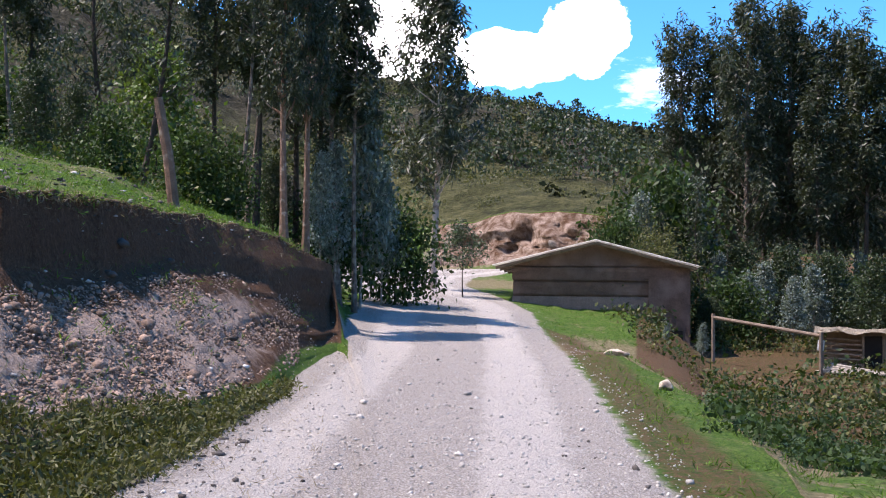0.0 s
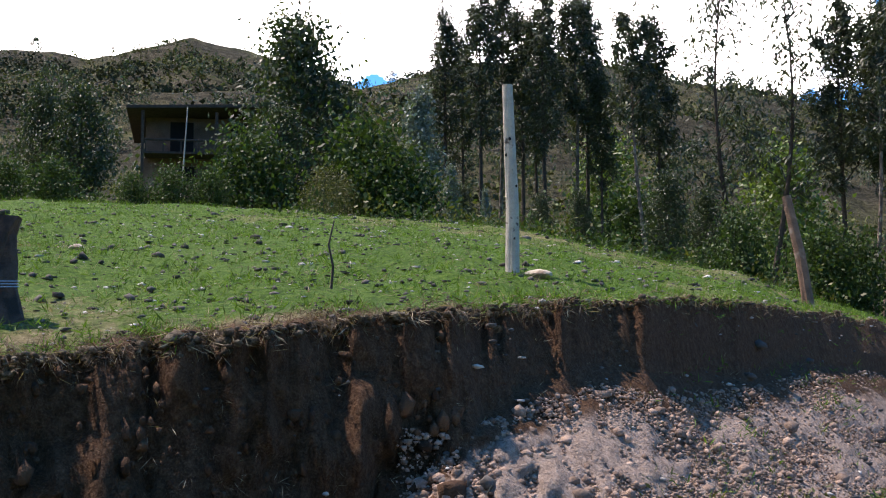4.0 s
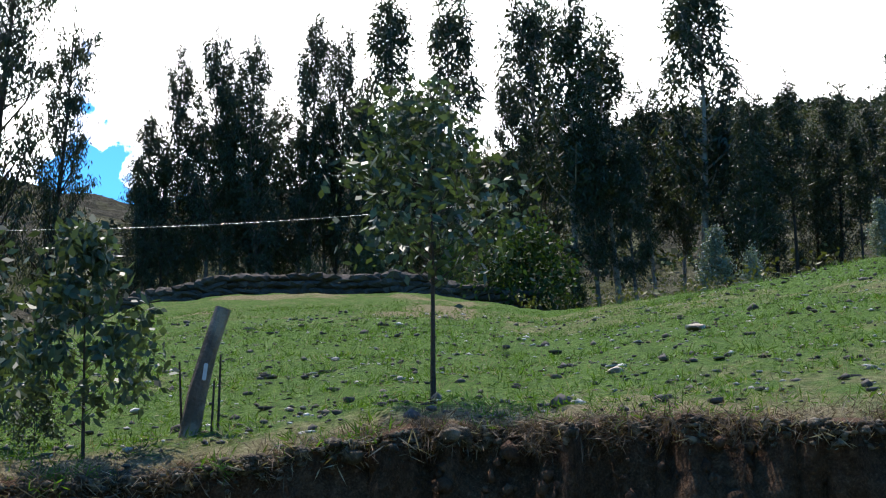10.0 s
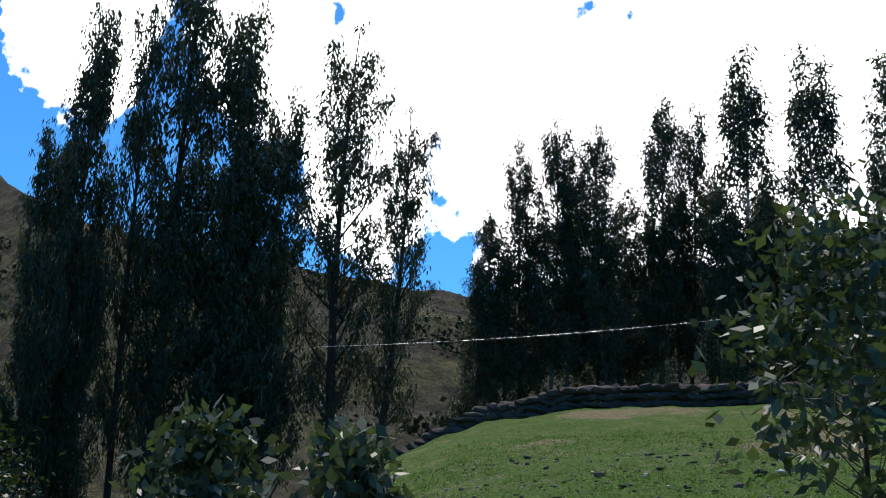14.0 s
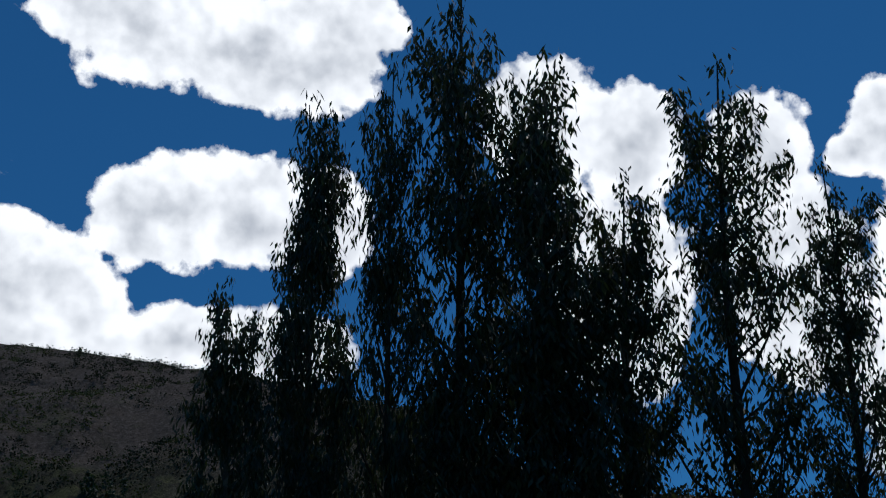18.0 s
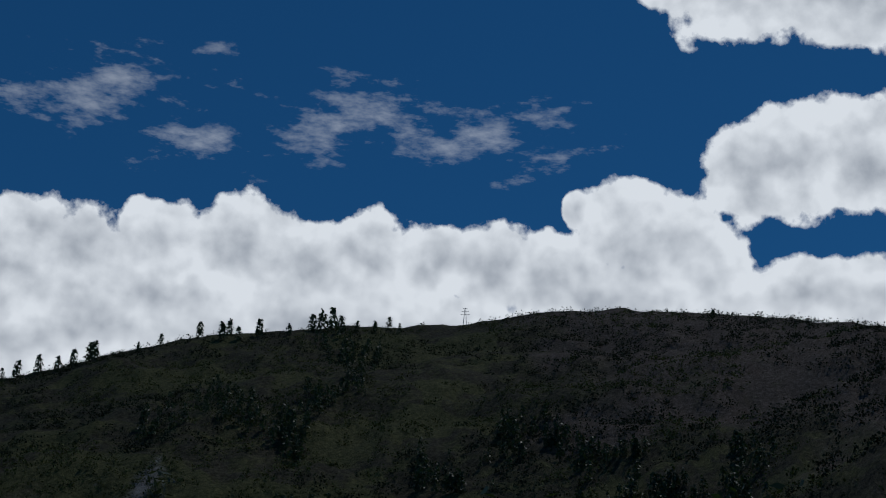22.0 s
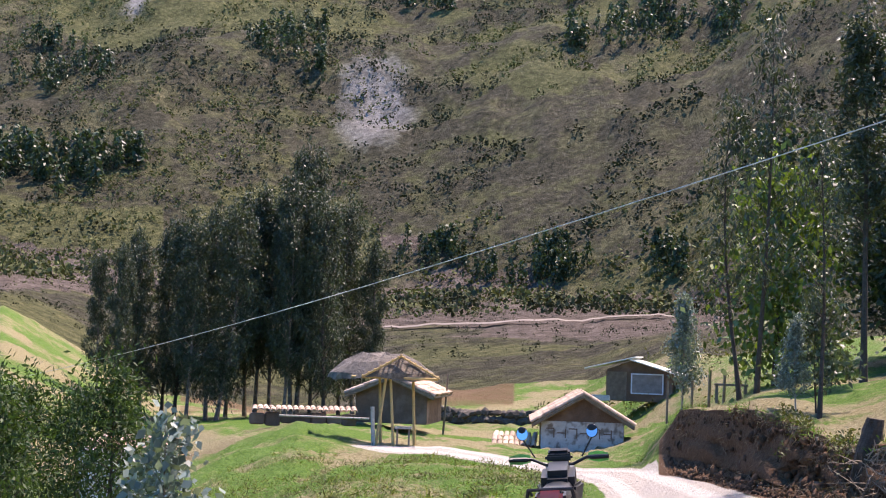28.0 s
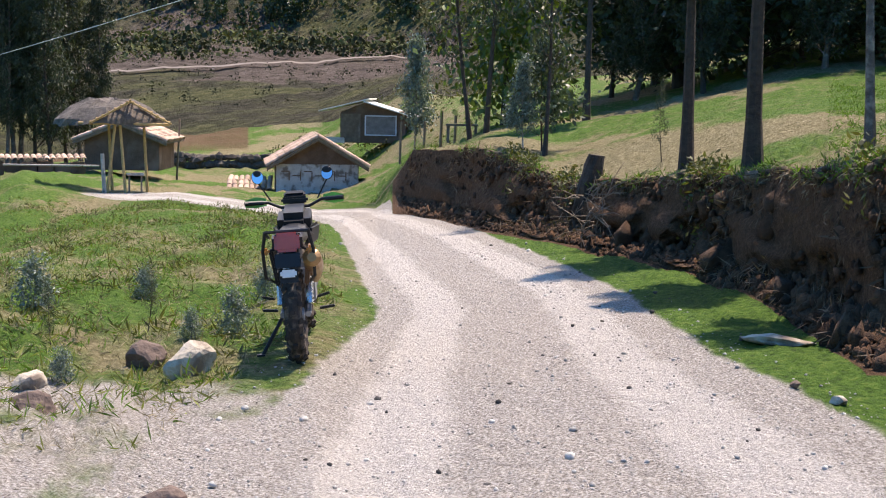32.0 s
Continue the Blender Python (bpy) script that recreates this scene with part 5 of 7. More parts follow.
rng = np.random.default_rng(5)
spots = []
for a0, a1, e0, e1, n, h in [(129, 141.5, 2.6, 4.0, 150, 4.5), (152, 158.5, 5.3, 7.2, 110, 7), (153, 158, 9.5, 11.5, 60, 6), (144.5, 148.5, 9.5, 13, 70, 6), (126, 134, 12.5, 15.5, 130, 6.5), (133, 141, 14, 17, 90, 6.5), (146, 153, 15, 18.5, 90, 7), (143.5, 147, 17, 20.3, 70, 7), (118, 127, 6, 11, 90, 6)]:
    heart = [(rng.uniform(a0, a1), rng.uniform(e0, e1)) for _ in range(max(3, n // 16))]
    for _ in range(n):
        ha, he = heart[rng.integers(len(heart))]
        a = float(np.clip(ha + rng.normal() * 0.55, a0, a1))
        r = slope_place(a, float(np.clip(he + rng.normal() * 0.35, e0, e1)))
        hh = h * rng.uniform(0.5, 1.2)
        spots.append((-math.sin(radians(a)) * r, math.cos(radians(a)) * r, hh, hh * 0.42))
far_trees("far_wood", spots, "dark eucalyptus woods scattered on the far slope", 6)
spots = []
for a, h in [(128.5, 9), (128.9, 8), (128.2, 6), (145.7, 12), (146.2, 11), (146.6, 9), (144.6, 6), (143.8, 6), (143.2, 6), (151.5, 8), (150.5, 9), (150.2, 8), (148.9, 9), (147.6, 6), (153.1, 6), (154, 5), (155.8, 11), (156.0, 9), (156.6, 9), (157.2, 8), (158.0, 9), (158.8, 9), (160.3, 10), (160.6, 8), (162.0, 9), (162.5, 8), (163, 8), (163.6, 9), (142.7, 5), (149.8, 7), (145.3, 9), (159.4, 6)]:
    r = 700 + rng.uniform(-14, 2)
    spots.append((-math.sin(radians(a)) * r, math.cos(radians(a)) * r, h * 1.15, h * 0.5))
for a in np.linspace(10, 22, 16):
    r = float(along(SKY_ALL, a, 1)) - rng.uniform(2, 40)
    spots.append((-math.sin(radians(a)) * r, math.cos(radians(a)) * r, rng.uniform(2.5, 4.5), 2))
for a in [29.5, 31, 43.3, -2.2, -4, -5.6, 1, 28.4, 40.2]:
    r = float(along(SKY_ALL, a, 1)) - 3
    spots.append((-math.sin(radians(a)) * r, math.cos(radians(a)) * r, rng.uniform(2, 3.5), 3.2))
far_trees("skyline_trees", spots, "single dark trees along the mountain skyline", 7, n=130)

spots = []
for a0, a1, e0, e1, n, h in [(-9, 4, 5.2, 8.6, 170, 1.7), (8, 46, 8.5, 13.6, 420, 1.8), (46, 72, 10, 13.4, 120, 1.8)]:
    for _ in range(n):
        a = rng.uniform(a0, a1)
        r = slope_place(a, rng.uniform(e0, min(e1, float(along(SKY_ALL, a, 2)) - 0.3)), 62, 280)
        hh = h * rng.uniform(0.5, 1.3)
        spots.append((-math.sin(radians(a)) * r, math.cos(radians(a)) * r, hh, hh * 1.5))
far_trees("hill_bushes", spots, "dark round bushes dotted over the near hill", 8, n=60)

# grass on the field, the verges and the slope
xs, ys = area(42000, 6, 112, 8.6, 30, 31, 0.9)
xs, ys = keep(xs, ys, lambda x, y: (np.hypot(x, y) > along(NEAR_ALL, np.degrees(np.arctan2(-x, y)), 3) + 0.02) & (vnoise(x * 1.3, y * 1.3, 91) > 0.3))
blobs("grass", xs, ys, 0.085, 5, (0.85, 0.10), GRASS, "short green pasture grass", "grass", droop=-0.6, lift=0.1, seed=3, tall=0.3)
xs, ys = area(16000, 128, 172, 6.5, 32, 33, 0.8)
xs, ys = keep(xs, ys, lambda x, y: (track_side(x, y) > 1.25) & (vnoise(x * 1.1, y * 1.1, 93) > 0.35))
blobs("dry_grass", xs[::2], ys[::2], 0.11, 5, (0.85, 0.10), GRASS_DRY, "yellowing grass on the slope below the road", "grass", droop=-0.6, lift=0.1, seed=14, tall=0.3)
sx, sy = area(8000, 128, 160, 6.5, 24, 34, 0.9)
sx, sy = keep(sx, sy, lambda x, y: track_side(x, y) > 1.2)
blobs("straw", sx, sy, 0.06, 4, (1.1, 0.09), STRAW, "pale bits of straw on the slope", "straw", droop=0.0, lift=0.1, seed=15, tall=0.15)
blobs("grass", xs[1::2], ys[1::2], 0.10, 5, (0.85, 0.10), GRASS, "short green grass on the slope below the road", "grass", droop=-0.6, lift=0.1, seed=4, tall=0.3)
xs, ys = area(9000, -22, 18, 8.0, 40, 35, 0.9)
xs, ys = keep(xs, ys, lambda x, y: (track_side(x, y) > 1.12) & (track_side(x, y) < 2.0) & (vnoise(x * 1.1, y * 1.1, 95) > 0.3))
blobs("grass", xs, ys, 0.10, 5, (0.85, 0.10), GRASS, "green grass along the road's edge", "grass", droop=-0.6, lift=0.1, seed=5, tall=0.3)
xs, ys = area(1500, 131, 162, 7.5, 30, 36, 0.8)
xs, ys = keep(xs, ys, lambda x, y: (track_side(x, y) > 1.35) & (vnoise(x * 0.8, y * 0.8, 94) > 0.45))
blobs("tussocks", xs, ys, 0.16, 22, (0.55, 0.08), LEAF_OLIVE, "rough tussocks and weeds on the slope", "grass", droop=-0.3, lift=0.1, seed=24, tall=0.5)
# roots and dead grass over the lip of the bank
n = 6500
rng = np.random.default_rng(8)
a = np.where(rng.uniform(0, 1, n) < 0.75, rng.uniform(26, 106, n), rng.uniform(4.8, 128, n))
r = along(NEAR_ALL, a, 3) + np.abs(rng.normal(0, 0.22, n)) * (0.4 + 1.2 * vnoise(a * 0.35, a * 0, 121)) - 0.06
xs, ys = -np.sin(np.radians(a)) * r, np.cos(np.radians(a)) * r
blobs("roots", xs, ys, 0.075, 4, (1.0, 0.06), ROOT, "dry roots and dead grass hanging over the bank", "roots", droop=0.15, lift=0.1, seed=6, tall=0.6, zs=np.maximum(ground_at(xs, ys), ground_at(xs * 1.02, ys * 1.02) - 0.25))
n = 5200
a = rng.uniform(4.8, 106, n)
thick = vnoise(a * 0.7, a * 0, 97)
a = a[thick > 0.4]
r = along(NEAR_ALL, a, 3) - np.abs(rng.normal(0, 0.05, len(a))) - 0.02
xs, ys = -np.sin(np.radians(a)) * r, np.cos(np.radians(a)) * r
lip = along(NEAR_ALL, a, 4)
blobs("hanging_roots", xs[::2], ys[::2], 0.10, 4, (1.1, 0.06), ROOT, "grey-brown roots hanging from the turf edge", "roots", droop=0.35, lift=0.2, seed=16, tall=0.9, zs=(lip - np.abs(rng.normal(0, 0.08, len(a))))[::2])
xs, ys = area(8000, 5, 108, 9, 26, 37, 1.3)
blobs("dead_grass", xs, ys, 0.07, 4, (1.1, 0.07), STRAW, "bits of straw lying in the pasture", "straw", droop=0.0, lift=0.08, seed=7, tall=0.15)
# crops
xs, ys = area(620, -19, -11.2, 15, 33, 39, 0.8)
blobs("crops", xs, ys, 0.24, 26, (0.36, 0.2), LEAF_GREEN, "leafy green crop plants in dark soil", "crops", droop=0.1, lift=0.3, seed=8, tall=0.7)
rng = np.random.default_rng(41)
a = rng.uniform(6.5, 18.8, 1700)
r = along(NEAR_ALL, a, 1) + rng.uniform(-0.9, 1.5, 1700) * np.clip((a - 5) / 8, 0.2, 1) * (0.5 + vnoise(a * 1.2, a * 0, 89))
xs, ys = -np.sin(np.radians(a)) * r, np.cos(np.radians(a)) * r
blobs("weeds", xs, ys, 0.2, 26, (0.30, 0.10), LEAF_OLIVE, "weeds and grass at the foot of the bank", "weeds", droop=0.0, lift=0.15, seed=9, tall=0.6)

for k, (n, a0, a1, r0, r1, size, m_) in enumerate([(900, -22, -7, 27, 62, .5, LEAF_OLIVE), (600, -22, -7, 27, 64, .6, LEAF_GREEN), (260, 122, 135, 40, 80, .6, LEAF_OLIVE), (700, -9, 5, 66, 100, .5, LEAF_OLIVE), (3000, 5, 70, 45, 100, .6, LEAF_OLIVE), (1500, 5, 48, 19, 46, .42, LEAF_GREEN), (700, 5, 72, 22, 50, .5, LEAF_OLIVE)]):
    xs, ys = area(n, a0, a1, r0, r1, 200 + k, 0.7)
    xs, ys = keep(xs, ys, lambda x, y: (vnoise(x * 0.25, y * 0.25, 87) > 0.4) & (track_side(x, y) > 2) & (np.hypot(x, y) > along(MID_ALL, np.degrees(np.arctan2(-x, y)), 1) * 0.97))
    blobs("undergrowth", xs, ys, size, 26, (0.22, 0.12), m_, "low leafy undergrowth and weeds on rough ground", "undergrowth", seed=60 + k, tall=0.8)
# weeds over the shaded bank by the road
rng_w = np.random.default_rng(77)
a = rng_w.uniform(110, 128.5, 420)
a = a[vnoise(a * 0.9, a * 0, 99) > 0.5]
r = along(NEAR_ALL, a, 3) + rng_w.normal(0.05, 0.22, len(a))
xs, ys = -np.sin(np.radians(a)) * r, np.cos(np.radians(a)) * r
blobs("bank_weeds", xs, ys, 0.2, 24, (0.3, 0.13), LEAF_OLIVE, "weeds overhanging the road bank", "weeds", seed=71, tall=0.7)

# stones and clods
def lump(rng, jag=0.25):
    bm = bmesh.new()
    bmesh.ops.create_icosphere(bm, subdivisions=1, radius=1)
    v = np.array([p.co for p in bm.verts])
    f = [[q.index for q in fc.verts] for fc in bm.faces]
    bm.free()
    return v * (1 + rng.normal(size=(len(v), 1)) * jag) * rng.uniform(0.7, 1.3, 3), f


def pebbles(name, xs, ys, size, material, label, category, seed, sink=0.2, flat=0.7, zs=None):
    rng = np.random.default_rng(seed)
    shapes = [lump(rng) for _ in range(7)]
    v = np.stack([q for q, _ in shapes])[np.arange(len(xs)) % 7]
    f = np.array(shapes[0][1])
    z = ground_at(xs, ys) if zs is None else zs
    s = (size * rng.lognormal(0, 0.5, len(xs)))[:, None]
    t = rng.uniform(0, 6.3, len(xs))[:, None]
    c, d = np.cos(t), np.sin(t)
    q = np.stack([(v[:, :, 0] * c - v[:, :, 1] * d) * s, (v[:, :, 0] * d + v[:, :, 1] * c) * s, v[:, :, 2] * flat * s], 2)
    q += np.stack([xs, ys, z + s[:, 0] * flat * (1 - sink) * 0.6], 1)[:, None, :]
    faces = (f[None] + (np.arange(len(xs)) * v.shape[1])[:, None, None]).reshape(-1, 3)
    return tagged(new(name, mesh_of(name, q.reshape(-1, 3), faces, material)), label, category, kind="stuff")


STONE = mat("pale stone", (0.42, 0.40, 0.36), 0.9, bump=0.01, scale=9, var=0.35, island=0.35)
STONE_DARK = mat("dark stone", (0.09, 0.08, 0.07), 0.9, bump=0.01, scale=9, var=0.4, island=0.4)
CLOD = mat("earth clod", (0.29, 0.205, 0.155), 0.95, bump=0.02, scale=14, var=0.5, island=0.45)
xs, ys = area(16000, -14, 12, 7.0, 45, 51, 1.3)
xs, ys = keep(xs, ys, lambda x, y: track_side(x, y) < 1.15)
pebbles("road_stones", xs, ys, 0.0075, STONE, "loose pale stones on the gravel road", "stones", 1)
xs, ys = area(9000, 105, 150, 4.5, 30, 52, 1.2)
xs, ys = keep(xs, ys, lambda x, y: track_side(x, y) < 1.2)
pebbles("road_stones", xs, ys, 0.0055, STONE, "loose pale stones on the gravel road", "stones", 2)
xs, ys = area(220, 100, 150, 4.5, 20, 53, 1.2)
xs, ys = keep(xs, ys, lambda x, y: track_side(x, y) < 1.3)
pebbles("dark_stones", xs, ys, 0.009, STONE_DARK, "dark stones scattered over the road", "stones", 3)
xs, ys = area(130, -14, 12, 7.5, 30, 54, 1.2)
xs, ys = keep(xs, ys, lambda x, y: track_side(x, y) < 1.2)
pebbles("dark_stones", xs, ys, 0.011, STONE_DARK, "dark stones scattered over the road", "stones", 4)
xs, ys = area(6500, 8, 104, 9.2, 26, 55, 1.0)
pebbles("field_clods", xs, ys, 0.021, STONE_DARK, "dark clods of earth in the pasture", "clods", 5, flat=0.5)
xs, ys = area(3200, 8, 104, 9.2, 27, 56, 0.8)
pebbles("field_stones", xs, ys, 0.016, STONE, "pale stones lying in the pasture", "stones", 6, flat=0.5)
rng = np.random.default_rng(57)
a = rng.uniform(6, 28.5, 24000)
u = rng.uniform(0.15, 0.82, 24000)
r = along(NEAR_ALL, a, 1) * (1 - u) + along(NEAR_ALL, a, 3) * u
xs, ys = -np.sin(np.radians(a)) * r, np.cos(np.radians(a)) * r
pebbles("slumped_earth", xs[:420], ys[:420], 0.022, CLOD, "lumps of earth fallen from the bank", "clods", 17, flat=0.75, sink=0.5)
pebbles("slumped_earth", xs, ys, 0.011, CLOD, "crumbled clods slumped at the foot of the bank", "clods", 7, flat=0.9)

# ragged turf edge along the top of the bank
TURF = mat("matted turf and roots", (0.105, 0.08, 0.052), 0.95, bump=0.03, scale=18, var=0.6, island=0.5, spots=((0.24, 0.20, 0.14), 0.55, 0.65, 9.0))
rng = np.random.default_rng(58)
a = rng.uniform(5.2, 127, 8000)
hang = np.abs(rng.normal(0, 0.09, len(a)))
r = along(NEAR_ALL, a, 3) + lip_shift(a) - 0.02 + rng.normal(0, 0.03, len(a)) + 0.15 * hang
xs, ys = -np.sin(np.radians(a)) * r, np.cos(np.radians(a)) * r
pebbles("turf_edge", xs, ys, 0.018, TURF, "ragged matted turf hanging over the bank", "turf", 8, flat=0.7, zs=along(NEAR_ALL, a, 4) - hang - 0.015)
k = (rng.uniform(0, 1, len(a)) > 0.80) & ((a < 26) | (a > 106) | (vnoise(a * 0.6, a * 0, 127) > 0.6))
up = rng.normal(0.08, 0.1, k.sum())
gx, gy = xs[k] * (1 + up / r[k]), ys[k] * (1 + up / r[k])
blobs("lip_grass", gx, gy, 0.11, 7, (0.85, 0.09), GRASS, "tufts of grass along the turf edge", "grass", droop=-0.35, lift=0.12, seed=18, tall=0.35, zs=np.maximum(ground_at(gx, gy), along(NEAR_ALL, a[k], 4) - 0.06))
k = rng.uniform(0, 1, len(a)) > 0.8
blobs("lip_straw", xs[k], ys[k], 0.10, 5, (1.0, 0.07), STRAW, "dead grass along the turf edge", "straw", droop=0.3, lift=0.12, seed=19, tall=0.5, zs=along(NEAR_ALL, a[k], 4) - hang[k])
# rough face of the shaded bank by the road
EARTH_DARK = mat("dark earth", (0.082, 0.043, 0.023), 0.95, bump=0.03, scale=12, var=0.5, island=0.5)
a = np.concatenate([rng.uniform(26, 108, 3500), rng.uniform(108, 129.5, 3500)])
u = rng.uniform(0.05, 0.97, len(a))
r = along(NEAR_ALL, a, 1) * (1 - u) + along(NEAR_ALL, a, 3) * u
xs, ys = -np.sin(np.radians(a)) * r, np.cos(np.radians(a)) * r
pebbles("bank_lumps", xs, ys, 0.024, EARTH_DARK, "lumps and ledges of dark earth in the cut bank", "clods", 9, flat=1.1, sink=0.5)
a = rng.uniform(108, 129.5, 900)
a = a[vnoise(a * 0.7, a * 0, 101) > 0.45]
u = rng.uniform(0.1, 1.0, len(a))
r = along(NEAR_ALL, a, 1) * (1 - u) + along(NEAR_ALL, a, 3) * u
xs, ys = -np.sin(np.radians(a)) * r, np.cos(np.radians(a)) * r
blobs("bank_roots", xs, ys, 0.14, 9, (0.9, 0.07), ROOT, "roots and dead stems on the road bank", "roots", droop=0.4, lift=0.3, seed=20, tall=0.9)
# ======== buildings and made things ========
def cuboid(size, loc=(0, 0, 0), rot=(0, 0, 0), bevel=0.0, taper=1.0):
    bm = bmesh.new()
    bmesh.ops.create_cube(bm, size=1)
    for v in bm.verts:
        k = taper if v.co.z > 0 else 1.0
        v.co = Vector((v.co.x * size[0] * k, v.co.y * size[1] * k, v.co.z * size[2]))
    if bevel:
        bmesh.ops.bevel(bm, geom=bm.edges[:], offset=bevel, segments=2, affect="EDGES")
    bm.transform(pose(*loc, *rot))
    return bm


def rod(a, b, r0, r1=None, sides=8, name="rod", material=None, bend=0.0):
    mid = [(p + q) / 2 for p, q in zip(a, b)]
    mid[2] += bend
    v, f = tube([a, mid, b], [r0, (r0 + (r1 or r0)) / 2, r1 or r0], sides)
    return mesh_of(name, v, f, material)


def prism(points, depth, axis="y"):
    """A flat outline in x and z, given a depth along y."""
    bm = bmesh.new()
    lo = [bm.verts.new((x, 0, z)) for x, z in points]
    hi = [bm.verts.new((x, depth, z)) for x, z in points]
    n = len(points)
    bm.faces.new(lo)
    bm.faces.new(hi[::-1])
    for i in range(n):
        bm.faces.new((lo[i], lo[(i + 1) % n], hi[(i + 1) % n], hi[i])[::-1])
    bmesh.ops.recalc_face_normals(bm, faces=bm.faces[:])
    return bm


def site(name, az, r, facing=None, z=None, label="", category="", sink=0.0):
    """An Empty at a place, whose -y looks back to the road bend (or to a given azimuth)."""
    ob = new(name)
    x, y = at_az(az, r)
    ob.matrix_basis = pose(x, y, (ground_z(x, y) if z is None else z) - sink, 0, 0, az if facing is None else facing)
    return tagged(ob, label, category)


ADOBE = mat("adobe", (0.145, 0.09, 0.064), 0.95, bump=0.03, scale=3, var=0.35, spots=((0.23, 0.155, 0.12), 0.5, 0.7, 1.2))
# adobe with the sunlight on the barn front put into its colour
ADOBE_SUNLIT = mat("sunlit adobe", (0.25, 0.18, 0.145), 0.95, bump=0.03, scale=3, var=0.35)
PLASTER = mat("white plaster", (0.62, 0.63, 0.64), 0.9, bump=0.01, scale=3, var=0.12, spots=((0.40, 0.38, 0.35), 0.58, 0.75, 1.0))
GREYWASH = mat("grey whitewash", (0.50, 0.48, 0.46), 0.92, bump=0.01, scale=4, var=0.3, spots=((0.20, 0.17, 0.15), 0.5, 0.62, 3.0))
TILE = mat("clay roof tile", (0.48, 0.33, 0.24), 0.9, bump=0.01, scale=5, var=0.3, object_random=0.4, spots=((0.55, 0.45, 0.35), 0.5, 0.65, 2.0))
THATCH = mat("grey thatch", (0.14, 0.118, 0.098), 0.95, bump=0.04, scale=9, var=0.5)
THATCH_PALE = mat("dry thatch", (0.42, 0.36, 0.27), 0.95, bump=0.04, scale=9, var=0.5)
WOOD = mat("weathered wood", (0.20, 0.15, 0.11), 0.88, bump=0.01, scale=7, var=0.4)
WOOD_PALE = mat("pale weathered wood", (0.42, 0.37, 0.31), 0.85, bump=0.012, scale=9, var=0.3, spots=((0.08, 0.06, 0.05), 0.62, 0.7, 11.0))
WOOD_NEW = mat("yellow timber", (0.50, 0.33, 0.14), 0.75, bump=0.006, scale=8, var=0.25)
WOOD_ROT = mat("rotten red wood", (0.10, 0.06, 0.045), 0.92, bump=0.03, scale=10, var=0.5, spots=((0.04, 0.03, 0.025), 0.5, 0.62, 6.0))
METAL_PALE = mat("pale sheet metal", (0.70, 0.68, 0.62), 0.6, 0.0, bump=0.004, scale=4, var=0.12)
DARK = mat("dark opening", (0.012, 0.010, 0.009), 0.95, var=0.2)
WIRE = mat("wire", (0.55, 0.55, 0.55), 0.35, 0.8, var=0.1)
STEEL = mat("galvanised steel", (0.30, 0.31, 0.32), 0.5, 0.7, var=0.15)


# the adobe barn by the road
def barn():
    b = site("adobe_barn", -6.65, 41.4, z=0.0, label="low adobe barn with a gabled sheet roof by the road", category="barn")
    w, zl, ze, za = 5.35, -0.2, 2.93, 3.62
    lifts = 7
    for k in range(lifts):
        z0, z1 = zl + (ze - zl) * k / lifts, zl + (ze - zl) * (k + 1) / lifts - 0.035
        j = 0.03 * math.sin(k * 2.3)
        # lower lifts coloured as sunlit, top two darker for the eave's shade
        part("earth_lift", cuboid((w + j, 0.42, z1 - z0), (0, 0.21 - j * 0.5, (z0 + z1) / 2), bevel=0.02), ADOBE_SUNLIT if k < 5 else ADOBE, b)
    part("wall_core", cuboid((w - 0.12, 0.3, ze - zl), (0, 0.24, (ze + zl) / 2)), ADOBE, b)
    part("gable", prism([(-w / 2, ze), (w / 2, ze), (-0.15, za)], 0.4), ADOBE, b)
    for s in (-1, 1):
        part("side_wall", cuboid((0.4, 4.6, ze - zl), (s * (w / 2 - 0.2), 2.7, (ze + zl) / 2 - 0.02)), ADOBE, b)
    part("back_wall", cuboid((w, 0.4, ze - zl), (0, 5.2, (ze + zl) / 2)), ADOBE, b)
    part("pier", cuboid((1.25, 0.25, 2.7), (w / 2 - 0.62, -0.1, 1.25), bevel=0.03), ADOBE, b)
    part("doorway", cuboid((0.75, 0.1, 1.3), (w / 2 - 0.6, -0.22, 0.35)), DARK, b)
    for s in (-1, 1):
        run = w / 2 + 0.35
        dz = za - ze + 0.1
        sheet = bmesh.new()
        n = 26
        rows = []
        for i in range(n + 1):
            y = -0.45 + 6.1 * i / n
            rows.append([sheet.verts.new((-0.15 + s * (run + 0.1) * u, y, za + 0.09 - dz * u + 0.03 * (i % 2))) for u in (0, 0.5, 1)])
        for a, c in zip(rows, rows[1:]):
            for u in range(2):
                sheet.faces.new((a[u], a[u + 1], c[u + 1], c[u]))
        bmesh.ops.solidify(sheet, geom=sheet.faces[:], thickness=0.05)
        part("roof_sheet", sheet, METAL_PALE, b, "weathered pale roof sheet")
        for y in (-0.3, 1.5, 3.4, 5.3):
            part("rafter", rod((-0.15, y, za + 0.0), (-0.15 + s * run, y, za - dz + 0.02), 0.05, material=WOOD), None, b)


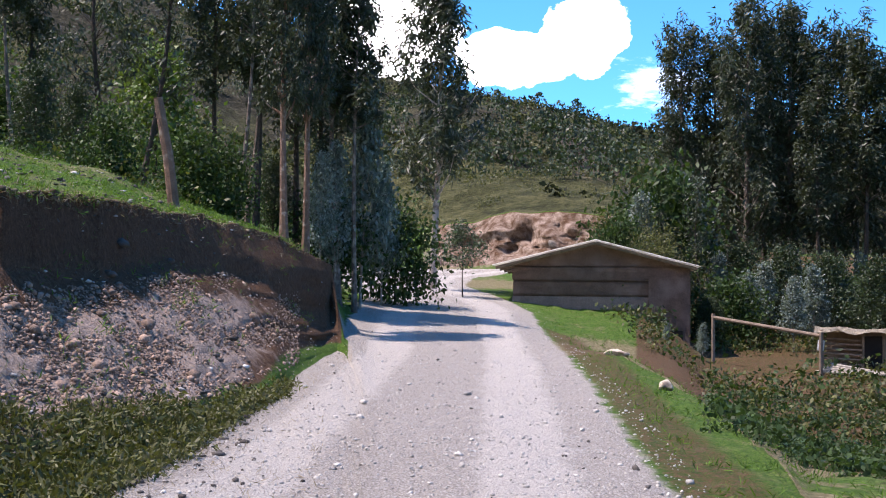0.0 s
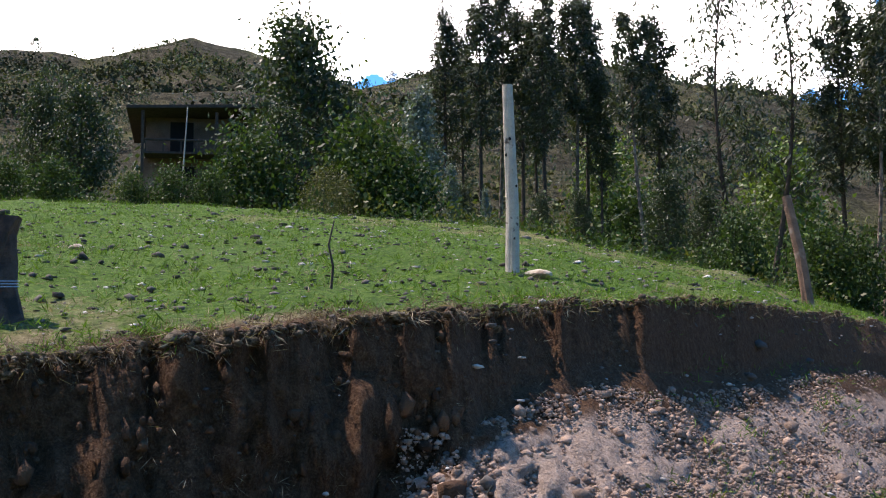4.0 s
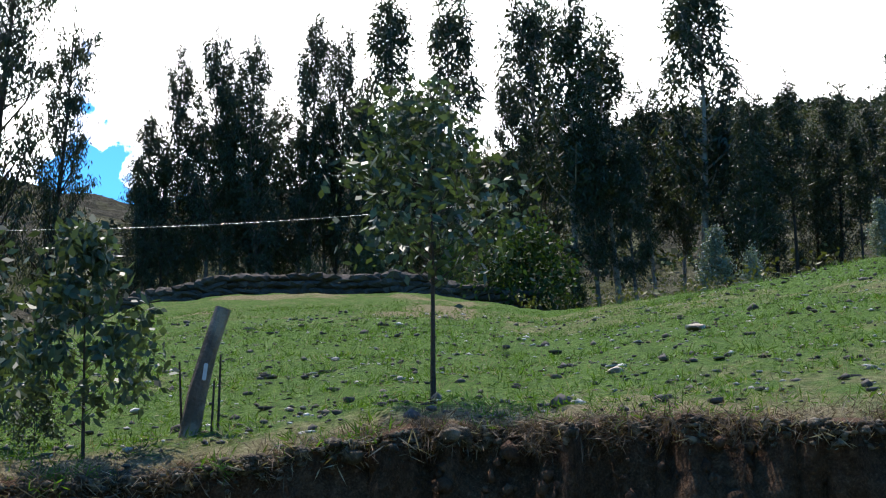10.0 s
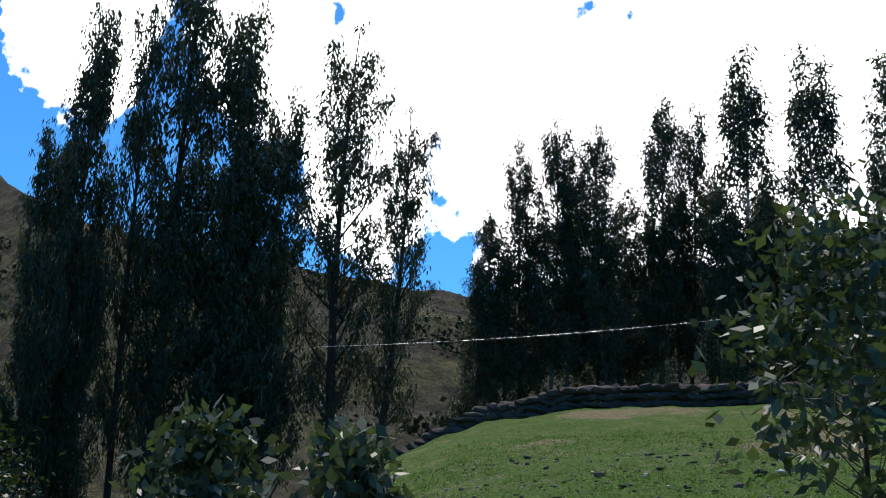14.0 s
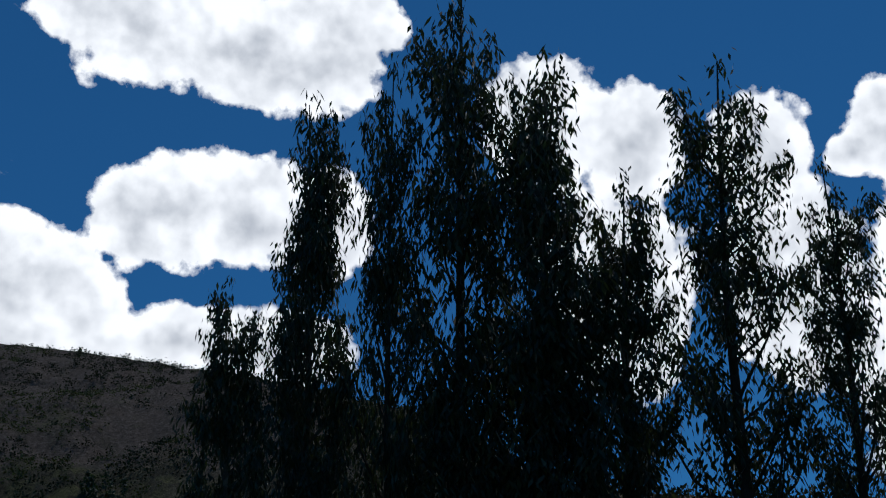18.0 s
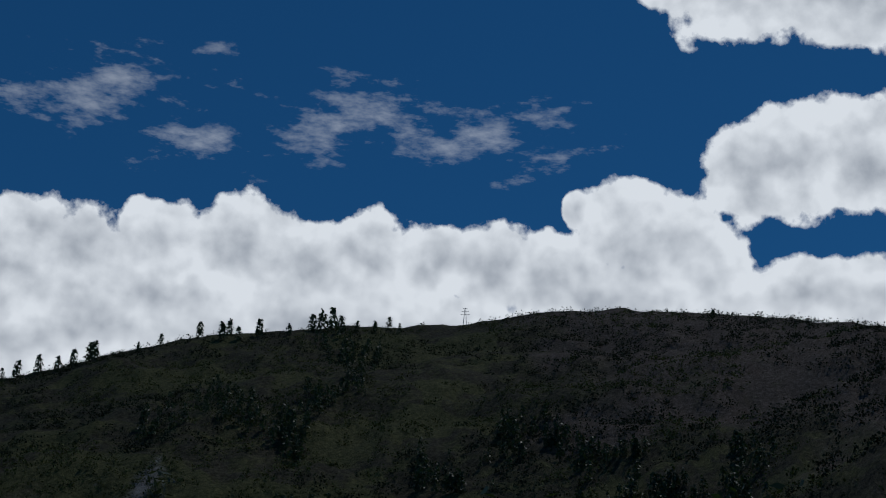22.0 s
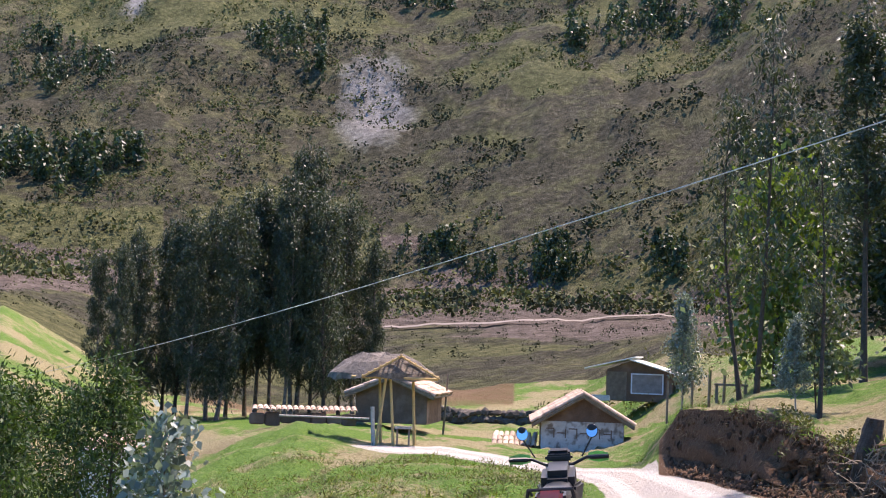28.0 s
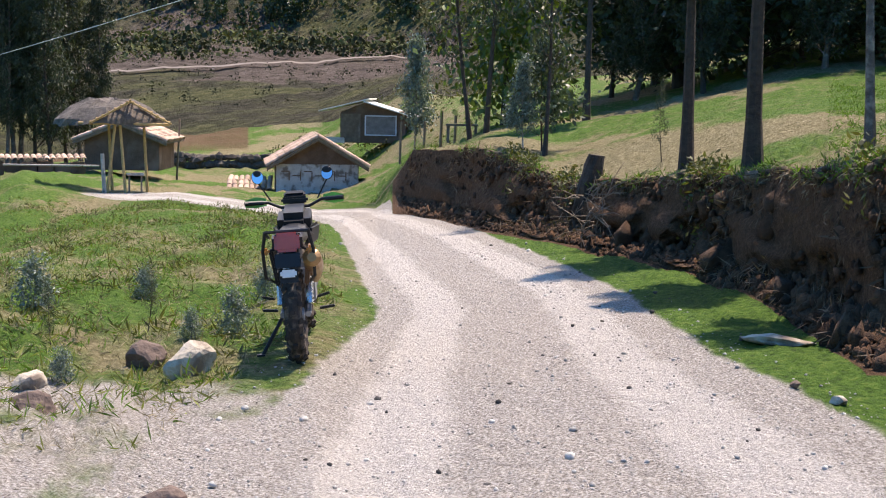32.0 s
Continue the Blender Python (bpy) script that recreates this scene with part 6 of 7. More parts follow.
def tile_mesh(length=0.42, r=0.1):
    v, f = [], []
    n = 5
    for k in range(n + 1):
        t = math.pi * k / n
        for y, rr in ((0, r), (length, r * 0.82)):
            v.append((math.cos(t) * rr, y, math.sin(t) * rr * 0.75))
            v.append((math.cos(t) * rr * 0.8, y, math.sin(t) * rr * 0.75 - 0.02))
    for k in range(n):
        o = 4 * k
        f += [(o, o + 4, o + 6, o + 2), (o + 1, o + 3, o + 7, o + 5), (o, o + 1, o + 5, o + 4), (o + 2, o + 6, o + 7, o + 3)]
    return mesh_of("tile", v, f, TILE)


TILE_ME = tile_mesh()


def tile_slope(parent, corner, across, down, n, rows_, seed=0):
    """Rows of clay tiles from the ridge corner, stepping across and down the slope."""
    rng = np.random.default_rng(seed)
    ax, dn = Vector(across), Vector(down)
    yv = -dn.normalized()
    xv = ax.normalized()
    zv = xv.cross(yv)
    if zv.z < 0:
        xv, zv = -xv, -zv
    for i in range(n):
        for j in range(rows_):
            p = Vector(corner) + ax * ((i + 0.5) / n) + dn * ((j + 1.05) / rows_) + zv * 0.03
            m = Matrix((xv, yv, zv)).transposed().to_4x4()
            m.translation = p
            m = m @ pose(0, 0, 0.006 * (j % 2), rng.normal() * 1.5, 0, rng.normal() * 3)
            k = ax.length / n / 0.2
            part("tile", TILE_ME, None, parent, m=m @ Matrix.Diagonal((k, dn.length / rows_ / 0.38, k, 1)))


def tiled_hut(name, az, r, z, w, ze, za, depth, label, facing=None, front=ADOBE, n=10, rows_=7, lean=0.0, over=0.35, ridge_shift=0.0, lower=None):
    h = site(name, az, r, facing, z, label, "hut")
    part("front_wall", cuboid((w, 0.3, ze), (0, 0.15, ze / 2), bevel=0.02), front, h)
    part("gable", prism([(-w / 2, ze), (w / 2, ze), (ridge_shift, za)], 0.3), ADOBE, h)
    part("back_wall", cuboid((w, 0.3, ze), (0, depth - 0.15, ze / 2), bevel=0.02), ADOBE, h)
    for s in (-1, 1):
        part("side_wall", cuboid((0.3, depth - 0.6, ze), (s * (w / 2 - 0.15), depth / 2, ze / 2)), ADOBE, h)
        run = Vector((s * (w / 2 + over) - ridge_shift, 0, (ze - za) * (w / 2 + over) / (w / 2)))
        slab = bmesh.new()
        c0 = Vector((ridge_shift, -over, za + 0.05))
        q = [c0, c0 + run, c0 + run + Vector((0, depth + 2 * over, 0)), c0 + Vector((0, depth + 2 * over, 0))]
        lo = [slab.verts.new(p) for p in q]
        hi = [slab.verts.new(p + Vector((0, 0, 0.06))) for p in q]
        slab.faces.new(lo)
        slab.faces.new(hi)
        for i in range(4):
            slab.faces.new((lo[i], lo[(i + 1) % 4], hi[(i + 1) % 4], hi[i]))
        bmesh.ops.recalc_face_normals(slab, faces=slab.faces[:])
        part("roof_boards", slab, WOOD, h)
        tile_slope(h, c0 + Vector((0, 0, 0.07)), (0, depth + 2 * over, 0), run, n, rows_, seed=int(az))
        part("rafter", rod(c0 + Vector((0, 0.05, -0.04)), c0 + run + Vector((0, 0.05, -0.04)), 0.045, material=WOOD), None, h)
    return h


barn()
HUT = tiled_hut("tiled_hut", 133.05, 50.5, EYE - 50.5 * math.tan(radians(4.4)), 3.05, 1.22, 2.12, 3.2, "adobe hut with a clay tile roof and whitewashed front", facing=136, front=GREYWASH, n=14, rows_=8)
for k in range(6):
    x0 = -1.2 + k * 0.42
    part("painted_mark", cuboid((0.3, 0.012, 0.04), (x0, -0.006, 0.95 - 0.16 * (k % 2))), ADOBE, HUT)
    part("painted_mark", cuboid((0.04, 0.012, 0.34), (x0 + 0.15, -0.006, 0.78)), ADOBE, HUT)
# low tiled lean-to beside the hut
LEAN = site("tiled_wall", 135.9, 51, 133, EYE - 51 * math.tan(radians(4.6)), "low mud wall capped with clay tiles", "wall")
part("wall", cuboid((1.5, 0.5, 0.55), (0, 0.3, 0.27), bevel=0.03), ADOBE, LEAN)
tile_slope(LEAN, (-0.85, 0.75, 0.85), (1.7, 0, 0), (0, -0.95, -0.42), 8, 3, 3)
BACK = tiled_hut("tiled_house", 141.1, 54, EYE - 54 * math.tan(radians(3.35)), 2.9, 1.15, 1.75, 3.0, "brown adobe house with a pale tile roof", facing=128, n=12, rows_=7)

# ruined wall topped with tiles
RUIN = site("ruined_wall", 144.7, 52, 150, EYE - 52 * math.tan(radians(3.5)), "ruined low adobe wall with broken tiles on top", "wall")
for k in range(7):
    part("wall_piece", cuboid((0.56, 0.4, 0.42 + 0.12 * math.sin(k * 2.1)), (-1.8 + k * 0.58, 0.05 * math.sin(k), 0.2), (0, 2 * math.sin(k), 3 * math.sin(k * 1.7)), bevel=0.04), ADOBE, RUIN)
tile_slope(RUIN, (-2.0, 0.3, 0.62), (4.0, 0, 0), (0, -0.6, -0.12), 18, 2, 5)
part("rail", rod((-1.0, -0.4, 0.35), (2.4, -0.5, 0.3), 0.04, material=WOOD_PALE), None, RUIN)


def gazebo():
    g = site("thatched_shelter", 141.35, 40, 141, EYE - 40 * math.tan(radians(4.2)), "open shelter of poles with a grey thatched roof", "shelter")
    roof_z = 1.95
    for x0, y0, x1, y1 in ((-0.25, -0.5, 0.02, -0.35), (0.28, -0.45, 0.12, -0.35), (-0.1, 0.6, -0.2, 0.7), (0.9, 0.6, 0.8, 0.7)):
        part("post", rod((x0, y0, -0.15), (x1, y1, roof_z + 0.15), 0.05, 0.04, material=WOOD_NEW), None, g)
    part("short_post", rod((-0.3, -0.7, -0.1), (-0.36, -0.7, 1.1), 0.06, material=WOOD_PALE), None, g)
    part("bench", cuboid((0.5, 0.3, 0.06), (0.55, -0.3, 0.5), bevel=0.01), WOOD_PALE, g)
    for x in (0.38, 0.72):
        part("bench_leg", cuboid((0.05, 0.2, 0.5), (x, -0.3, 0.25)), WOOD, g)
    # rounded thatch at the back, an open timber gable in front
    rng = np.random.default_rng(12)
    bm = bmesh.new()
    ring = []
    for rad, z in ((1.5, roof_z - 0.06), (1.46, roof_z + 0.12), (1.1, roof_z + 0.42), (0.62, roof_z + 0.62), (0.1, roof_z + 0.68)):
        ring.append([bm.verts.new((-0.1 + rad * math.cos(2 * math.pi * k / 26) * (1.05 + rng.normal() * 0.03), 0.45 + rad * 0.8 * math.sin(2 * math.pi * k / 26) * (1 + rng.normal() * 0.03), z + rng.normal() * 0.035)) for k in range(26)])
    for a, c in zip(ring, ring[1:]):
        for k in range(26):
            bm.faces.new((a[k], a[(k + 1) % 26], c[(k + 1) % 26], c[k]))
    bm.faces.new(ring[-1])
    inner = [bm.verts.new((v.co.x * 0.92, v.co.y * 0.92 + 0.03, v.co.z + 0.08)) for v in ring[0]]
    apex = bm.verts.new((-0.1, 0.45, roof_z + 0.5))
    for k in range(26):
        bm.faces.new((ring[0][(k + 1) % 26], ring[0][k], inner[k], inner[(k + 1) % 26]))
        bm.faces.new((inner[(k + 1) % 26], inner[k], apex))
    part("thatch", bm, THATCH, g)
    top_, eave = roof_z + 0.62, roof_z + 0.0
    for s_ in (-1, 1):
        for k in range(6):
            y_ = -0.95 + 0.24 * k
            part("rafter", rod((0.42 + s_ * 1.12, y_, eave), (0.42, y_, top_), 0.03, material=WOOD_NEW), None, g)
        for k in range(7):
            t = 0.08 + 0.9 * k / 6
            part("batten", rod((0.42 + s_ * 1.12 * t, -1.05, top_ + (eave - top_) * t + 0.04), (0.42 + s_ * 1.12 * t, 0.35, top_ + (eave - top_) * t + 0.04), 0.022, material=WOOD_NEW), None, g)
    part("ridge_pole", rod((0.42, -1.1, top_ + 0.03), (0.42, 0.5, top_ + 0.03), 0.035, material=WOOD_NEW), None, g)
    part("tie_beam", rod((-1.0, -0.55, roof_z), (1.5, -0.55, roof_z - 0.02), 0.04, material=WOOD_NEW), None, g)
    part("tie_beam", rod((-1.0, 0.75, roof_z), (1.5, 0.75, roof_z - 0.02), 0.04, material=WOOD_NEW), None, g)


gazebo()


def shed():
    s = site("shed", 130.75, 60, 124, EYE - 60 * math.tan(radians(2.1)), "dark timber shed with a pale sheet roof and a board", "shed")
    part("body", cuboid((2.9, 2.4, 1.35), (0, 1.2, 0.68), bevel=0.02), ADOBE, s)
    part("gable", prism([(-1.45, 1.35), (1.45, 1.35), (-0.4, 1.75)], 2.4), ADOBE, s)
    for k in range(8):
        part("plank", cuboid((0.16, 0.03, 1.25), (-1.35 + 0.17 * k * 0.6, -0.02, 0.65)), WOOD, s)
    part("sign_board", cuboid((1.3, 0.04, 0.8), (0.35, -0.05, 0.78)), mat("grey board", (0.20, 0.18, 0.17), 0.9, scale=6, var=0.4), s)
    for dx, dz, w, h in ((0, 0.42, 1.4, 0.05), (0, -0.42, 1.4, 0.05), (-0.68, 0, 0.05, 0.88), (0.68, 0, 0.05, 0.88)):
        part("frame", cuboid((w, 0.07, h), (0.35 + dx, -0.06, 0.78 + dz)), PLASTER, s)
    part("roof_sheet", cuboid((2.3, 3.0, 0.05), (-1.25, 1.1, 1.66), (0, -14, 0), bevel=0.01), METAL_PALE, s, "pale metal roof sheet")
    part("roof_sheet", cuboid((2.4, 3.0, 0.05), (0.75, 1.1, 1.5), (0, 16, 0), bevel=0.01), METAL_PALE, s, "pale metal roof sheet")
    part("step", cuboid((0.9, 0.6, 0.25), (-1.7, 0.2, 0.1), bevel=0.03), STONE, s)


shed()


def white_house():
    h = site("white_house", 151.6, 24.5, 160, EYE - 24.5 * math.tan(radians(7.4)), "white plastered wall with a clay tile coping", "house")
    part("wall", cuboid((1.5, 0.35, 1.15), (0, 0.2, 0.57), bevel=0.01), PLASTER, h)
    part("side_wall", cuboid((0.35, 1.6, 1.1), (-0.57, 1.1, 0.55), bevel=0.01), PLASTER, h)
    tile_slope(h, (-0.85, 0.5, 1.34), (1.7, 0, 0), (0, -0.7, -0.2), 9, 2, 8)


white_house()


def hill_house():
    h = site("adobe_house", 35.9, 47.5, 36, EYE + 47.5 * math.tan(radians(9.3)), "two-storey adobe house with a wooden balcony", "house", sink=0.6)
    w = 5.0
    z2 = 3.0
    part("lower_wall", cuboid((w, 3.6, 1.5), (0, 1.8, 0.75), bevel=0.03), ADOBE, h)
    part("upper_wall", cuboid((w - 0.1, 3.4, z2 - 1.5), (0, 1.95, (z2 + 1.5) / 2), bevel=0.03), ADOBE, h)
    part("roof", cuboid((w + 1.1, 5.0, 0.12), (0, 1.5, z2 + 0.06), (-3, -2, 0), bevel=0.02), BARK_DARK, h, "dark overhanging roof")
    part("balcony_floor", cuboid((w + 0.1, 0.9, 0.08), (0.1, -0.4, 1.55), bevel=0.01), BARK_DARK, h)
    part("handrail", rod((-w / 2, -0.8, 2.0), (w / 2 + 0.1, -0.8, 2.0), 0.04, material=BARK_DARK), None, h)
    for k in range(9):
        part("baluster", cuboid((0.05, 0.05, 0.45), (-w / 2 + 0.1 + k * (w - 0.2) / 8, -0.8, 1.78)), BARK_DARK, h)
    for x in (-w / 2, 0, w / 2):
        part("post", cuboid((0.1, 0.1, z2), (x, -0.8, z2 / 2)), BARK_DARK, h)
    for x in (-1.2, 0.9):
        d = part("door", cuboid((0.8, 0.06, 1.25), (x, 0.22, 2.2)), DARK, h)
        part("window", cuboid((0.6, 0.06, 0.6), (x + 0.2, -0.02, 0.9)), DARK, h)


hill_house()
POLE = site("aerial_pole", 37.4, 45, label="thin leaning pole in front of the house", category="pole")
part("pole", rod((0, 0, -0.2), (0.22, 0, 3.7), 0.035, 0.02, material=WOOD_PALE), None, POLE)


def small_shed():
    s = site("stone_shed", 46.2, 45, 40, EYE + 45 * math.tan(radians(8.4)), "small grey stone shed with a sloping roof", "shed", sink=0.3)
    part("wall", prism([(-0.75, 0), (0.75, 0), (0.75, 1.25), (-0.75, 1.75)], 1.4), ADOBE, s)
    part("roof", cuboid((1.9, 1.8, 0.08), (0, 0.7, 1.6), (0, 18, 0), bevel=0.01), WOOD, s)
    part("fence_rail", rod((-1.7, 0, 0.75), (-0.75, 0, 0.8), 0.03, material=WOOD_PALE), None, s)
    part("fence_post", rod((-1.7, 0, -0.1), (-1.7, 0, 0.85), 0.04, material=WOOD_PALE), None, s)


small_shed()


def thatched_byre():
    s = site("thatched_byre", -17.1, 37.5, z=EYE - 37.5 * math.tan(radians(2.4)), label="small dark byre of poles under dry thatch", category="byre")
    part("back_wall", cuboid((1.9, 0.12, 1.05), (0.1, 0.9, 0.52)), WOOD, s)
    part("dark_inside", cuboid((0.45, 0.9, 0.95), (0.35, 0.4, 0.48)), DARK, s)
    for k in range(7):
        part("slat", rod((-0.9, 0.02, 0.1 + k * 0.13), (0.1, 0.0, 0.06 + k * 0.13), 0.03, material=WOOD), None, s)
    for x in (-0.95, 0.1, 0.62, 1.1):
        part("post", rod((x, 0, -0.15), (x, 0, 1.1), 0.05, material=WOOD), None, s)
    rng = np.random.default_rng(4)
    bm = bmesh.new()
    g = [[bm.verts.new((-1.15 + 2.5 * i / 12, -0.35 + 1.5 * j / 4, 1.05 + 0.12 * (1 - abs(j - 2) / 2) + rng.normal() * 0.03)) for j in range(5)] for i in range(13)]
    for a, c in zip(g, g[1:]):
        for j in range(4):
            bm.faces.new((a[j], c[j], c[j + 1], a[j + 1]))
    bmesh.ops.solidify(bm, geom=bm.faces[:], thickness=0.16)
    part("thatch", bm, THATCH_PALE, s)
    for k in range(5):
        part("loose_pole", rod((-1.1 + 0.1 * k, -0.4, 0.02 + 0.05 * k), (0.5 + 0.1 * k, -0.6, -0.02), 0.035, material=WOOD_PALE), None, s)
    part("rag", cuboid((0.18, 0.05, 0.3), (-0.98, -0.08, 0.7), (0, 8, 0), bevel=0.02), PLASTER, s)


thatched_byre()
RAIL = new("pole_rail")
tagged(RAIL, "long bare pole laid across posts by the barn", "rail")
p0, p1 = at_az(-11.3, 38.5), at_az(-15.6, 37)
part("rail", rod((*p0, EYE - 38.5 * math.tan(radians(.25))), (*p1, EYE - 37 * math.tan(radians(.95))), 0.05, material=WOOD), None, RAIL)
for (x, y), el in ((p0, .25), (p1, .95)):
    part("post", rod((x, y, ground_z(x, y) - 0.2), (x, y, EYE - 37.5 * math.tan(radians(el)) + 0.1), 0.05, material=WOOD), None, RAIL)


# dry stone wall across the field
def stone_wall(name, a0, a1, r, h, label, n, size, material, rows_=3):
    w = tagged(new(name), label, "wall")
    rng = np.random.default_rng(n)
    shapes = []
    for k in range(6):
        v, f = lump(rng, 0.12)
        shapes.append(mesh_of("stone", v * np.array([0.62, 0.5, 0.5]), f, material))
    for j in range(rows_):
        for i in range(n):
            a = a0 + (a1 - a0) * (i + 0.5 * (j % 2)) / n
            rr = r(a) if callable(r) else r
            x, y = at_az(a, rr)
            m = pose(x, y, ground_z(x, y) + h * (j + 0.4) / rows_, rng.normal() * 12, rng.normal() * 12, a + rng.normal() * 20)
            s = size * rng.uniform(0.8, 1.3)
            part("stone", shapes[int(rng.integers(6))], None, w, m=m @ Matrix.Diagonal((s * 1.25, s, h / rows_ * 1.15, 1)))
    return w


WALL_STONE = mat("field stone", (0.085, 0.07, 0.058), 0.95, bump=0.02, scale=6, var=0.4, object_random=0.35)
stone_wall("field_wall", 71.5, 92, 38.6, 0.62, "low dark dry stone wall across the field", 52, 0.42, WALL_STONE)
stone_wall("terrace_wall", 133.6, 139.4, 66, 0.7, "low earth and stone terrace wall below the meadow", 22, 0.42, WALL_STONE, 2)


# posts, stumps and logs
def log_mesh(points, radii, material, seed, name="log", rough=0.12, sides=14):
    rng = np.random.default_rng(seed)
    v, f = tube(points, radii, sides)
    v = np.array(v)
    pts = np.asarray(points, float)
    o = 0
    for i in range(len(pts)):
        seg = v[o:o + sides]
        v[o:o + sides] = pts[i] + (seg - pts[i]) * (1 + rng.normal(size=(sides, 1)) * rough)
        o += sides
    return mesh_of(name, v, f, material)


POST = site("fence_pole", 23.5, 15.0, label="bleached upright wooden pole standing in the grass", category="pole")
part("pole", log_mesh([(0, 0, -0.2), (0.01, 0, 0.7), (-0.01, 0, 1.42), (-0.03, 0, 2.1)], [0.08, 0.072, 0.066, 0.06], WOOD_PALE, 1, rough=0.04), None, POST)
for z, t in ((0.5, 1), (0.8, 2.2), (1.1, 4), (1.4, 5), (0.3, 0.4), (1.25, 3.3)):
    part("knot", cuboid((0.03, 0.03, 0.04), (0.066 * math.sin(t), -0.066 * abs(math.cos(t)), z * 1.18), bevel=0.008), DARK, POST)
POST2 = site("leaning_post", 11.2, 23.0, label="thick brown post leaning on the bank", category="post")
part("post", log_mesh([(0, 0, -0.25), (-0.14, 0, 0.85), (-0.33, 0, 1.85)], [0.10, 0.09, 0.08], BARK_RED, 2, rough=0.06), None, POST2)
STUMP = site("tree_stump", 45.2, 10.6, label="rotten reddish tree stump on the bank", category="stump")
part("stump", log_mesh([(0.03, 0, -0.25), (0.02, 0, 0.03), (0.01, 0, 0.2), (0.0, 0, 0.4), (0.0, 0, 0.6), (0, 0, 0.73), (0, 0, 0.74)], [0.33, 0.27, 0.24, 0.235, 0.235, 0.24, 0.16], WOOD_ROT, 3, rough=0.07, sides=20), None, STUMP)
part("moss", cuboid((0.16, 0.12, 0.05), (0.03, 0, 0.76), bevel=0.02), LEAF_OLIVE, STUMP)
for k in range(3):
    part("wire", rod((-0.75, -0.2, 0.17 + 0.03 * k), (0.25, -0.25, 0.2 + 0.02 * k), 0.004, sides=4, material=WIRE), None, STUMP)
LOGX = site("fallen_log", 47.3, 17.8, label="dark rotten log lying in the grass", category="log")
part("log", log_mesh([(-0.86, 0, 0.26), (-0.82, 0, 0.25), (-0.6, 0, 0.23), (-0.25, 0.02, 0.21), (0.2, 0.06, 0.22), (0.6, 0.1, 0.25), (0.8, 0.12, 0.27), (0.84, 0.12, 0.27)], [0.16, 0.27, 0.24, 0.2, 0.19, 0.2, 0.17, 0.1], BARK_DARK, 4, rough=0.08), None, LOGX)
part("broken_stub", rod((-0.8, 0, 0.4), (-0.86, -0.02, 0.6), 0.06, 0.025, material=BARK_DARK), None, LOGX)
STICK = site("dead_sapling", 31.2, 12.2, label="dead crooked sapling stem in the grass", category="sapling")
v, f = tube([(0, 0, -0.05), (0.02, 0, 0.2), (-0.02, 0, 0.4), (0.03, 0, 0.62)], [0.014, 0.012, 0.01, 0.006], 5)
part("stem", mesh_of("stem", v, f, BARK_DARK), None, STICK)
LEANLOG = site("broken_post", 85.95, 10.4, label="thick leaning grey post split at the side", category="post")
part("post", log_mesh([(-0.06, 0, -0.2), (0.04, 0, 0.3), (0.13, 0, 0.62), (0.24, 0, 0.95)], [0.085, 0.075, 0.065, 0.06], BARK, 5, rough=0.06), None, LEANLOG)
part("split_wood", cuboid((0.03, 0.02, 0.13), (0.10, -0.085, 0.46), (0, 8, 0), bevel=0.005), PLASTER, LEANLOG, "pale freshly split wood")
for dx, h in ((-0.07, 0.55), (0.14, 0.4), (0.19, 0.6)):
    part("stake", rod((dx, 0.05, -0.1), (dx + (0.03 if dx > 0 else -0.02), 0.05, h), 0.012, 0.008, 5, material=BARK_DARK), None, LEANLOG)
ST2 = site("tree_stump", 121.5, 17.2, label="dark broken stump on top of the bank", category="stump")
part("stump", log_mesh([(0, 0, -0.4), (0, 0, 0), (0.03, 0, 0.25), (0.05, 0, 0.4)], [0.2, 0.15, 0.12, 0.1], BARK_DARK, 6, rough=0.14), None, ST2)
DEAD = site("dead_bush", 121.4, 16.0, label="dry brown dead bush hanging on the bank", category="bush")
rng = np.random.default_rng(9)
bits = []
for k in range(46):
    a0_ = np.array([rng.normal() * 0.1, -0.05, 0.1 + rng.uniform(0, 0.6)])
    d = np.array([rng.normal() * 0.22, -abs(rng.normal() * 0.12), rng.normal() * 0.2])
    bits.append(tube([a0_, a0_ + d * 0.5 + rng.normal(size=3) * 0.03, a0_ + d], [0.008, 0.006, 0.003], 3))
for v, f in bits:
    part("twig", mesh_of("twig", v, f, WOOD), None, DEAD)
ST3 = site("tree_stump", 103.8, 10.2, label="small dark stump at the field edge", category="stump")
part("stump", log_mesh([(0, 0, -0.2), (0, 0, 0), (0.02, 0, 0.14), (0.03, 0, 0.2)], [0.1, 0.075, 0.065, 0.05], BARK_DARK, 7, rough=0.1), None, ST3)
for k, (az, r, h) in enumerate([(127.9, 40, 1.1), (127.3, 40.5, .9), (128.6, 46, 1.2), (129.6, 50, 1.6), (125.9, 41, .9)]):
    q = site("fence_post", az, r, label="dark wooden fence post by the meadow", category="post")
    q["group"] = "fence posts"
    part("post", rod((0, 0, -0.2), (0.03, 0, h), 0.045, material=WOOD), None, q)
BENCH = site("rail_bench", 127.0, 37.5, label="rough wooden rail bench under the tree", category="bench")
part("seat", cuboid((0.9, 0.2, 0.06), (0, 0, 0.45), bevel=0.01), WOOD, BENCH)
for x in (-0.38, 0.38):
    part("leg", cuboid((0.08, 0.08, 0.5), (x, 0, 0.2)), WOOD, BENCH)
MAST = site("power_pole", 138.9, 56, label="thin dark wooden pole on the meadow edge", category="pole")
part("pole", rod((0, 0, -0.2), (0.15, 0, 2.5), 0.05, 0.035, material=WOOD), None, MAST)


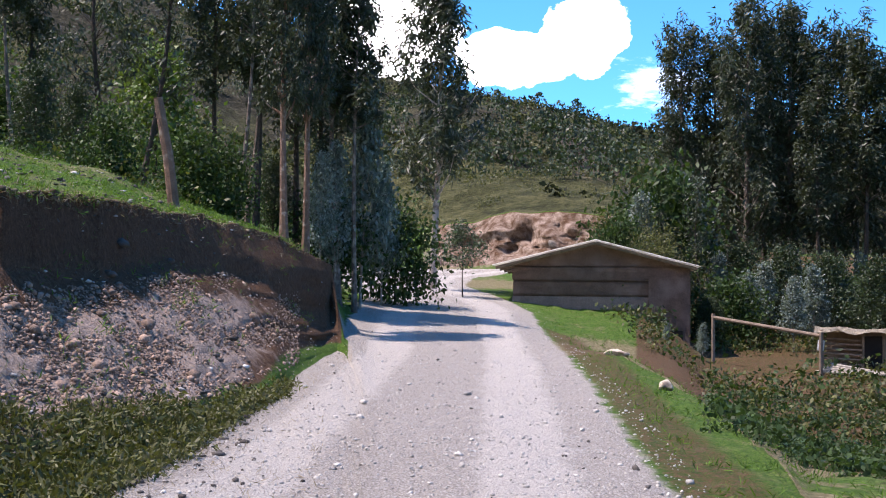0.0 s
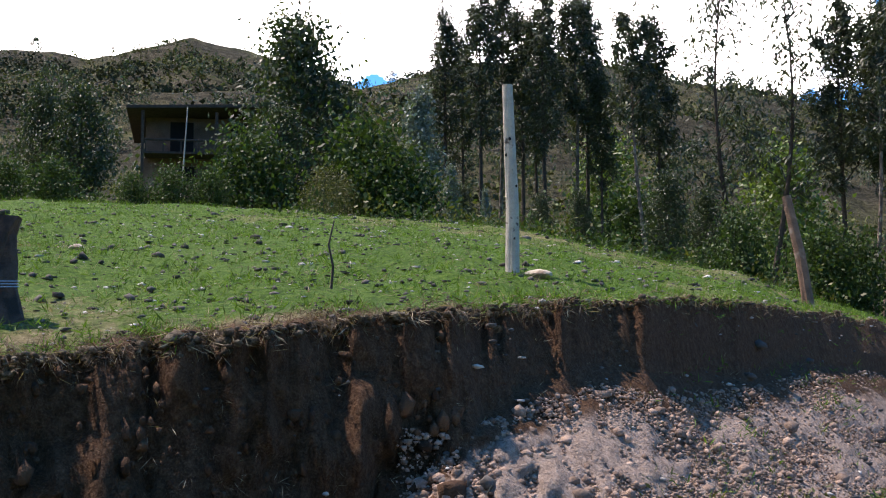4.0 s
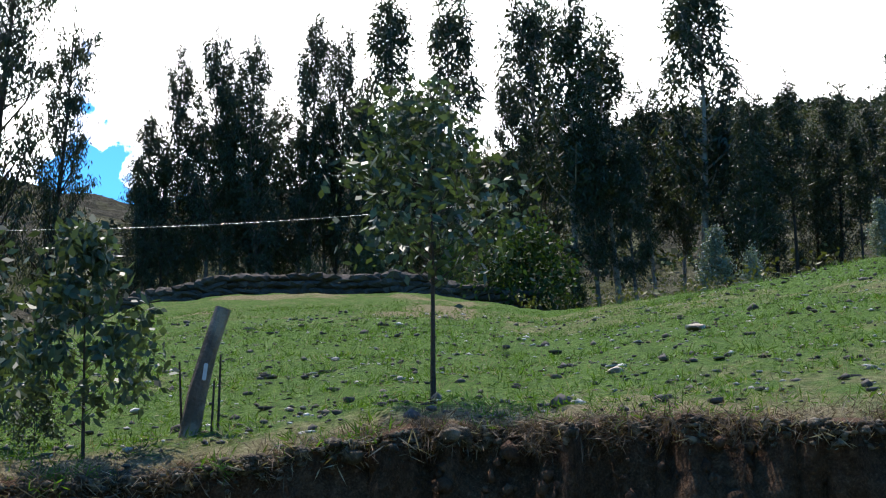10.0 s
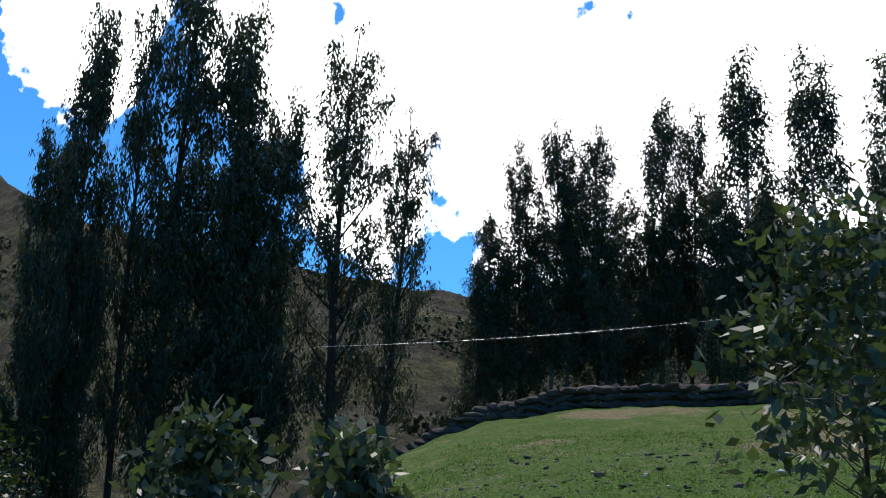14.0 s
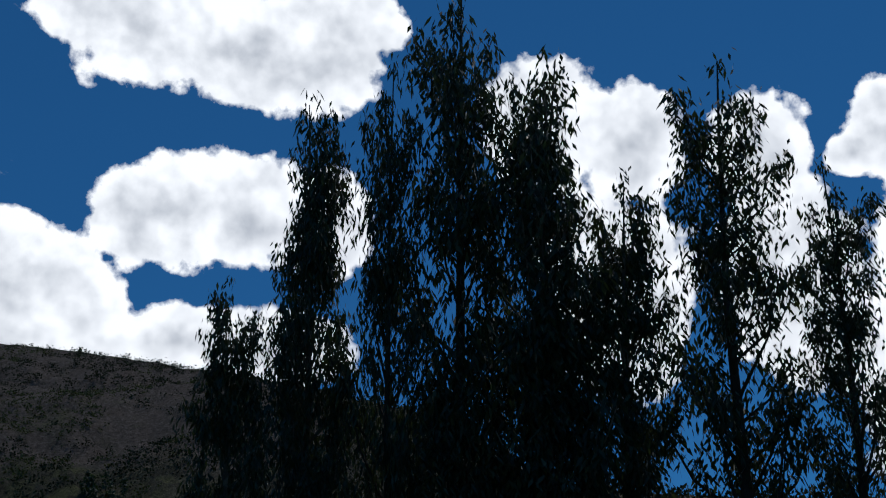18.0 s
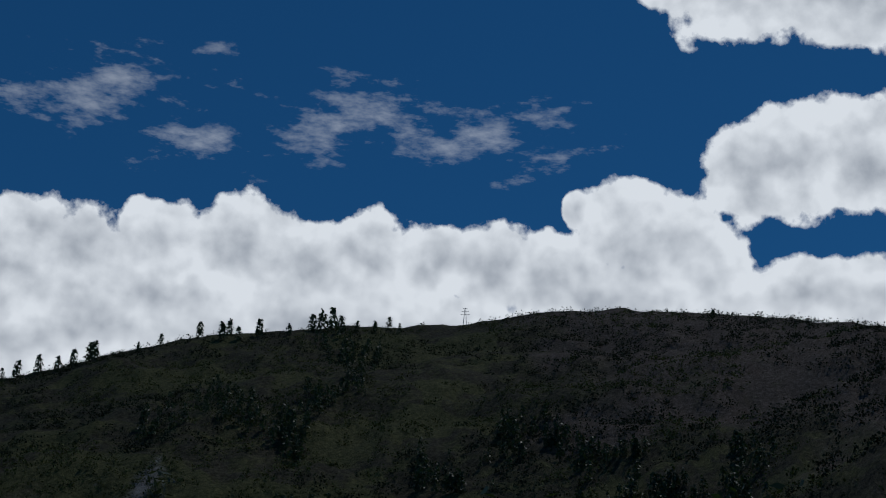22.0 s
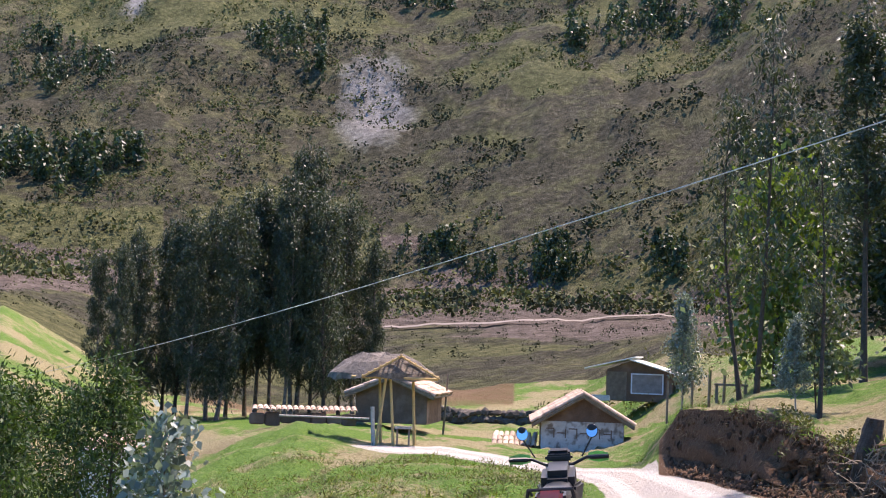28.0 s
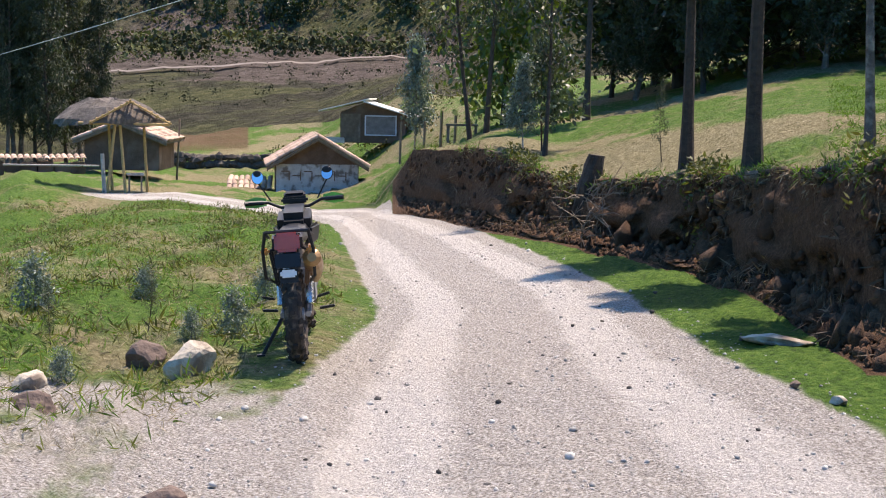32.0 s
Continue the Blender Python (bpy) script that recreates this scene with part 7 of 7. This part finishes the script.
# cables
def cable(name, pts, r, label):
    c = bpy.data.curves.new(name, "CURVE")
    c.dimensions, c.bevel_depth, c.bevel_resolution = "3D", r, 1
    s = c.splines.new("POLY")
    s.points.add(len(pts) - 1)
    for p, q in zip(s.points, pts):
        p.co = (*q, 1)
    c.materials.append(WIRE)
    return tagged(new(name, c), label, "cable")


def spot(az, r, el):
    return (*at_az(az, r), EYE + r * math.tan(radians(el)))


A_, B_ = Vector(spot(160, 62, -2.6)), Vector(spot(119, 17.5, 10.2))
cable("power_cable", [A_.lerp(B_, u) + Vector((0, 0, -0.5 * 4 * u * (1 - u))) for u in np.linspace(0, 1, 24)], 0.008, "thin bright overhead cable crossing the valley")
A_, B_ = Vector(spot(94.5, 36, 10.3)), Vector(spot(72, 36, 11.4))
cable("power_cable", [A_.lerp(B_, u) + Vector((0, 0, -0.2 * 4 * u * (1 - u))) for u in np.linspace(0, 1, 16)], 0.003, "thin overhead cable before the grove")


def tower():
    t = site("pylon", 139.83, 697, label="distant lattice power pylon on the ridge", category="pylon")
    for x, y in ((-1, -1), (1, -1), (-1, 1), (1, 1)):
        part("leg", rod((x * 1.1, y * 1.1, -3), (x * 0.2, y * 0.2, 10), 0.16, 0.1, 4, material=STEEL), None, t)
    for z, w in ((6.2, 2.4), (8.0, 2.0), (9.6, 1.4)):
        part("cross_arm", rod((-w, 0, z), (w, 0, z), 0.12, sides=4, material=STEEL), None, t)


tower()

# boulders by the parked motorcycle
BOULDER = mat("pale boulder", (0.50, 0.43, 0.33), 0.88, bump=0.015, scale=6, var=0.3, spots=((0.20, 0.15, 0.11), 0.5, 0.62, 4.0))
BOULDER_DK = mat("brown boulder", (0.14, 0.10, 0.08), 0.9, bump=0.015, scale=6, var=0.4)


def boulder(az, r, size, material, label, seed, flat=0.75):
    rng = np.random.default_rng(seed)
    bm = bmesh.new()
    bmesh.ops.create_icosphere(bm, subdivisions=3, radius=1)
    off = rng.uniform(0, 50, 3)
    planes = [(Vector(rng.normal(size=3)).normalized(), rng.uniform(0.55, 0.85)) for _ in range(9)]
    for v in bm.verts:
        for nrm, d in planes:
            k = v.co.dot(nrm)
            if k > d:
                v.co -= nrm * (k - d)
        v.co *= 1 + 0.12 * noise.noise(v.co * 2.3 + Vector(off))
        v.co = Vector((v.co.x * size[0], v.co.y * size[1], v.co.z * size[2]))
    me = bpy.data.meshes.new("boulder")
    bm.to_mesh(me)
    bm.free()
    me.materials.append(material)
    x, y = at_az(az, r)
    ob = new("boulder", me)
    ob.matrix_basis = pose(x, y, ground_z(x, y) + size[2] * 0.45, rng.normal() * 6, rng.normal() * 6, az + rng.uniform(-30, 30))
    return tagged(ob, label, "boulder", "boulders by the road")


boulder(138.3, 9.0, (0.21, 0.13, 0.17), BOULDER, "large pale boulder at the roadside", 1)
boulder(140.2, 9.4, (0.15, 0.12, 0.12), BOULDER_DK, "brown boulder beside a pale one", 2)
boulder(144.9, 8.1, (0.10, 0.09, 0.09), BOULDER, "white-topped boulder in the grass", 3)
boulder(144.7, 7.5, (0.13, 0.1, 0.09), BOULDER_DK, "brown boulder in the grass", 4)
boulder(139.5, 5.65, (0.10, 0.08, 0.06), BOULDER_DK, "dark flat stone at the road edge", 5)
boulder(111.0, 7.4, (0.055, 0.05, 0.035), BOULDER, "pale stone on the verge", 6)
boulder(112.8, 7.7, (0.035, 0.035, 0.03), BOULDER_DK, "dark stone on the verge", 7)
boulder(113.6, 9.3, (0.28, 0.2, 0.05), BOULDER, "flat grey rock bedded in the verge", 8)
boulder(-7.4, 26, (0.28, 0.14, 0.1), BOULDER, "white stone on the grass edge", 9)
boulder(-9.4, 20, (0.12, 0.18, 0.1), BOULDER, "white stone on the grass edge", 10)
boulder(22.4, 14.8, (0.16, 0.1, 0.06), BOULDER, "flat pale stone in the pasture", 11)
boulder(68.2, 12.4, (0.1, 0.07, 0.04), BOULDER, "pale stone in the pasture", 12)
boulder(64.8, 17.0, (0.14, 0.1, 0.06), BOULDER, "pale stone in the pasture", 13)
boulder(41.6, 16.5, (0.1, 0.08, 0.05), BOULDER, "pale stone in the pasture", 14)
# ======== the motorcycle ========
RUBBER = mat("dusty tyre rubber", (0.042, 0.033, 0.027), 0.9, bump=0.004, scale=30, var=0.4, spots=((0.19, 0.145, 0.11), 0.5, 0.66, 14.0))
BRONZE = mat("heat-stained bronze silencer", (0.34, 0.20, 0.09), 0.42, 0.5, var=0.3, scale=7)
BLACK = mat("black plastic", (0.016, 0.016, 0.017), 0.45, var=0.2, scale=12)
GREEN = mat("green plastic", (0.13, 0.40, 0.14), 0.4, var=0.1, scale=6, spec=0.5)
CHROME = mat("bright metal", (0.55, 0.55, 0.56), 0.25, 0.9, var=0.1)
ORANGE = mat("red-orange lamp glass", (0.42, 0.055, 0.02), 0.2, var=0.15, spec=0.6)
AMBER = mat("amber indicator", (0.5, 0.2, 0.04), 0.25, var=0.1, spec=0.6)
WHITE = mat("white plate", (0.7, 0.7, 0.68), 0.5, var=0.08)
MIRROR = mat("mirror glass", (0.85, 0.87, 0.9), 0.03, 1.0, var=0.01)
RUST = mat("brown side panel", (0.17, 0.09, 0.045), 0.5, var=0.3, scale=9)


def torus(R, r, n=36, m=10, squash=1.0):
    v, f = [], []
    for i in range(n):
        a = 2 * math.pi * i / n
        for j in range(m):
            b = 2 * math.pi * j / m
            q = R + r * math.cos(b)
            v.append((r * math.sin(b) * squash, q * math.cos(a), q * math.sin(a)))
    for i in range(n):
        for j in range(m):
            f.append((i * m + j, i * m + (j + 1) % m, ((i + 1) % n) * m + (j + 1) % m, ((i + 1) % n) * m + j))
    return v, f


def wheel(parent, y, R, r, name, label):
    w = part(name, mesh_of(name, *torus(R - r, r, squash=1.0), RUBBER), None, parent, label, m=pose(0, y, R))
    knob = bpy.data.meshes.new("knob")
    bm = cuboid((0.036, 0.038, 0.030), bevel=0.004)
    bm.to_mesh(knob)
    bm.free()
    knob.materials.append(RUBBER)
    for k in range(34):
        a = 2 * math.pi * k / 34
        for x, lean in ((-0.045, 35), (0.0, 0), (0.045, -35)):
            if (k % 2 == 0) == (x == 0.0):
                q = R - 0.002 - (0.02 if x else 0)
                part("knob", knob, None, w, m=pose(0, 0, 0, math.degrees(a) - 90, 0, 0) @ pose(x, 0, q, 0, -lean, 0))
    rv, rf = torus(R - 2 * r + 0.01, 0.014, squash=2.0)
    part("rim", mesh_of("rim", rv, rf, CHROME), None, w)
    for k in range(14):
        a = 2 * math.pi * k / 14
        part("spoke", rod((0.03 * (-1) ** k, 0, 0), (0, (R - 2 * r) * math.cos(a), (R - 2 * r) * math.sin(a)), 0.003, sides=4, material=CHROME), None, w)
    part("hub", rod((-0.06, 0, 0), (0.06, 0, 0), 0.045, sides=10, material=STEEL), None, w)
    return w


def motorcycle():
    x, y = at_az(133.75, 8.9)
    b = new("motorcycle")
    b.matrix_basis = pose(x, y, ground_z(x, y) + 0.01, 0, -5, 131) @ Matrix.Diagonal((0.98, 0.95, 0.96, 1))
    tagged(b, "dirt motorcycle with green hand guards parked on its stand", "motorcycle")
    wheel(b, 0.0, 0.325, 0.062, "rear_wheel", "muddy knobbly rear tyre")
    wheel(b, 1.32, 0.345, 0.048, "front_wheel", "knobbly front tyre")
    # local y runs forward
    part("tail", prism([(-0.09, 0.82), (0.09, 0.82), (0.075, 0.9), (-0.075, 0.9)], 0.5), BLACK, b, m=pose(0, -0.22, 0))
    fender = bmesh.new()
    prev = None
    for k in range(9):
        t = k / 8
        yy, zz, w = -0.36 + 0.55 * t, 0.70 + 0.13 * math.sin(t * 2.2), 0.075 + 0.02 * t
        cur = [fender.verts.new((s * w, yy, zz - (0.035 if abs(s) == 1 else 0))) for s in (-1, -0.5, 0.5, 1)]
        if prev:
            for i in range(3):
                fender.faces.new((prev[i], prev[i + 1], cur[i + 1], cur[i]))
        prev = cur
    bmesh.ops.solidify(fender, geom=fender.faces[:], thickness=0.006)
    part("rear_fender", fender, BLACK, b)
    part("plate", cuboid((0.165, 0.008, 0.095), (0, -0.37, 0.745), (-18, 0, 0), bevel=0.003), BLACK, b, "dark number plate holder")
    part("plate_sticker", cuboid((0.105, 0.008, 0.05), (0, -0.385, 0.66), (-14, 0, 0), bevel=0.012), WHITE, b, "small white reflector")
    part("plate_corner", prism([(0.075, 0.0), (0.075, 0.085), (-0.02, 0.0)], 0.006), WHITE, b, "pale triangular corner of the plate", m=pose(0, -0.385, 0.705, -18, 0, 0))
    part("mud_flap", cuboid((0.12, 0.01, 0.09), (0, -0.36, 0.64), (-12, 0, 0), bevel=0.004), BLACK, b)
    part("tail_light", cuboid((0.165, 0.07, 0.13), (0, -0.31, 0.86), (-10, 0, 0), bevel=0.02), ORANGE, b, "red-orange tail light")
    part("tail_cowl", cuboid((0.2, 0.18, 0.13), (0, -0.21, 0.86), (8, 0, 0), bevel=0.03), BLACK, b)
    for s in (-1, 1):
        i = part("indicator", cuboid((0.06, 0.05, 0.045), (s * 0.15, -0.24, 0.80), bevel=0.015), AMBER, b)
        part("stalk", rod((s * 0.09, -0.22, 0.81), (s * 0.13, -0.24, 0.80), 0.01, sides=6, material=BLACK), None, b)
        part("side_panel", cuboid((0.03, 0.4, 0.26), (s * 0.11, 0.12, 0.66), (0, s * 8, 0), bevel=0.012), RUST if s > 0 else BLACK, b)
        part("shroud", cuboid((0.04, 0.34, 0.15), (s * 0.12, 0.78, 0.80), (0, s * 10, s * -8), bevel=0.018), BLACK, b)
        part("swing_arm", rod((s * 0.085, 0.0, 0.325), (s * 0.07, 0.55, 0.40), 0.022, material=STEEL), None, b)
        part("shock", rod((s * 0.1, 0.12, 0.38), (s * 0.1, 0.24, 0.72), 0.028, sides=8, material=CHROME), None, b)
        peg = part("foot_peg", cuboid((0.11, 0.04, 0.018), (s * 0.2, 0.42, 0.30), (0, s * -6, 0), bevel=0.005), BLACK, b)
        part("passenger_peg", cuboid((0.09, 0.03, 0.018), (s * 0.19, 0.22, 0.42), (0, s * -14, 0), bevel=0.005), BLACK, b)
        part("fork", rod((s * 0.085, 1.32, 0.345), (s * 0.085, 1.02, 0.98), 0.022, material=STEEL), None, b)
        g = part("grip", rod((s * 0.23, 0.93, 1.04), (s * 0.36, 0.89, 1.045), 0.018, material=BLACK), None, b)
        guard = bmesh.new()
        prev = None
        for k in range(7):
            t = k / 6
            cx, cy = s * (0.21 + 0.15 * t), 1.0 + 0.03 * math.sin(math.pi * t) - 0.09 * t
            cur = [guard.verts.new((cx, cy, 1.04 + dz * (0.042 - 0.03 * abs(t - 0.5)))) for dz in (-1, 0, 1)]
            if prev:
                for q in range(2):
                    guard.faces.new((prev[q], prev[q + 1], cur[q + 1], cur[q]))
            prev = cur
        bmesh.ops.solidify(guard, geom=guard.faces[:], thickness=0.008)
        part("hand_guard", guard, GREEN, b, "green plastic hand guard")
        part("lever", rod((s * 0.18, 0.97, 1.03), (s * 0.34, 0.95, 1.03), 0.007, sides=5, material=CHROME), None, b)
        stem = part("mirror_stem", rod((s * 0.17, 0.92, 1.05), (s * 0.25, 0.9, 1.19), 0.006, sides=6, material=BLACK), None, b)
        shell = bmesh.new()
        bmesh.ops.create_uvsphere(shell, u_segments=18, v_segments=10, radius=1)
        for v in shell.verts:
            v.co = Vector((v.co.x * 0.044, v.co.y * 0.014, v.co.z * 0.052))
        mr = part("mirror", shell, BLACK, b, "small round mirror", m=pose(s * 0.255, 0.9, 1.235, 0, 0, s * -8))
        disc = bmesh.new()
        bmesh.ops.create_circle(disc, cap_ends=True, segments=24, radius=1)
        for v in disc.verts:
            v.co = Vector((v.co.x * 0.04, v.co.y * 0.048, 0))
        disc.transform(pose(0, -0.0145, 0, 90 - (14 if s < 0 else 22), 0, 0))
        part("mirror_glass", disc, MIRROR, mr)
    part("handlebar", mesh_of("handlebar", *tube([(-0.36, 0.88, 1.045), (-0.2, 0.95, 1.04), (-0.1, 0.98, 0.99), (0.1, 0.98, 0.99), (0.2, 0.95, 1.04), (0.36, 0.88, 1.045)], [0.012] * 6, 8), BLACK), None, b)
    part("crossbar_pad", cuboid((0.2, 0.05, 0.05), (0, 0.95, 1.045), bevel=0.015), BLACK, b)
    part("instrument", cuboid((0.16, 0.07, 0.07), (0, 1.02, 1.07), (25, 0, 0), bevel=0.015), BLACK, b)
    part("headlight", cuboid((0.2, 0.1, 0.2), (0, 1.14, 0.93), (-12, 0, 0), bevel=0.04), BLACK, b)
    part("front_fender", cuboid((0.1, 0.6, 0.02), (0, 1.35, 0.76), (-6, 0, 0), bevel=0.008), BLACK, b)
    seat = bmesh.new()
    prev = None
    for k in range(9):
        t = k / 8
        yy, zz, w = -0.2 + 0.85 * t, 0.885 + 0.02 * math.cos(t * 5), 0.10 + 0.02 * math.sin(math.pi * t)
        cur = [seat.verts.new((math.cos(a) * w, yy, zz + math.sin(a) * 0.05 - 0.03)) for a in np.linspace(0, 2 * math.pi, 10, endpoint=False)]
        if prev:
            for q in range(10):
                seat.faces.new((prev[q], prev[(q + 1) % 10], cur[(q + 1) % 10], cur[q]))
        else:
            seat.faces.new(cur)
        prev = cur
    seat.faces.new(prev[::-1])
    bmesh.ops.recalc_face_normals(seat, faces=seat.faces[:])
    part("seat", seat, BLACK, b)
    part("tank", cuboid((0.24, 0.36, 0.2), (0, 0.78, 0.9), (10, 0, 0), bevel=0.05), BLACK, b)
    part("engine", cuboid((0.24, 0.34, 0.32), (0, 0.66, 0.46), bevel=0.04), STEEL, b)
    part("frame", mesh_of("frame", *tube([(0, 1.02, 0.95), (0, 0.9, 0.6), (0, 0.75, 0.3), (0, 0.45, 0.3), (0, 0.4, 0.8)], [0.02] * 5, 8), BLACK), None, b)
    part("rack", mesh_of("rack", *tube([(-0.15, 0.1, 0.86), (-0.14, -0.28, 0.93), (0.14, -0.28, 0.93), (0.15, 0.1, 0.86)], [0.012] * 4, 6), BLACK), None, b)
    for s in (-1, 1):
        part("side_rail", mesh_of("side_rail", *tube([(s * 0.14, -0.28, 0.93), (s * 0.165, -0.26, 0.8), (s * 0.16, -0.22, 0.62), (s * 0.12, 0.05, 0.55)], [0.012] * 4, 6), BLACK), None, b)
    part("exhaust", mesh_of("exhaust", *tube([(0.13, 0.5, 0.5), (0.15, 0.2, 0.62), (0.15, -0.12, 0.7), (0.15, -0.24, 0.74), (0.15, -0.27, 0.745)], [0.03, 0.055, 0.066, 0.062, 0.03], 14), BRONZE), None, b, "bronze silencer with a dark mouth")
    part("chain_guard", cuboid((0.02, 0.45, 0.06), (-0.075, 0.22, 0.42), bevel=0.006), BLACK, b)
    part("side_stand", rod((-0.1, 0.4, 0.28), (-0.27, 0.3, 0.0), 0.014, material=BLACK), None, b)
    part("stand_foot", cuboid((0.06, 0.05, 0.012), (-0.28, 0.3, 0.004)), BLACK, b)


motorcycle()
